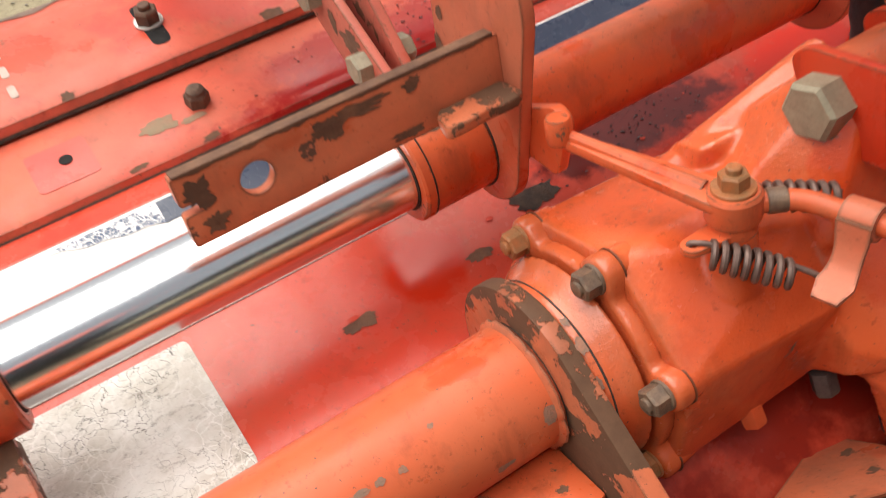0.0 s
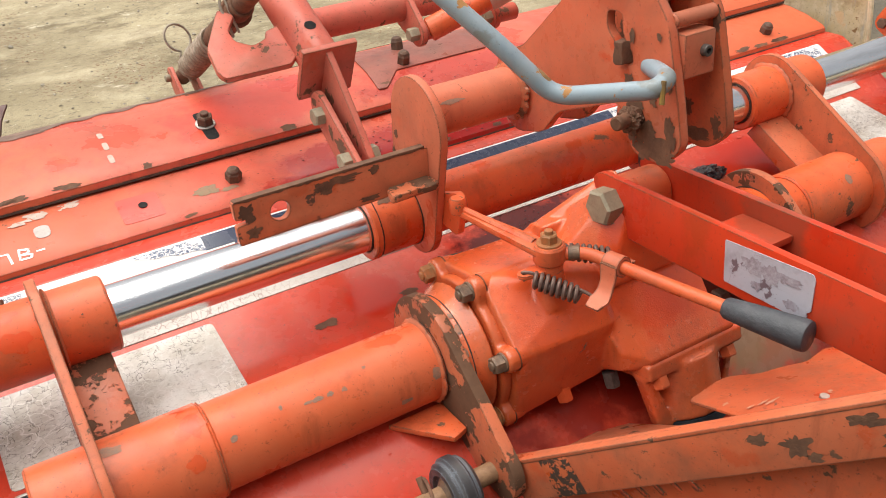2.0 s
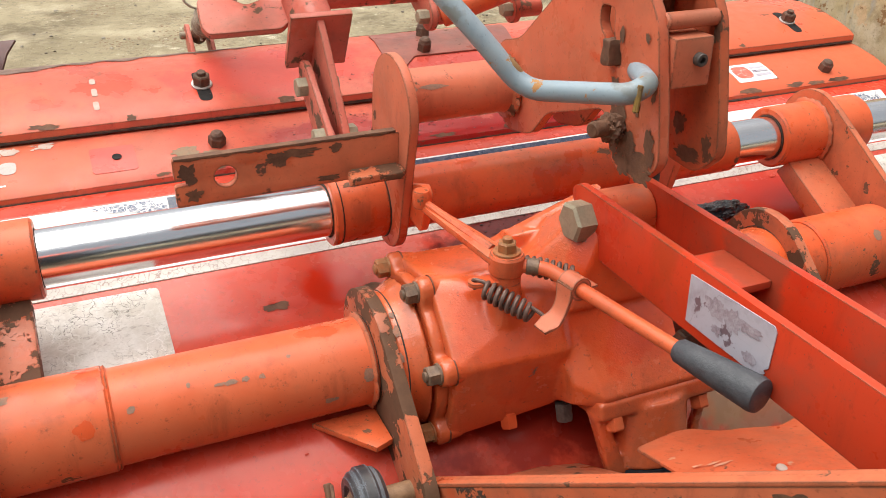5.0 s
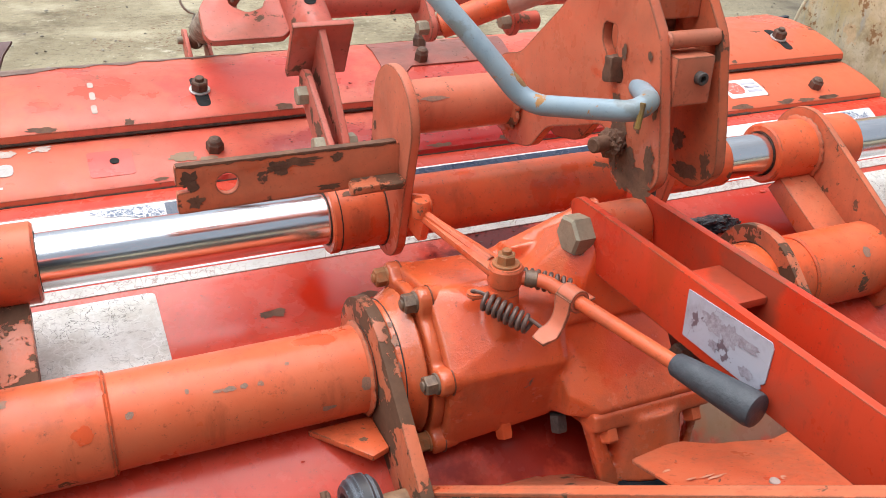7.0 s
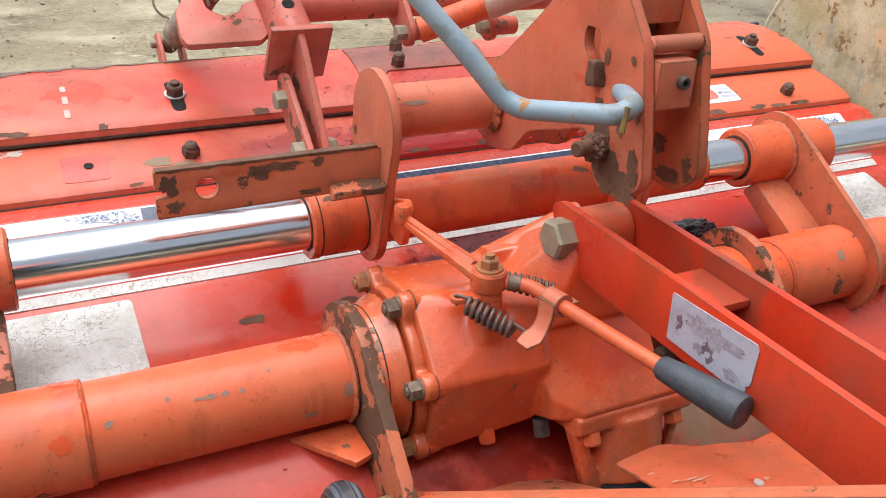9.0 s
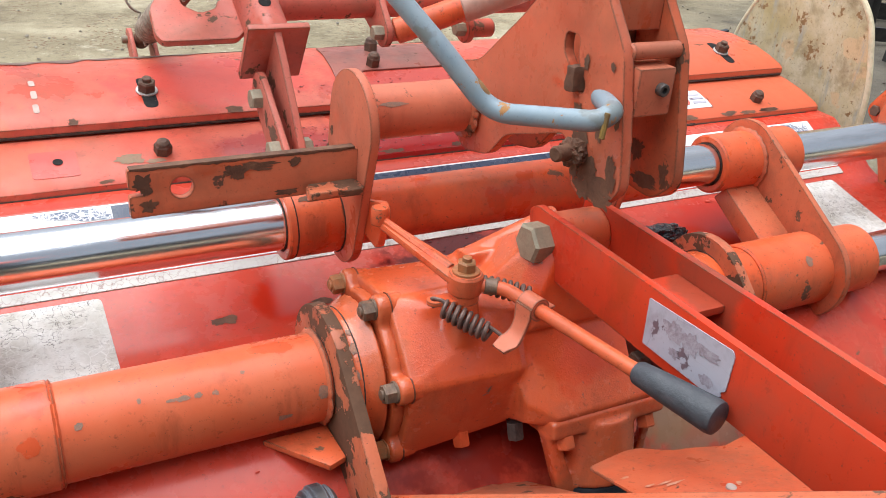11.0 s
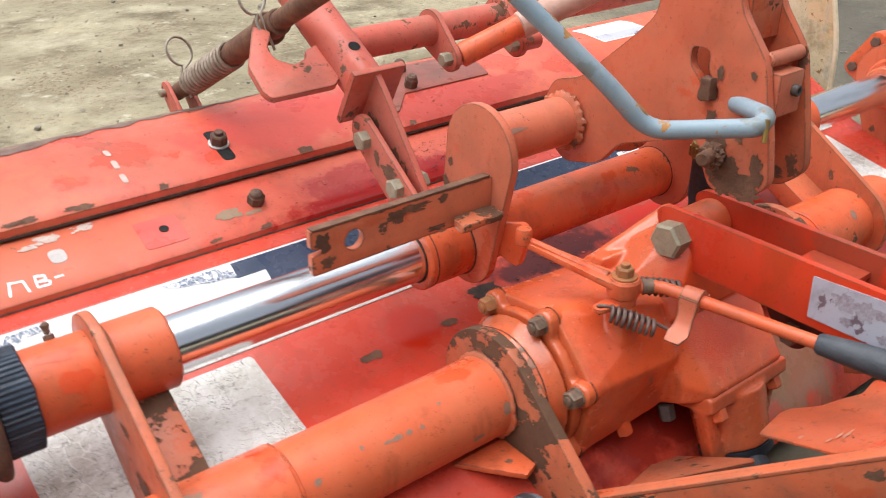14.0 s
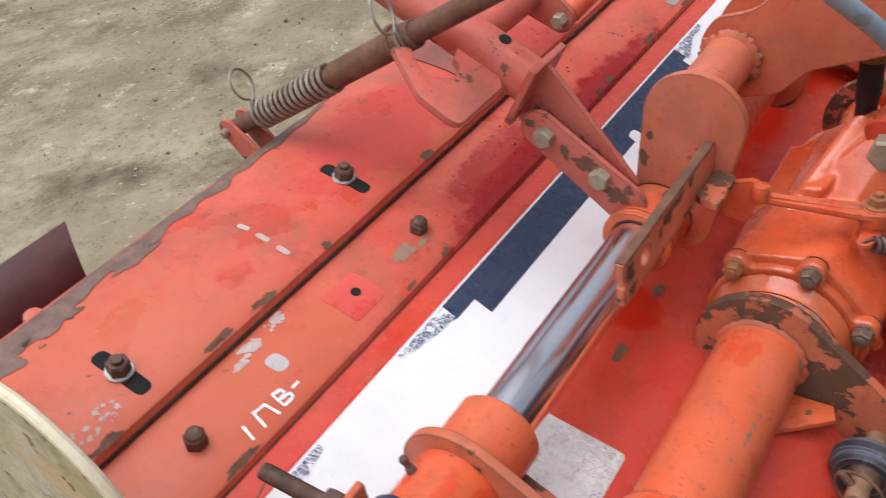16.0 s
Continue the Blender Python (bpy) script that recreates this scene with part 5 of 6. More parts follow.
def weld_ring(x, y, z, r, w, seed, mat, parent):
    """A lumpy weld bead round a tube along x."""
    bm = BM()
    rings = []
    for h, k in ((0, 0.0), (0.25, 0.75), (0.5, 1.0), (0.75, 0.6), (1.0, 0.0)):
        ring = []
        for i in range(72):
            t = 2 * math.pi * i / 72
            n = 0.75 + 0.45 * abs(math.sin(t * 11 + seed)) + 0.5 * noise.noise(Vector((math.cos(t) * 3, math.sin(t) * 3, seed)))
            rr = r - 0.001 + w * k * n
            ring.append(bm.verts.new((x + w * 1.5 * h, y + rr * math.cos(t), z + rr * math.sin(t))))
        rings.append(ring)
    for p, q in zip(rings, rings[1:]):
        for i in range(72):
            bm.faces.new((p[i], p[(i + 1) % 72], q[(i + 1) % 72], q[i]))
    return part("weld_bead", bm, mat, parent)


def rust_patch(x, cy, cz, ry, rz, seed, parent, mat=RUST):
    """A flaked rusty place on a plate's face across x."""
    bm = BM()
    vs = []
    for i in range(44):
        t = 2 * math.pi * i / 44
        k = 1 + 0.5 * noise.noise(Vector((math.cos(t) * 1.7, math.sin(t) * 1.7, seed))) + 0.45 * noise.noise(Vector((math.cos(t) * 5, math.sin(t) * 5, seed + 9)))
        vs.append(bm.verts.new((x, cy + ry * k * math.cos(t), cz + rz * k * math.sin(t))))
    c = bm.verts.new((x, cy, cz))
    for i in range(44):
        bm.faces.new((c, vs[i], vs[(i + 1) % 44]))
    return part("rust_patch", bm, mat, parent)


for cy, cz, ry, rz, sd in ((-0.146, 0.478, 0.026, 0.013, 1.5), (-0.098, 0.545, 0.006, 0.012, 7.2), (-0.165, 0.560, 0.004, 0.012, 3.1), (-0.112, 0.515, 0.012, 0.016, 9.0), (-0.128, 0.492, 0.016, 0.016, 4.2), (-0.166, 0.505, 0.007, 0.016, 6.6), (-0.140, 0.535, 0.005, 0.010, 8.8)):
    rust_patch(0.1083 - sd * 0.00004, cy, cz, ry, rz, sd, lift)
for cy, cz, ry, rz, sd in ((-0.156, 0.470, 0.018, 0.007, 2.7), (-0.124, 0.470, 0.014, 0.010, 5.3), (-0.172, 0.492, 0.006, 0.008, 7.9), (-0.104, 0.600, 0.004, 0.009, 3.9), (-0.146, 0.606, 0.004, 0.004, 6.1), (-0.108, 0.487, 0.007, 0.012, 8.3)):
    rust_patch(0.1078 - sd * 0.00004, cy, cz, ry, rz, sd, lift)
for cy, cz, ry, rz, sd in ((-0.158, 0.612, 0.006, 0.014, 1.9), (-0.140, 0.474, 0.022, 0.008, 4.8), (-0.120, 0.505, 0.009, 0.012, 6.9), (-0.166, 0.495, 0.006, 0.010, 2.4), (-0.106, 0.685, 0.006, 0.020, 5.5)):
    rust_patch(0.1797 - sd * 0.00004, cy, cz, ry, rz, sd, lift)
for cy, cz, ry, rz, sd in ((0.060, 0.245, 0.020, 0.012, 1.1), (0.090, 0.300, 0.010, 0.006, 2.3), (0.020, 0.215, 0.014, 0.010, 6.0), (0.140, 0.360, 0.007, 0.012, 4.4), (-0.03, 0.165, 0.018, 0.010, 5.7)):
    rust_patch(-0.5517, cy, cz, ry, rz, sd, sf)
for cy, cz, ry, rz, sd in ((0.135, 0.345, 0.008, 0.012, 3.7), (0.115, 0.415, 0.006, 0.005, 8.1), (0.177, 0.446, 0.005, 0.006, 4.9), (0.186, 0.414, 0.006, 0.011, 6.3)):
    rust_patch(-0.0565, cy, cz, ry, rz, sd, lift)


for cy, cz, ry, rz, sd in ((0.240, 0.425, 0.016, 0.010, 2.1), (0.196, 0.386, 0.018, 0.012, 3.4), (0.268, 0.437, 0.007, 0.010, 5.8), (0.315, 0.470, 0.008, 0.006, 7.7)):
    rust_patch(-0.1124, cy, cz, ry, rz, sd, lift)


def tube_blot(x, ang, rx, ra, cy, cz, r, seed, parent, mat=CHIP_GREY, name="paint_chip"):
    """A flake on a round tube along x; ang and ra in degrees round it."""
    bm = BM()
    rows_ = []
    for q in (0.0, 0.5, 1.0):
        ring = []
        for i in range(32):
            t = 2 * math.pi * i / 32
            k = q * (1 + 0.5 * noise.noise(Vector((math.cos(t) * 1.3, math.sin(t) * 1.3, seed))) + 0.22 * noise.noise(Vector((math.cos(t) * 3, math.sin(t) * 3, seed + 9))))
            a = radians(ang + ra * k * math.sin(t))
            ring.append((x + rx * k * math.cos(t), cy + (r + 0.0005) * math.cos(a), cz + (r + 0.0005) * math.sin(a)))
        rows_.append([bm.verts.new(p) for p in (ring if q else ring[:1])])
    for i in range(32):
        j = (i + 1) % 32
        bm.faces.new((rows_[0][0], rows_[1][i], rows_[1][j]))
        bm.faces.new((rows_[1][i], rows_[2][i], rows_[2][j], rows_[1][j]))
    return part(name, bm, mat, parent)


for x, a, rx, ra, sd in ((-0.314, 135, 0.006, 2, 4.3), (-0.303, 136, 0.008, 3.2, 1.3), (-0.286, 136, 0.0045, 3, 2.9), (-0.268, 137, 0.004, 3, 3.3), (-0.406, 141, 0.0045, 4, 4.8), (-0.345, 128, 0.0025, 3, 5.2), (-0.235, 120, 0.003, 2, 6.1), (-0.150, 165, 0.007, 8, 9.9), (-0.196, 187, 0.009, 4, 7.7)):
    tube_blot(x, a, rx, ra, FY, FZ, 0.0530, sd, sf, CHIP_GREY)
for x, a, rx, ra, sd in ((-0.452, 152, 0.010, 10, 1.1), (-0.440, 108, 0.012, 14, 2.4), (-0.448, 70, 0.008, 9, 3.8)):
    tube_blot(x, a, rx, ra, FY, FZ, 0.0575, sd, sf, FRESH, "fresh_paint_patch")
for x, a, rx, ra, sd in ((-0.53, 100, 0.016, 7, 6.6), (0.628, 136, 0.008, 7, 5.5)):
    tube_blot(x, a, rx, ra, FY, FZ, 0.0575, sd, sf)
for x, a, rx, ra, sd in ((-0.034, 146, 0.006, 9, 1.9), (-0.006, 147, 0.017, 5, 2.2)):
    tube_blot(x, a, rx, ra, 0.134, 0.480, 0.0335, sd, lift)
for x, a, rx, ra, sd in ((-0.100, 118, 0.013, 6, 3.1), (-0.076, 114, 0.014, 7, 4.7)):
    tube_blot(x, a, rx, ra, RY, RZ, 0.0450, sd, lift, RUST)
for x, a, rx, ra, sd in ((-0.59, 110, 0.02, 9, 3.9), (-0.58, 150, 0.016, 16, 4.1)):
    tube_blot(x, a, rx, ra, RY, RZ, 0.0475, sd, sf, FRESH, "fresh_paint_patch")
for x, z, rx, rz, sd in ((-0.303, 0.436, 0.010, 0.011, 1.4), (-0.298, 0.412, 0.008, 0.006, 2.6), (-0.187, 0.4435, 0.030, 0.0055, 3.5), (-0.205, 0.438, 0.012, 0.008, 4.4), (-0.134, 0.4445, 0.007, 0.005, 6.3), (-0.143, 0.408, 0.012, 0.0038, 7.2)):
    vs = []
    bm = BM()
    for i in range(40):
        t = 2 * math.pi * i / 40
        k = 1 + 0.5 * noise.noise(Vector((math.cos(t) * 1.7, math.sin(t) * 1.7, sd))) + 0.5 * noise.noise(Vector((math.cos(t) * 5, math.sin(t) * 5, sd + 9)))
        vs.append(bm.verts.new((x + rx * k * math.cos(t), 0.0934 - sd * 0.00003, z + rz * k * math.sin(t))))
    c = bm.verts.new((x, 0.0934 - sd * 0.00003, z))
    for i in range(40):
        bm.faces.new((c, vs[i], vs[(i + 1) % 40]))
    part("rust_patch", bm, RUST, lift)


def dirt_ring(x, y, z, r, parent, w=0.0010):
    bm = BM()
    pts = [(x, y + r * math.cos(math.pi * i / 30), z + r * math.sin(math.pi * i / 30)) for i in range(61)]
    sweep(bm, pts, [w * (0.7 + 0.6 * abs(noise.noise(Vector((i * 0.37, r * 90, x * 50))))) for i in range(61)], 6)
    return part("dirt_line", bm, GRIME, parent)


for x, y, z, r, pa in ((-0.0565, RY, RZ, 0.0455, lift), (-0.1185, RY, RZ, 0.0455, lift), (-0.1295, RY, RZ, RR + 0.001, lift), (-0.044, RY, RZ, 0.041, lift), (0.352, RY, RZ, 0.041, lift), (-0.470, RY, RZ, RR + 0.0012, sf), (0.590, RY, RZ, RR + 0.0012, sf), (0.765, RY, RZ, RR + 0.0012, sf), (-0.137, FY, FZ, 0.0538, sf), (-0.4265, FY, FZ, 0.0540, sf), (0.456, FY, FZ, 0.0608, sf), (0.704, FY, FZ, 0.0555, sf), (0.352, 0.134, 0.480, 0.034, lift), (0.109, 0.134, 0.480, 0.034, lift)):
    dirt_ring(x, y, z, r, pa)
weld_ring(0.098, 0.134, 0.480, 0.0335, 0.009, 1.0, ORANGE_WORN, lift)
weld_ring(-0.044, 0.134, 0.480, 0.0335, 0.005, 2.0, ORANGE, lift)
weld_ring(-0.4275, FY, FZ, 0.0530, 0.004, 3.0, ORANGE, sf)
weld_ring(-0.146, FY, FZ, 0.0530, 0.006, 4.0, ORANGE_WORN, sf)
weld_ring(0.540, FY, FZ, 0.0530, 0.004, 5.0, ORANGE, sf)
weld_ring(-0.539, RY, RZ, 0.0475, 0.005, 6.0, ORANGE_WORN, sf)
weld_ring(0.668, RY, RZ, 0.0475, 0.006, 7.0, ORANGE_WORN, sf)


# struts that run forward from the flanges, and the guard under them
def strut_bar(x0, x1, mirror):
    s = 1 if not mirror else -1
    cx = 0.15
    a, b = Vector((x0, -0.178, 0.160)), Vector((x1, -0.5, 0.383))
    b = a + (b - a) * 1.25
    d = (b - a)
    m = along(a, d)
    flat = Vector((d.x, d.y, 0)).normalized()
    nrm = Vector((-flat.y, flat.x, 0))
    bm = BM()
    L = d.length
    up = nrm.cross(d.normalized())
    up = up if up.z > 0 else -up
    mm = Matrix((( *(d.normalized()), 0), (*nrm, 0), (*up, 0), (0, 0, 0, 1))).transposed()
    mm.translation = a
    box(bm, -0.030, L, -0.005, 0.005, -0.055, -0.001, 0.0015, mm)
    box(bm, -0.028, L, -0.006, 0.012, -0.004, 0.0, 0.0012, mm)
    return bm, mm, L


def nrm_in(mm):
    """Whether the bar's own y points towards the middle of the frame."""
    return mm.col[1][0] > 0


for xa, xb, mir in ((-0.115, 0.022, False), (0.425, 0.288, True)):
    bm, mm, L = strut_bar(xa, xb, mir)
    part("strut_bar", bm, ORANGE_WORN, sf, "orange strut bar with chipped edges")
    for u, w, ru, rw, sd in ((0.30, -0.020, 0.010, 0.006, 1.2), (0.335, -0.030, 0.012, 0.009, 2.5), (0.345, -0.046, 0.008, 0.005, 3.1), (0.405, -0.018, 0.018, 0.006, 4.6), (0.43, -0.040, 0.022, 0.009, 5.3), (0.48, -0.025, 0.020, 0.012, 6.8)):
        for face in (-0.0053, 0.0053):
            b2 = BM()
            vs = []
            for i in range(32):
                t = 2 * math.pi * i / 32
                k = 1 + 0.6 * noise.noise(Vector((math.cos(t) * 1.7, math.sin(t) * 1.7, sd))) + 0.5 * noise.noise(Vector((math.cos(t) * 5, math.sin(t) * 5, sd + 9)))
                vs.append(b2.verts.new(mm @ Vector((u + ru * k * math.cos(t), face, w + rw * k * math.sin(t)))))
            c = b2.verts.new(mm @ Vector((u, face, w)))
            for i in range(32):
                b2.faces.new((c, vs[i], vs[(i + 1) % 32]))
            part("rust_patch", b2, RUST, sf)
    if not mir:
        bm = box(BM(), 0.026, 0.068, -0.0058, 0.0058, -0.0545, -0.0045, 0.0005, mm)
        part("bare_patch", bm, FLECKED, sf, "bare rusty patch")
        holes = [[(u - 0.003, -0.060 + s), (u + 0.003, -0.060 + s), (u + 0.011, -0.083), (u + 0.005, -0.083)] for u, s in ((0.090, -0.008), (0.114, -0.003), (0.137, 0.0), (0.160, 0.0), (0.182, -0.004))]
        b2 = slab(BM(), [(-0.020, -0.030), (L, -0.030), (L, -0.135), (-0.022, -0.152)], "y", 0.0, 0.004, holes=holes, bev=0)
        b3 = BM()
        join(b3, b2, mm @ Matrix.Translation((0, 0.020 if nrm_in(mm) else -0.024, 0)))
        part("guard_skirt", b3, ORANGE, sf, "orange guard skirt with slots")


# ---- gearbox ----
gb = thing("gearbox", (0.08, -0.02, 0.10), "orange cast-iron gearbox with bolted covers", "gearbox")


def convex(bm, pts):
    b2 = bmesh.new()
    for p in pts:
        b2.verts.new(p)
    bmesh.ops.convex_hull(b2, input=b2.verts)
    return join(bm, b2)


def ring_pts(x, cy, cz, r, n=24):
    return [(x, cy + r * math.cos(2 * math.pi * i / n), cz + r * math.sin(2 * math.pi * i / n)) for i in range(n)]


GC = (-0.006, 0.213)
bm = BM()
SEC = [(0.040, 0.316), (-0.050, 0.330), (-0.098, 0.314), (-0.134, 0.255), (-0.129, 0.238), (-0.114, 0.168), (-0.095, 0.152), (0.05, 0.150), (0.09, 0.18), (0.085, 0.27)]
convex(bm, [p for k in (55, 108, 163, 217, 270, 325) for p in ring_pts(-0.074, GC[0] + 0.103 * math.cos(radians(k)), GC[1] + 0.103 * math.sin(radians(k)), 0.0130, 10)] + [(0.058, y, z) for y, z in SEC] + [(0.072, y * 0.95, 0.23 + (z - 0.23) * 0.95) for y, z in SEC])
convex(bm, ring_pts(0.118, -0.072, 0.383, 0.027) + ring_pts(0.182, -0.072, 0.383, 0.027) + [(0.052, -0.05, 0.330), (0.052, 0.04, 0.305), (0.255, 0.04, 0.305), (0.255, -0.05, 0.330), (0.070, -0.115, 0.290), (0.238, -0.115, 0.290)])
convex(bm, [(0.045, 0.085, 0.27), (0.26, 0.085, 0.27), (0.05, 0.085, 0.14), (0.26, 0.085, 0.14), (0.058, -0.085, 0.315), (0.245, -0.085, 0.315), (0.088, -0.176, 0.205), (0.060, -0.148, 0.215), (0.052, -0.120, 0.250), (0.232, -0.176, 0.205), (0.090, -0.170, 0.190), (0.062, -0.146, 0.186), (0.232, -0.170, 0.190), (0.055, -0.095, 0.165), (0.25, -0.095, 0.165)])
rod(bm, (-0.124, *GC), (-0.07, *GC), 0.079, 48, 0.006)
convex(bm, ring_pts(-0.112, *GC, 0.078, 40) + ring_pts(-0.090, *GC, 0.092, 40))
rod(bm, (0.24, *GC), (0.458, *GC), 0.060, 48, 0.006)
rod(bm, (0.24, *GC), (0.29, *GC), 0.095, 48, 0.012)
lathe(bm, [(0, 0.0), (0, 0.024), (0.03, 0.0185), (0.05, 0.0170), (0.05, 0)], Matrix.Translation((0.0, -0.085, 0.285)), 32)
convex(bm, ring_pts(0.030, 0.02, 0.312, 0.014, 10) + ring_pts(0.15, -0.03, 0.385, 0.018, 10))
convex(bm, [(0.045, -0.012, 0.345), (0.078, -0.02, 0.352), (0.045, 0.02, 0.340), (0.04, 0.0, 0.31), (0.09, -0.03, 0.33), (0.06, 0.03, 0.32)])
body = part("housing", bm, CAST, gb, "glossy orange cast housing", angle=60)
rm = body.modifiers.new("remesh", "REMESH")
rm.mode, rm.voxel_size, rm.use_smooth_shade = "VOXEL", 0.0028, True
sm = body.modifiers.new("smooth", "SMOOTH")
sm.factor, sm.iterations = 0.5, 5

# left cover with its ring of bosses
bm = BM()
BOSS = [55, 108, 163, 217, 270, 325]


def cover_radius(t):
    """The cover's rim: drawn in between its bolt bosses."""
    best = 0.096
    for k in BOSS:
        d = radians(t - k)
        s = 0.103 * math.sin(d)
        if abs(s) < 0.017 and math.cos(d) > 0:
            best = max(best, 0.103 * math.cos(d) + math.sqrt(0.017 ** 2 - s * s))
    return best


slab(bm, [(GC[0] + cover_radius(t) * math.cos(radians(t)), GC[1] + cover_radius(t) * math.sin(radians(t))) for t in range(0, 360, 3)], "x", -0.087, -0.072, bev=0.002)
for a in BOSS:
    yy, zz = GC[0] + 0.103 * math.cos(radians(a)), GC[1] + 0.103 * math.sin(radians(a))
    rod(bm, (-0.088, yy, zz), (-0.052, GC[0] + (yy - GC[0]) * 0.97, GC[1] + (zz - GC[1]) * 0.97), 0.0165, 24, 0.003)
cover = part("side_cover", bm, CAST, gb, "bolted side cover")
cm = cover.modifiers.new("remesh", "REMESH")
cm.mode, cm.voxel_size, cm.use_smooth_shade = "VOXEL", 0.003, True
cs_ = cover.modifiers.new("smooth", "SMOOTH")
cs_.factor, cs_.iterations = 0.5, 1
for k, a in enumerate(BOSS):
    yy, zz = GC[0] + 0.103 * math.cos(radians(a)), GC[1] + 0.103 * math.sin(radians(a))
    bolt((-0.087, yy, zz), (-1, 0, 0), 0.0205, 0.013, (NUT_ORANGE, BOLT_BROWN, BOLT_BROWN, NUT_ORANGE, NUT_ORANGE, NUT_ORANGE)[k], gb, washer=0.0125, turn=17 * k, stud=0.003)
part("gasket", slab(BM(), [(GC[0] + (cover_radius(t) + 0.0004) * math.cos(radians(t)), GC[1] + (cover_radius(t) + 0.0004) * math.sin(radians(t))) for t in range(0, 360, 3)], "x", -0.0722, -0.0708, bev=0), GASKET, gb)
dirt_ring(-0.1135, *GC, 0.0790, gb)
for x, ang, rx, ra, sd in ((-0.118, 128, 0.0050, 5, 1.3), (-0.117, 112, 0.0030, 3, 4.1), (-0.119, 150, 0.0025, 4, 6.6)):
    tube_blot(x, ang, rx, ra, *GC, 0.0790, sd, gb)
# input housing at the front with its flange and bolts
inp = along((0.163, -0.138, 0.170), (0.0, -0.38, -0.925))
bm = BM()
box(bm, -0.082, 0.082, -0.030, 0.040, -0.012, 0.012, 0.004, Matrix.Translation((0.162, -0.150, 0.183)) @ Matrix.Rotation(radians(-14), 4, "X"))
lathe(bm, [(0.0, 0), (0.0, 0.055), (0.055, 0.050), (0.080, 0.049), (0.080, 0)], inp, 44)
convex(bm, [(0.078, -0.172, 0.178), (0.094, -0.174, 0.178), (0.078, -0.150, 0.178), (0.100, -0.184, 0.092), (0.122, -0.190, 0.092), (0.104, -0.160, 0.090), (0.125, -0.160, 0.090)])
convex(bm, [(0.232, -0.168, 0.178), (0.246, -0.166, 0.178), (0.246, -0.145, 0.178), (0.208, -0.182, 0.094), (0.224, -0.178, 0.094), (0.222, -0.155, 0.092)])
inpart = part("input_housing", bm, CAST, gb, "input shaft housing")
im = inpart.modifiers.new("remesh", "REMESH")
im.mode, im.voxel_size, im.use_smooth_shade = "VOXEL", 0.003, True
is_ = inpart.modifiers.new("smooth", "SMOOTH")
is_.factor, is_.iterations = 0.5, 4
part("seal_ring", lathe(BM(), [(0.0, 0), (0.0, 0.050), (0.012, 0.050), (0.012, 0)], inp @ Matrix.Translation((0, 0, 0.080)), 40), RUBBER, gb)
bolt((0.102, -0.172, 0.176), (0.0, -0.5, -0.85), 0.020, 0.016, CAST, gb)
bolt((0.223, -0.170, 0.172), (0.0, -0.5, -0.85), 0.020, 0.016, CAST, gb)
bolt((0.003, -0.098, 0.168), (0.0, -0.45, -0.9), 0.019, 0.026, CAST, gb)
bolt((0.068, -0.118, 0.168), (0.0, -0.35, -0.93), 0.019, 0.022, BOLT_DARK, gb)
# stub shaft under the front
yoke = [inp @ Vector((0, 0, 0.085)), Vector((0.120, -0.275, 0.066)), Vector((0.062, -0.335, 0.040)), Vector((0.040, -0.375, 0.038)), Vector((-0.02, -0.49, 0.034)), Vector((-0.10, -0.66, 0.030))]
part("input_shaft", sweep(BM(), yoke[:3], [0.026, 0.024, 0.030], 24), RUBBER, gb, "black drive shaft boot")
part("drive_shaft", sweep(BM(), yoke[2:], [0.033, 0.021, 0.019, 0.019], 24), BOLT_RUST, gb, "rusty drive shaft")
part("shaft_yoke", rod(BM(), (0.066, -0.328, 0.043), (0.048, -0.360, 0.038), 0.035, 24, 0.004), BOLT_RUST, gb)
# breather behind the mast
br = thing("breather", (0.222, -0.02, 0.30), "black breather pipe with a grimy brass cap", "breather pipe")
part("pipe", lathe(BM(), [(0, 0), (0, 0.015), (0.09, 0.0145), (0.10, 0.017), (0.155, 0.0165), (0.155, 0)], Matrix.Translation((0.222, -0.020, 0.29)), 28), RUBBER, br)
bm = BM()
lathe(bm, [(0, 0), (0, 0.0185), (0.006, 0.0205), (0.016, 0.0205), (0.021, 0.018), (0.0225, 0)], Matrix.Translation((0.222, -0.020, 0.445)), 30)
for k in range(8):
    rod(bm, (0.222 + 0.0195 * math.cos(k * 0.785), -0.02 + 0.0195 * math.sin(k * 0.785), 0.447), (0.222 + 0.0195 * math.cos(k * 0.785), -0.02 + 0.0195 * math.sin(k * 0.785), 0.462), 0.0032, 8, 0.001)
part("cap", bm, YELLOW_CAP, br)
part("grease_smear", blot(BM(), 0.020, 0.190, 0.028, 0.014, 7.7, 0.0011), GRIME, hood)
# lump of old grease behind the gearbox
bm = BM()
bmesh.ops.create_icosphere(bm, subdivisions=4, radius=1.0)
for v in bm.verts:
    n3 = noise.noise(v.co * 3.0) * 0.25 + noise.noise(v.co * 8.0) * 0.2
    v.co = v.co * (1 + n3)
    v.co = Vector((0.525 + v.co.x * 0.050, 0.170 + v.co.y * 0.024, 0.214 + v.co.z * 0.014))
solid("grease_lump", bm, WET, "lump of black old grease on the hood", "grease")


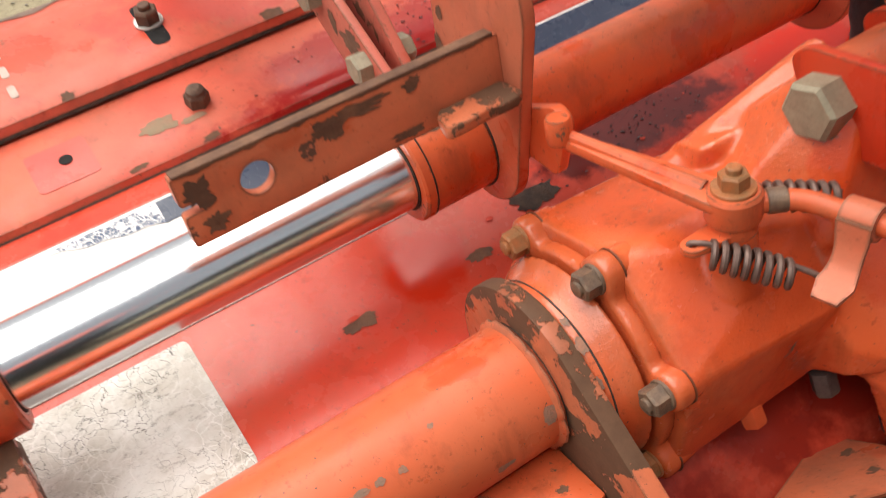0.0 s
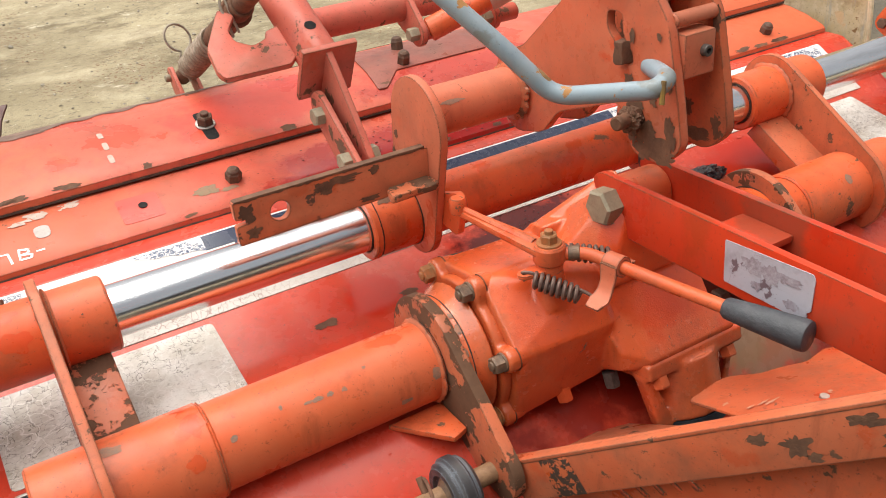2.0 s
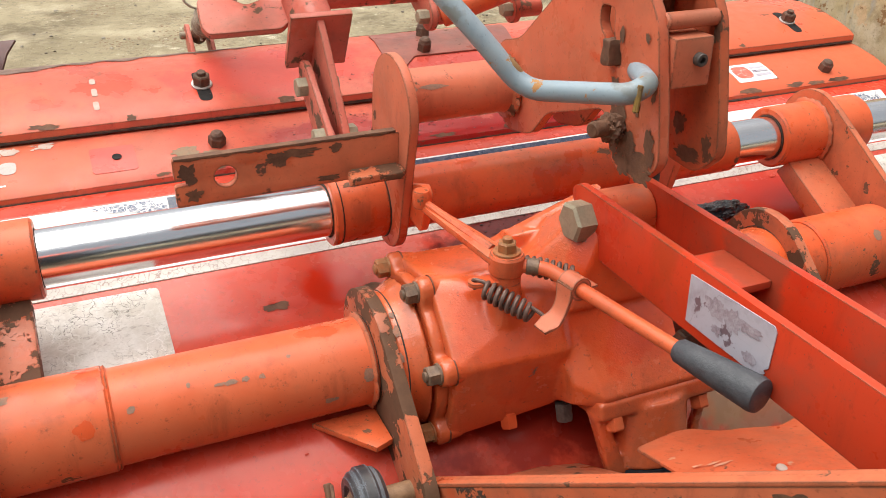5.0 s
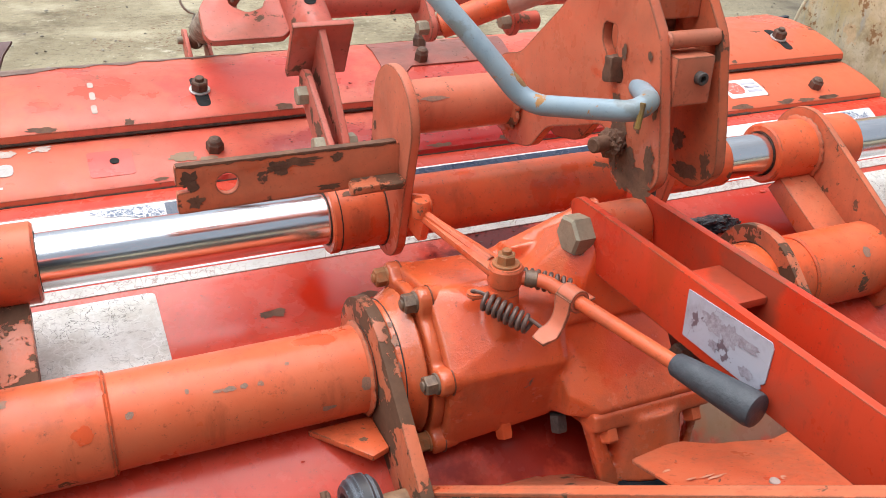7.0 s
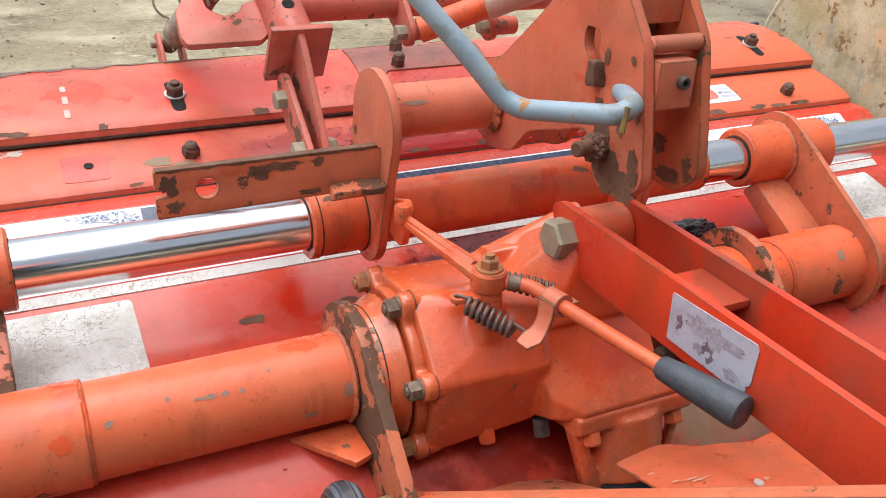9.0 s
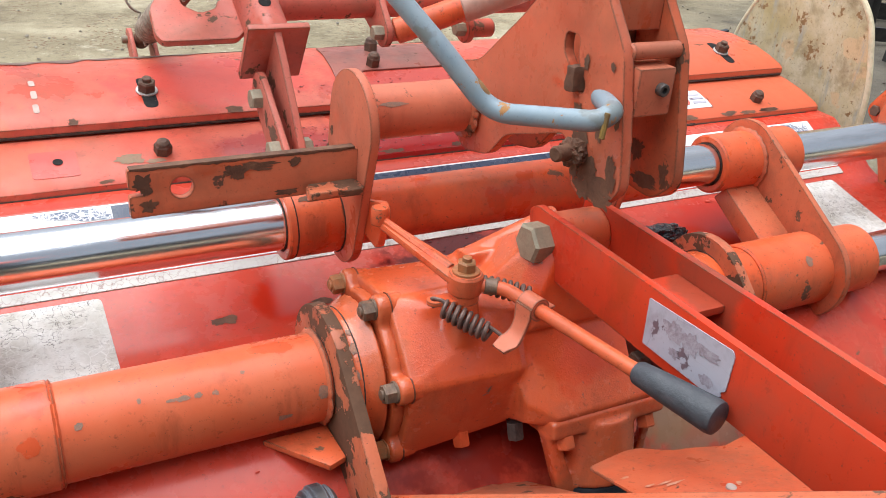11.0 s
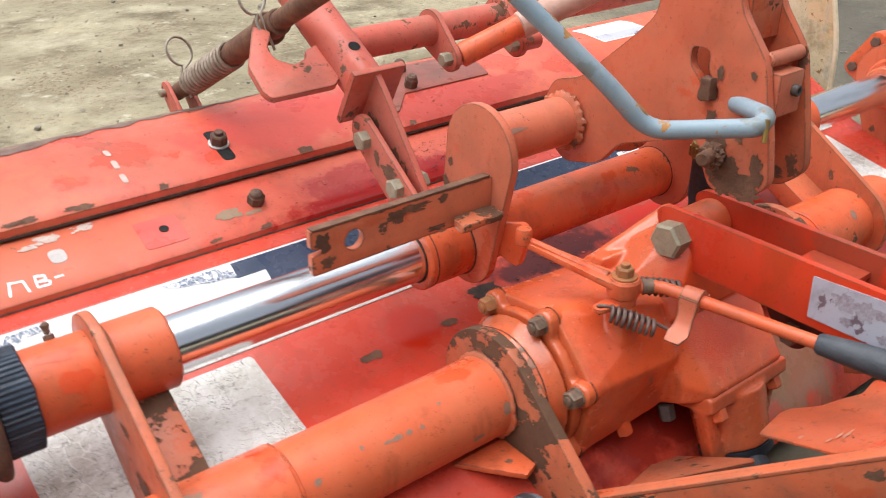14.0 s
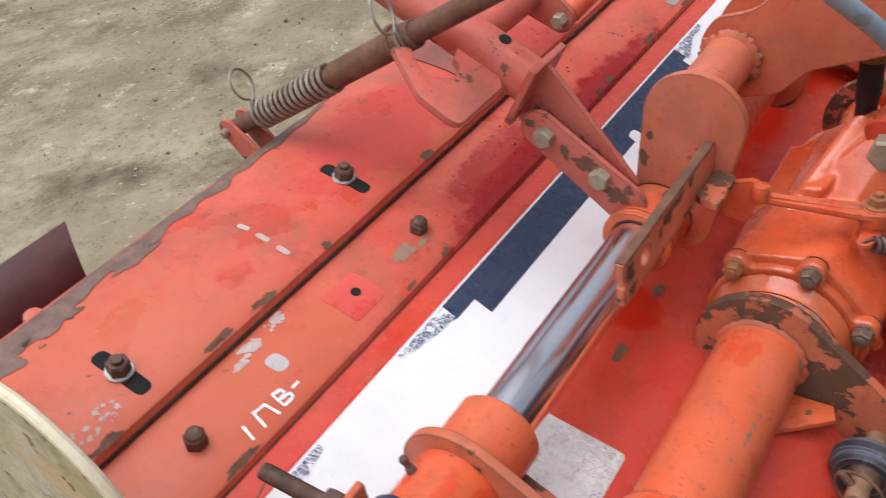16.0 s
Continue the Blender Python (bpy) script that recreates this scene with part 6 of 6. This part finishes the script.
# ---- gear lever on top of the gearbox ----
lev = thing("gear_lever", (0.0, -0.085, 0.33), "orange gear lever with a grey plastic grip and return springs", "lever")
bm = BM()
lathe(bm, [(0, 0), (0, 0.0170), (0.010, 0.0170), (0.011, 0.0190), (0.013, 0.0200), (0.031, 0.0200), (0.034, 0.0180), (0.034, 0)], Matrix.Translation((0.0, -0.085, 0.333)), 36)
part("pivot_boss", bm, ORANGE, lev)
bolt((0.0, -0.085, 0.367), (0, 0, 1), 0.019, 0.011, NUT_ORANGE, lev, name="nut", washer=0.0155, stud=0.005)
b2 = bmesh.new()
slab(b2, hull((-0.004, -0.082, 0.0165), (-0.047, 0.034, 0.0065)), "z", 0.354, 0.363, bev=0.003)
for v in b2.verts:
    v.co.z += max(0, (v.co.y + 0.07)) * 0.20
part("fork_arm", b2, ORANGE, lev)
part("fork_rib", sweep(BM(), [(-0.010, -0.068, 0.364), (-0.028, -0.02, 0.3735), (-0.046, 0.03, 0.384)], [0.0065, 0.0055, 0.0045], 10), ORANGE, lev)
part("tip", lathe(BM(), [(0, 0), (0, 0.0095), (0.003, 0.0105), (0.018, 0.0105), (0.021, 0.009), (0.021, 0)], Matrix.Translation((-0.050, 0.038, 0.378)), 24), ORANGE, lev)
P0, PE, P1, P2 = Vector((0.008, -0.090, 0.352)), Vector((0.037, -0.108, 0.352)), Vector((0.070, -0.297, 0.3545)), Vector((0.0905, -0.387, 0.356))
part("rod", sweep(BM(), bend_path([P0, PE, P1, P1.lerp(P2, 0.2)], 0.02, 6), 0.0078, 18), ORANGE, lev)
gd = (P2 - P1)
L = gd.length
part("grip", lathe(BM(), [(0, 0.006), (0, 0.0098), (0.003, 0.0118), (0.03, 0.0140), (L - 0.006, 0.0172), (L - 0.001, 0.0162), (L, 0.0145), (L, 0)], along(P1, gd), 36), GRIP, lev, "grey plastic grip")
RD = (P1 - PE).normalized()
bm = BM()
lathe(bm, [(0, 0.0082), (0, 0.0130), (0.024, 0.0130), (0.024, 0.0082), (0, 0.0082)], along(PE + RD * 0.034, RD), 24)
strap = Matrix.Translation(PE + RD * 0.046) @ Matrix.Rotation(math.atan2(RD.y, RD.x) + math.pi / 2, 4, "Z")
curve = bend_path([(-0.0125, 0, 0.004), (-0.0128, 0, -0.016), (-0.021, 0, -0.033), (-0.043, 0, -0.041)], 0.016, 6)
b2 = bmesh.new()
rows_ = []
for k, p in enumerate(curve):
    f = k / (len(curve) - 1)
    d = (curve[min(k + 1, len(curve) - 1)] - curve[max(k - 1, 0)]).normalized()
    n_ = Vector((-d.z, 0, d.x)) * 0.0016
    w_ = 0.0120 - 0.0025 * math.sin(f * math.pi) + 0.0015 * f - (0.0045 if k == len(curve) - 1 else 0.0)
    rows_.append([b2.verts.new(p + n_ * a_ + Vector((0, w_ * c_, 0))) for a_, c_ in ((1, -1), (1, 1), (-1, 1), (-1, -1))])
for ra, rb in zip(rows_, rows_[1:]):
    for k in range(4):
        b2.faces.new((ra[k], ra[(k + 1) % 4], rb[(k + 1) % 4], rb[k]))
b2.faces.new(rows_[0][::-1])
b2.faces.new(rows_[-1])
join(bm, b2, strap)
box(bm, 0.008, 0.026, -0.009, 0.009, -0.006, -0.003, 0.001, strap)
part("spring_bracket", bm, DUSTY, lev)
part("rod_collar", rod(BM(), (0.019, -0.0962, 0.352), (0.031, -0.1040, 0.352), 0.0094, 20, 0.001), BOLT_BROWN, lev, "dark bare collar")
b2 = slab(BM(), hull((-0.036, -0.083, 0.0085), (-0.006, -0.085, 0.012)), "z", 0.333, 0.338, holes=[circle(-0.036, -0.083, 0.0035, 12)], bev=0.001)
part("hook_tab", b2, ORANGE, lev)
SPRING = plain("brown_spring_steel", (0.115, 0.070, 0.058), (0.21, 0.140, 0.115), rough=0.5, metal=0.4, scale=60)
s0, s1 = Vector((-0.036, -0.083, 0.334)), Vector((0.018, -0.147, 0.310))
sd = (s1 - s0).normalized()
bm = coil(BM(), s0 + sd * 0.011, s1 - sd * 0.018, 0.0100, 0.0026, 8, swell=0.16)
sweep(bm, bend_path([s0 + Vector((0, 0, -0.006)), s0 + Vector((-0.003, 0.003, 0.006)), s0 + sd * 0.008 + Vector((0, 0, 0.008)), s0 + sd * 0.013 + Vector((0, 0, 0.008))], 0.005, 4), 0.0022, 8)
sweep(bm, bend_path([s1 - sd * 0.019 + Vector((0, 0, 0.008)), s1 - sd * 0.008 + Vector((0, 0, 0.007)), s1 + sd * 0.003 + Vector((0, 0, 0.003)), s1 + sd * 0.001 + Vector((0, 0, -0.008))], 0.005, 4), 0.0022, 8)
part("return_spring", bm, SPRING, lev, "brown coil spring")
s0, s1 = Vector((0.026, -0.080, 0.345)), Vector((0.070, -0.118, 0.340))
part("return_spring", coil(BM(), s0, s1, 0.0095, 0.0026, 8, swell=0.16), SPRING, lev, "brown coil spring")


# ---- mast: two bars bolted to the gearbox ----
mast = thing("mast", (0.15, -0.07, 0.35), "pair of bright red mast bars bolted to the gearbox", "mast")
for x0 in (0.106, 0.183):
    ol = rounded([(-0.038, 0.408), (-0.052, 0.419), (-0.95, 0.423), (-0.95, 0.349), (-0.10, 0.345), (-0.048, 0.382)], 0.010, 4)
    part("mast_bar", slab(BM(), ol, "x", x0, x0 + 0.010, bev=0.0012), MAST_RED, mast)
part("spacer_tube", rod(BM(), (0.116, -0.072, 0.383), (0.183, -0.072, 0.383), 0.0300, 40), ORANGE, mast)
bolt((0.106, -0.074, 0.383), (-1, 0, 0), 0.0415, 0.024, BOLT, mast, "large weathered hexagon bolt", turn=10)
bolt((0.193, -0.074, 0.383), (1, 0, 0), 0.041, 0.022, BOLT, mast, name="nut", turn=20)
part("cross_plate", box(BM(), 0.1165, 0.1825, -0.286, -0.214, 0.389, 0.398, 0.002), MAST_RED, mast)
part("mast_end_block", box(BM(), 0.1165, 0.1825, -0.95, -0.90, 0.35, 0.42, 0.003), MAST_RED, mast)
stk = slab(BM(), rounded([(-0.260, 0.4085), (-0.372, 0.4150), (-0.3755, 0.410), (-0.3745, 0.373), (-0.3690, 0.369), (-0.3715, 0.3655), (-0.3660, 0.362), (-0.3640, 0.3585), (-0.262, 0.358)], 0.0015, 2), "x", 0.1046, 0.1057, bev=0)
part("sticker", stk, STICKER, mast, "worn grey sticker")
for y, z, ry, rz, sd in ((-0.300, 0.394, 0.013, 0.009, 2.2), (-0.322, 0.392, 0.012, 0.011, 5.1), (-0.342, 0.396, 0.016, 0.006, 7.4), (-0.306, 0.372, 0.006, 0.005, 9.3), (-0.352, 0.370, 0.009, 0.006, 4.0)):
    vs = []
    bm = BM()
    for i in range(36):
        t = 2 * math.pi * i / 36
        k = 1 + 0.5 * noise.noise(Vector((math.cos(t) * 1.7, math.sin(t) * 1.7, sd))) + 0.4 * noise.noise(Vector((math.cos(t) * 5, math.sin(t) * 5, sd + 9)))
        vs.append(bm.verts.new((0.1043 - sd * 0.00003, y + ry * k * math.cos(t), z + rz * k * math.sin(t))))
    c = bm.verts.new((0.1043 - sd * 0.00003, y, z))
    for i in range(36):
        bm.faces.new((c, vs[i], vs[(i + 1) % 36]))
    part("sticker_stain", bm, STICKER_STAIN, mast)
part("under_lug", slab(BM(), hull((-0.228, 0.306, 0.024), (-0.200, 0.350, 0.026), (-0.262, 0.352, 0.022)), "x", 0.145, 0.157), MAROON, mast)
bolt((0.145, -0.229, 0.304), (-1, 0, 0), 0.024, 0.014, BOLT_RUST, mast)

# guard tray between the struts
tray = thing("guard_tray", (0.15, -0.36, 0.23), "orange sheet guard with a torn wavy edge", "guard")
TR = [(0.079, -0.247), (0.135, -0.238), (0.154, -0.240), (0.172, -0.271), (0.208, -0.282), (0.229, -0.291), (0.268, -0.284), (0.330, -0.348), (0.32, -0.42), (0.205, -0.52), (0.16, -0.52), (0.118, -0.408), (0.082, -0.362), (0.070, -0.338)]
bm = slab(BM(), rounded(TR, 0.006, 3), "z", 0.0, 0.0035, bev=0.0006)
bmesh.ops.subdivide_edges(bm, edges=list(bm.edges), cuts=2, use_grid_fill=True)
for v in bm.verts:
    v.co.z += 0.194 - (v.co.y + 0.25) * 0.367 + 0.004 * noise.noise(Vector((v.co.x * 14, v.co.y * 14, 0)))
part("sheet", bm, ORANGE, tray)
SCUFF = plain("pale_scuff", (0.66, 0.36, 0.25), (0.60, 0.22, 0.12), rough=0.6, scale=160, lo=0.3, hi=0.6)
for x, y, rx, ry, sd in ((0.140, -0.289, 0.0075, 0.0028, 1.2), (0.088, -0.293, 0.0055, 0.0022, 3.4), (0.118, -0.332, 0.0125, 0.0020, 5.1), (0.112, -0.326, 0.0080, 0.0014, 2.3), (0.095, -0.323, 0.0060, 0.0018, 7.7), (0.168, -0.362, 0.0040, 0.0090, 8.8), (0.186, -0.340, 0.0030, 0.0060, 6.2)):
    part("scuff_mark", blot(BM(), x, y, rx, ry, sd, 0.0042 + 0.004 * noise.noise(Vector((x * 14, y * 14, 0))), lambda v: 0.194 - (v + 0.25) * 0.367), SCUFF, tray)
part("mud_spot", slab(BM(), circle(0.154, -0.371, 0.0055, 10), "z", 0.2395, 0.2445, bev=0.001), WHITE_PAINT, tray)

# tractor's lower link, pinned to the flange tip
link = thing("lower_link", (-0.21, -0.152, 0.08), "black tractor lower link arm pinned to the frame", "link arm")
bm = BM()
rod(bm, (-0.207, -0.145, 0.127), (-0.171, -0.145, 0.127), 0.038, 36, 0.005, inner=0.02)
rod(bm, (-0.200, -0.145, 0.127), (-0.178, -0.145, 0.127), 0.0415, 36, 0.005, inner=0.03)
pth = [(-0.192, -0.172, 0.115), (-0.200, -0.205, 0.092), (-0.215, -0.268, 0.078), (-0.240, -0.33, 0.082), (-0.28, -0.45, 0.095), (-0.33, -0.80, 0.15)]
pth = bend_path(pth, 0.022, 6)
rings = []
for k, p in enumerate(pth):
    d = (pth[min(k + 1, len(pth) - 1)] - pth[max(k - 1, 0)]).normalized()
    up = Vector((1, 0, 0)).cross(d).normalized()
    rings.append([bm.verts.new(p + Vector((sx, 0, 0)) + up * su) for sx, su in ((-0.009, -0.030), (0.009, -0.030), (0.013, -0.026), (0.013, 0.026), (0.009, 0.030), (-0.009, 0.030), (-0.013, 0.026), (-0.013, -0.026))])
for ra, rb in zip(rings, rings[1:]):
    for k in range(8):
        bm.faces.new((ra[k], ra[(k + 1) % 8], rb[(k + 1) % 8], rb[k]))
bm.faces.new(rings[0][::-1])
bm.faces.new(rings[-1])
part("arm", bm, BLACK_LINK, link)
part("ball", lathe(BM(), [(-0.02, 0), (-0.02, 0.012), (-0.012, 0.021), (0.012, 0.021), (0.02, 0.012), (0.02, 0)], along((-0.189, -0.145, 0.127), (1, 0, 0)), 28), BOLT_BROWN, link)
part("pin", rod(BM(), (-0.243, -0.145, 0.127), (-0.118, -0.145, 0.127), 0.0125, 24), PIN_RUST, link)
part("linch_ring", sweep(BM(), [(-0.226 + 0.006 * math.cos(radians(a)), -0.145 + 0.028 * math.cos(radians(a)), 0.127 + 0.028 * math.sin(radians(a))) for a in range(0, 361, 15)], 0.0022, 8), RUST, link)
part("linch_pin", rod(BM(), (-0.226, -0.123, 0.150), (-0.226, -0.171, 0.102), 0.0045, 12, 0.001), RUST, link)


# ---- beyond the tiller ----
def shield(x, label, dy=0.0, dz=0.0):
    s = thing("end_shield", (x, 0.5 + dy, 0.0), label, "shield", "end shields")
    out = rounded([(0.30, 0.008), (0.70, 0.008), (0.70, 0.38), (0.635, 0.50), (0.56, 0.556), (0.42, 0.560), (0.345, 0.50), (0.305, 0.36)], 0.05, 6)
    out = [(u + dy, v + dz) for u, v in out]
    bm = slab(BM(), out, "x", x - 0.004, x + 0.004, bev=0.002)
    bmesh.ops.subdivide_edges(bm, edges=list(bm.edges), cuts=1)
    part("panel", bm, CREAM, s)
    part("rim", sweep(BM(), [(x, u, v) for u, v in out[14:] + out[:2]], 0.0062, 10), RIM, s, "pale rolled rim")


shield(1.198, "dirty cream steel end shield with rust stains", 0.045)
shield(-0.7765, "dirty cream steel end shield with a pale rim", 0.0, -0.004)

# a spare tine rotor lying in the yard
tin = thing("tine_rotor", (3.4, 1.7, 0.0), "dark curved tine blades of a machine on the yard", "tine blades")


def tine(path, wide):
    """A curved flat blade, wider at its cutting end."""
    pts = bend_path([Vector(p) for p in path], 0.12, 6)
    bm = BM()
    rings = []
    for k, p in enumerate(pts):
        f = k / (len(pts) - 1)
        d = (pts[min(k + 1, len(pts) - 1)] - pts[max(k - 1, 0)]).normalized()
        side = d.cross(Vector((0, 0, 1))).normalized()
        up = side.cross(d).normalized()
        w = wide * (1.0 - 0.45 * f)
        rings.append([bm.verts.new(p + side * a * 0.010 + up * c * w) for a, c in ((-1, -0.5), (1, -0.5), (1, 0.5), (-1, 0.5))])
    for a, c in zip(rings, rings[1:]):
        for k in range(4):
            bm.faces.new((a[k], a[(k + 1) % 4], c[(k + 1) % 4], c[k]))
    bm.faces.new(rings[0][::-1])
    bm.faces.new(rings[-1])
    return bm


for path, w in (([(2.885, 1.520, 0.050), (3.00, 1.500, 0.040), (3.22, 1.62, 0.075), (3.42, 1.86, 0.20)], 0.085), ([(3.12, 1.80, 0.045), (3.32, 1.74, 0.035), (3.55, 1.88, 0.090), (3.70, 2.10, 0.22)], 0.060),
                ([(3.62, 2.22, 0.045), (3.80, 2.10, 0.040), (4.02, 2.20, 0.10), (4.15, 2.42, 0.24)], 0.080), ([(4.02, 1.80, 0.045), (4.20, 1.70, 0.040), (4.40, 1.85, 0.12)], 0.07)):
    part("tine", tine(path, w), DARK_STEEL, tin)
part("hub", rod(BM(), (3.25, 1.95, 0.22), (4.6, 2.75, 0.22), 0.05, 24), DARK_STEEL, tin)
for x, y in ((3.42, 2.05), (4.42, 2.64)):
    part("stand", box(BM(), x - 0.03, x + 0.03, y - 0.03, y + 0.03, 0.003, 0.20, 0.004), DARK_STEEL, tin)
# small guard corner at the rear of the hood
bm = sheet(BM(), [(0.775, 0.24), (0.782, 0.30), (0.790, 0.345), (0.802, 0.378), (0.822, 0.402), (0.850, 0.418)], -0.76, -0.515, 0.004, (0.0, 0.6))
flap = thing("rear_flap", (-0.64, 0.80, 0.24), "dark maroon curved rear flap hanging behind the hood", "flap")
part("panel", bm, MAROON, flap)
part("hinge_knob", lathe(BM(), [(0, 0), (0, 0.012), (0.006, 0.015), (0.016, 0.013), (0.020, 0)], along((-0.60, 0.770, 0.366), (0, -0.3, 1)), 20), FRAME_RED, flap)


# torn rubber strip that shows behind the hood
strip = thing("rubber_strip", (1.10, 0.80, 0.0), "torn black rubber strip hanging behind the hood", "rubber strip")
bm = BM()
rows_ = []
for i in range(25):
    x = 0.90 + 0.33 * i / 24
    top = 0.372 + 0.006 * noise.noise(Vector((x * 18, 2, 0))) + 0.004 * noise.noise(Vector((x * 60, 7, 0)))
    rows_.append([bm.verts.new(p) for p in ((x, 0.792, 0.004), (x, 0.796, top), (x, 0.806, top + 0.001), (x, 0.802, 0.004))])
for p, q in zip(rows_, rows_[1:]):
    for k in range(4):
        bm.faces.new((p[k], q[k], q[(k + 1) % 4], p[(k + 1) % 4]))
bm.faces.new(rows_[0][::-1])
bm.faces.new(rows_[-1])
part("sheet", bm, RUBBER, strip)

# rear of the tractor that carries the tiller; mostly unseen, a light blocker
hitch = thing("tractor_rear", (0.15, -1.2, 0.0), "rear of a tractor, mostly unseen, with black drawbar frame and tyres", "tractor")
HO = rounded([(-0.425, 0.005), (-0.415, 0.10), (-0.43, 0.19), (-0.47, 0.215), (-0.95, 0.215), (-0.95, 0.005)], 0.02, 4)
for x0 in (-0.105, 0.375):
    part("cheek_plate", slab(BM(), HO, "x", x0, x0 + 0.03, bev=0.004), DARK_STEEL, hitch)
part("cross_member", slab(BM(), rounded([(-0.44, 0.03), (-0.435, 0.18), (-0.52, 0.195), (-0.52, 0.02)], 0.015, 3), "x", -0.075, 0.375, bev=0.003), DARK_STEEL, hitch)
part("drawbar_tongue", box(BM(), 0.115, 0.195, -0.95, -0.52, 0.08, 0.11, 0.004), DARK_STEEL, hitch)
# Unseen housing, axle, tyres and mudguards, added to block light from the front.
part("axle_housing", slab(BM(), rounded([(-1.30, 0.36), (-1.30, 0.70), (-1.40, 0.80), (-2.2, 0.80), (-2.2, 0.38), (-1.6, 0.34)], 0.06, 4), "x", -0.14, 0.45, bev=0.02), DARK_STEEL, hitch)
part("axle", rod(BM(), (-0.72, -1.72, 0.62), (1.03, -1.72, 0.62), 0.09, 32), DARK_STEEL, hitch)
for s in (-1, 1):
    cx = 0.155 + s * 0.72
    R, half = 0.62, 0.16
    m = along((cx, -1.72, R), (1, 0, 0))
    prof = [(-half * 0.8, R * 0.55), (-half, R * 0.62), (-half, R * 0.86), (-half * 0.7, R * 0.92), (0, R * 0.94), (half * 0.7, R * 0.92), (half, R * 0.86), (half, R * 0.62), (half * 0.8, R * 0.55), (-half * 0.8, R * 0.55)]
    ty = part("tyre", lathe(BM(), prof, m, 56), RUBBER, hitch)
    for k in range(36):
        e = 1 if k % 2 else -1
        lug = box(BM(), -R * 0.06, R * 0.06, -half * 0.6, half * 0.6, -R * 0.04, R * 0.06, 0)
        bmesh.ops.transform(lug, matrix=m @ Matrix.Rotation(2 * math.pi * k / 36, 4, "Z") @ Matrix.Translation((R * 0.94, 0, e * half * 0.45)) @ Matrix.Rotation(radians(90), 4, "Y") @ Matrix.Rotation(radians(90 + 32 * e), 4, "Z"), verts=lug.verts)
        part("lug", lug, RUBBER, ty)
    part("rim", lathe(BM(), [(-half * 0.5, 0), (-half * 0.5, R * 0.5), (-half * 0.85, R * 0.56), (half * 0.85, R * 0.56), (half * 0.5, R * 0.5), (half * 0.5, 0)], m, 40), DARK_STEEL, hitch)
    fp = [(-1.72 + (R + 0.09) * math.cos(radians(t)), R + (R + 0.09) * math.sin(radians(t))) for t in range(150, 19, -8)]
    part("mudguard", sheet(BM(), fp, cx - 0.17, cx + 0.17, 0.006), MAST_RED, hitch)


# a dry leaf caught in the seam beside the u-bolt
bm = BM()
rows = []
for i in range(9):
    s = i / 8
    w = 0.013 * math.sin(math.pi * min(1, s * 0.92 + 0.06)) * (1.1 - 0.5 * s)
    rows.append([bm.verts.new((-0.705 + 0.046 * s, 0.352 + w * t - 0.004 * s, 0.318 + 0.008 * math.sin(s * 3) + 0.006 * abs(t) + 0.0015 * math.sin(i * 2.1 + t * 3))) for t in (-1, -0.5, 0, 0.5, 1)])
for p, q in zip(rows, rows[1:]):
    for k in range(4):
        bm.faces.new((p[k], p[k + 1], q[k + 1], q[k]))
r = bmesh.ops.extrude_face_region(bm, geom=list(bm.faces))
for g in r["geom"]:
    if isinstance(g, bmesh.types.BMVert):
        g.co.z += 0.0006
leaf = thing("dry_leaf", (-0.68, 0.352, 0.315), "curled brown dry leaf caught in the seam", "leaf")
part("blade", bm, plain("dry_leaf_brown", (0.16, 0.105, 0.06), (0.26, 0.19, 0.12), rough=0.8, scale=80), leaf)
part("stalk", sweep(BM(), [(-0.662, 0.348, 0.320), (-0.645, 0.350, 0.324), (-0.62, 0.357, 0.326)], [0.0012, 0.001, 0.0007], 6), RUST, leaf)
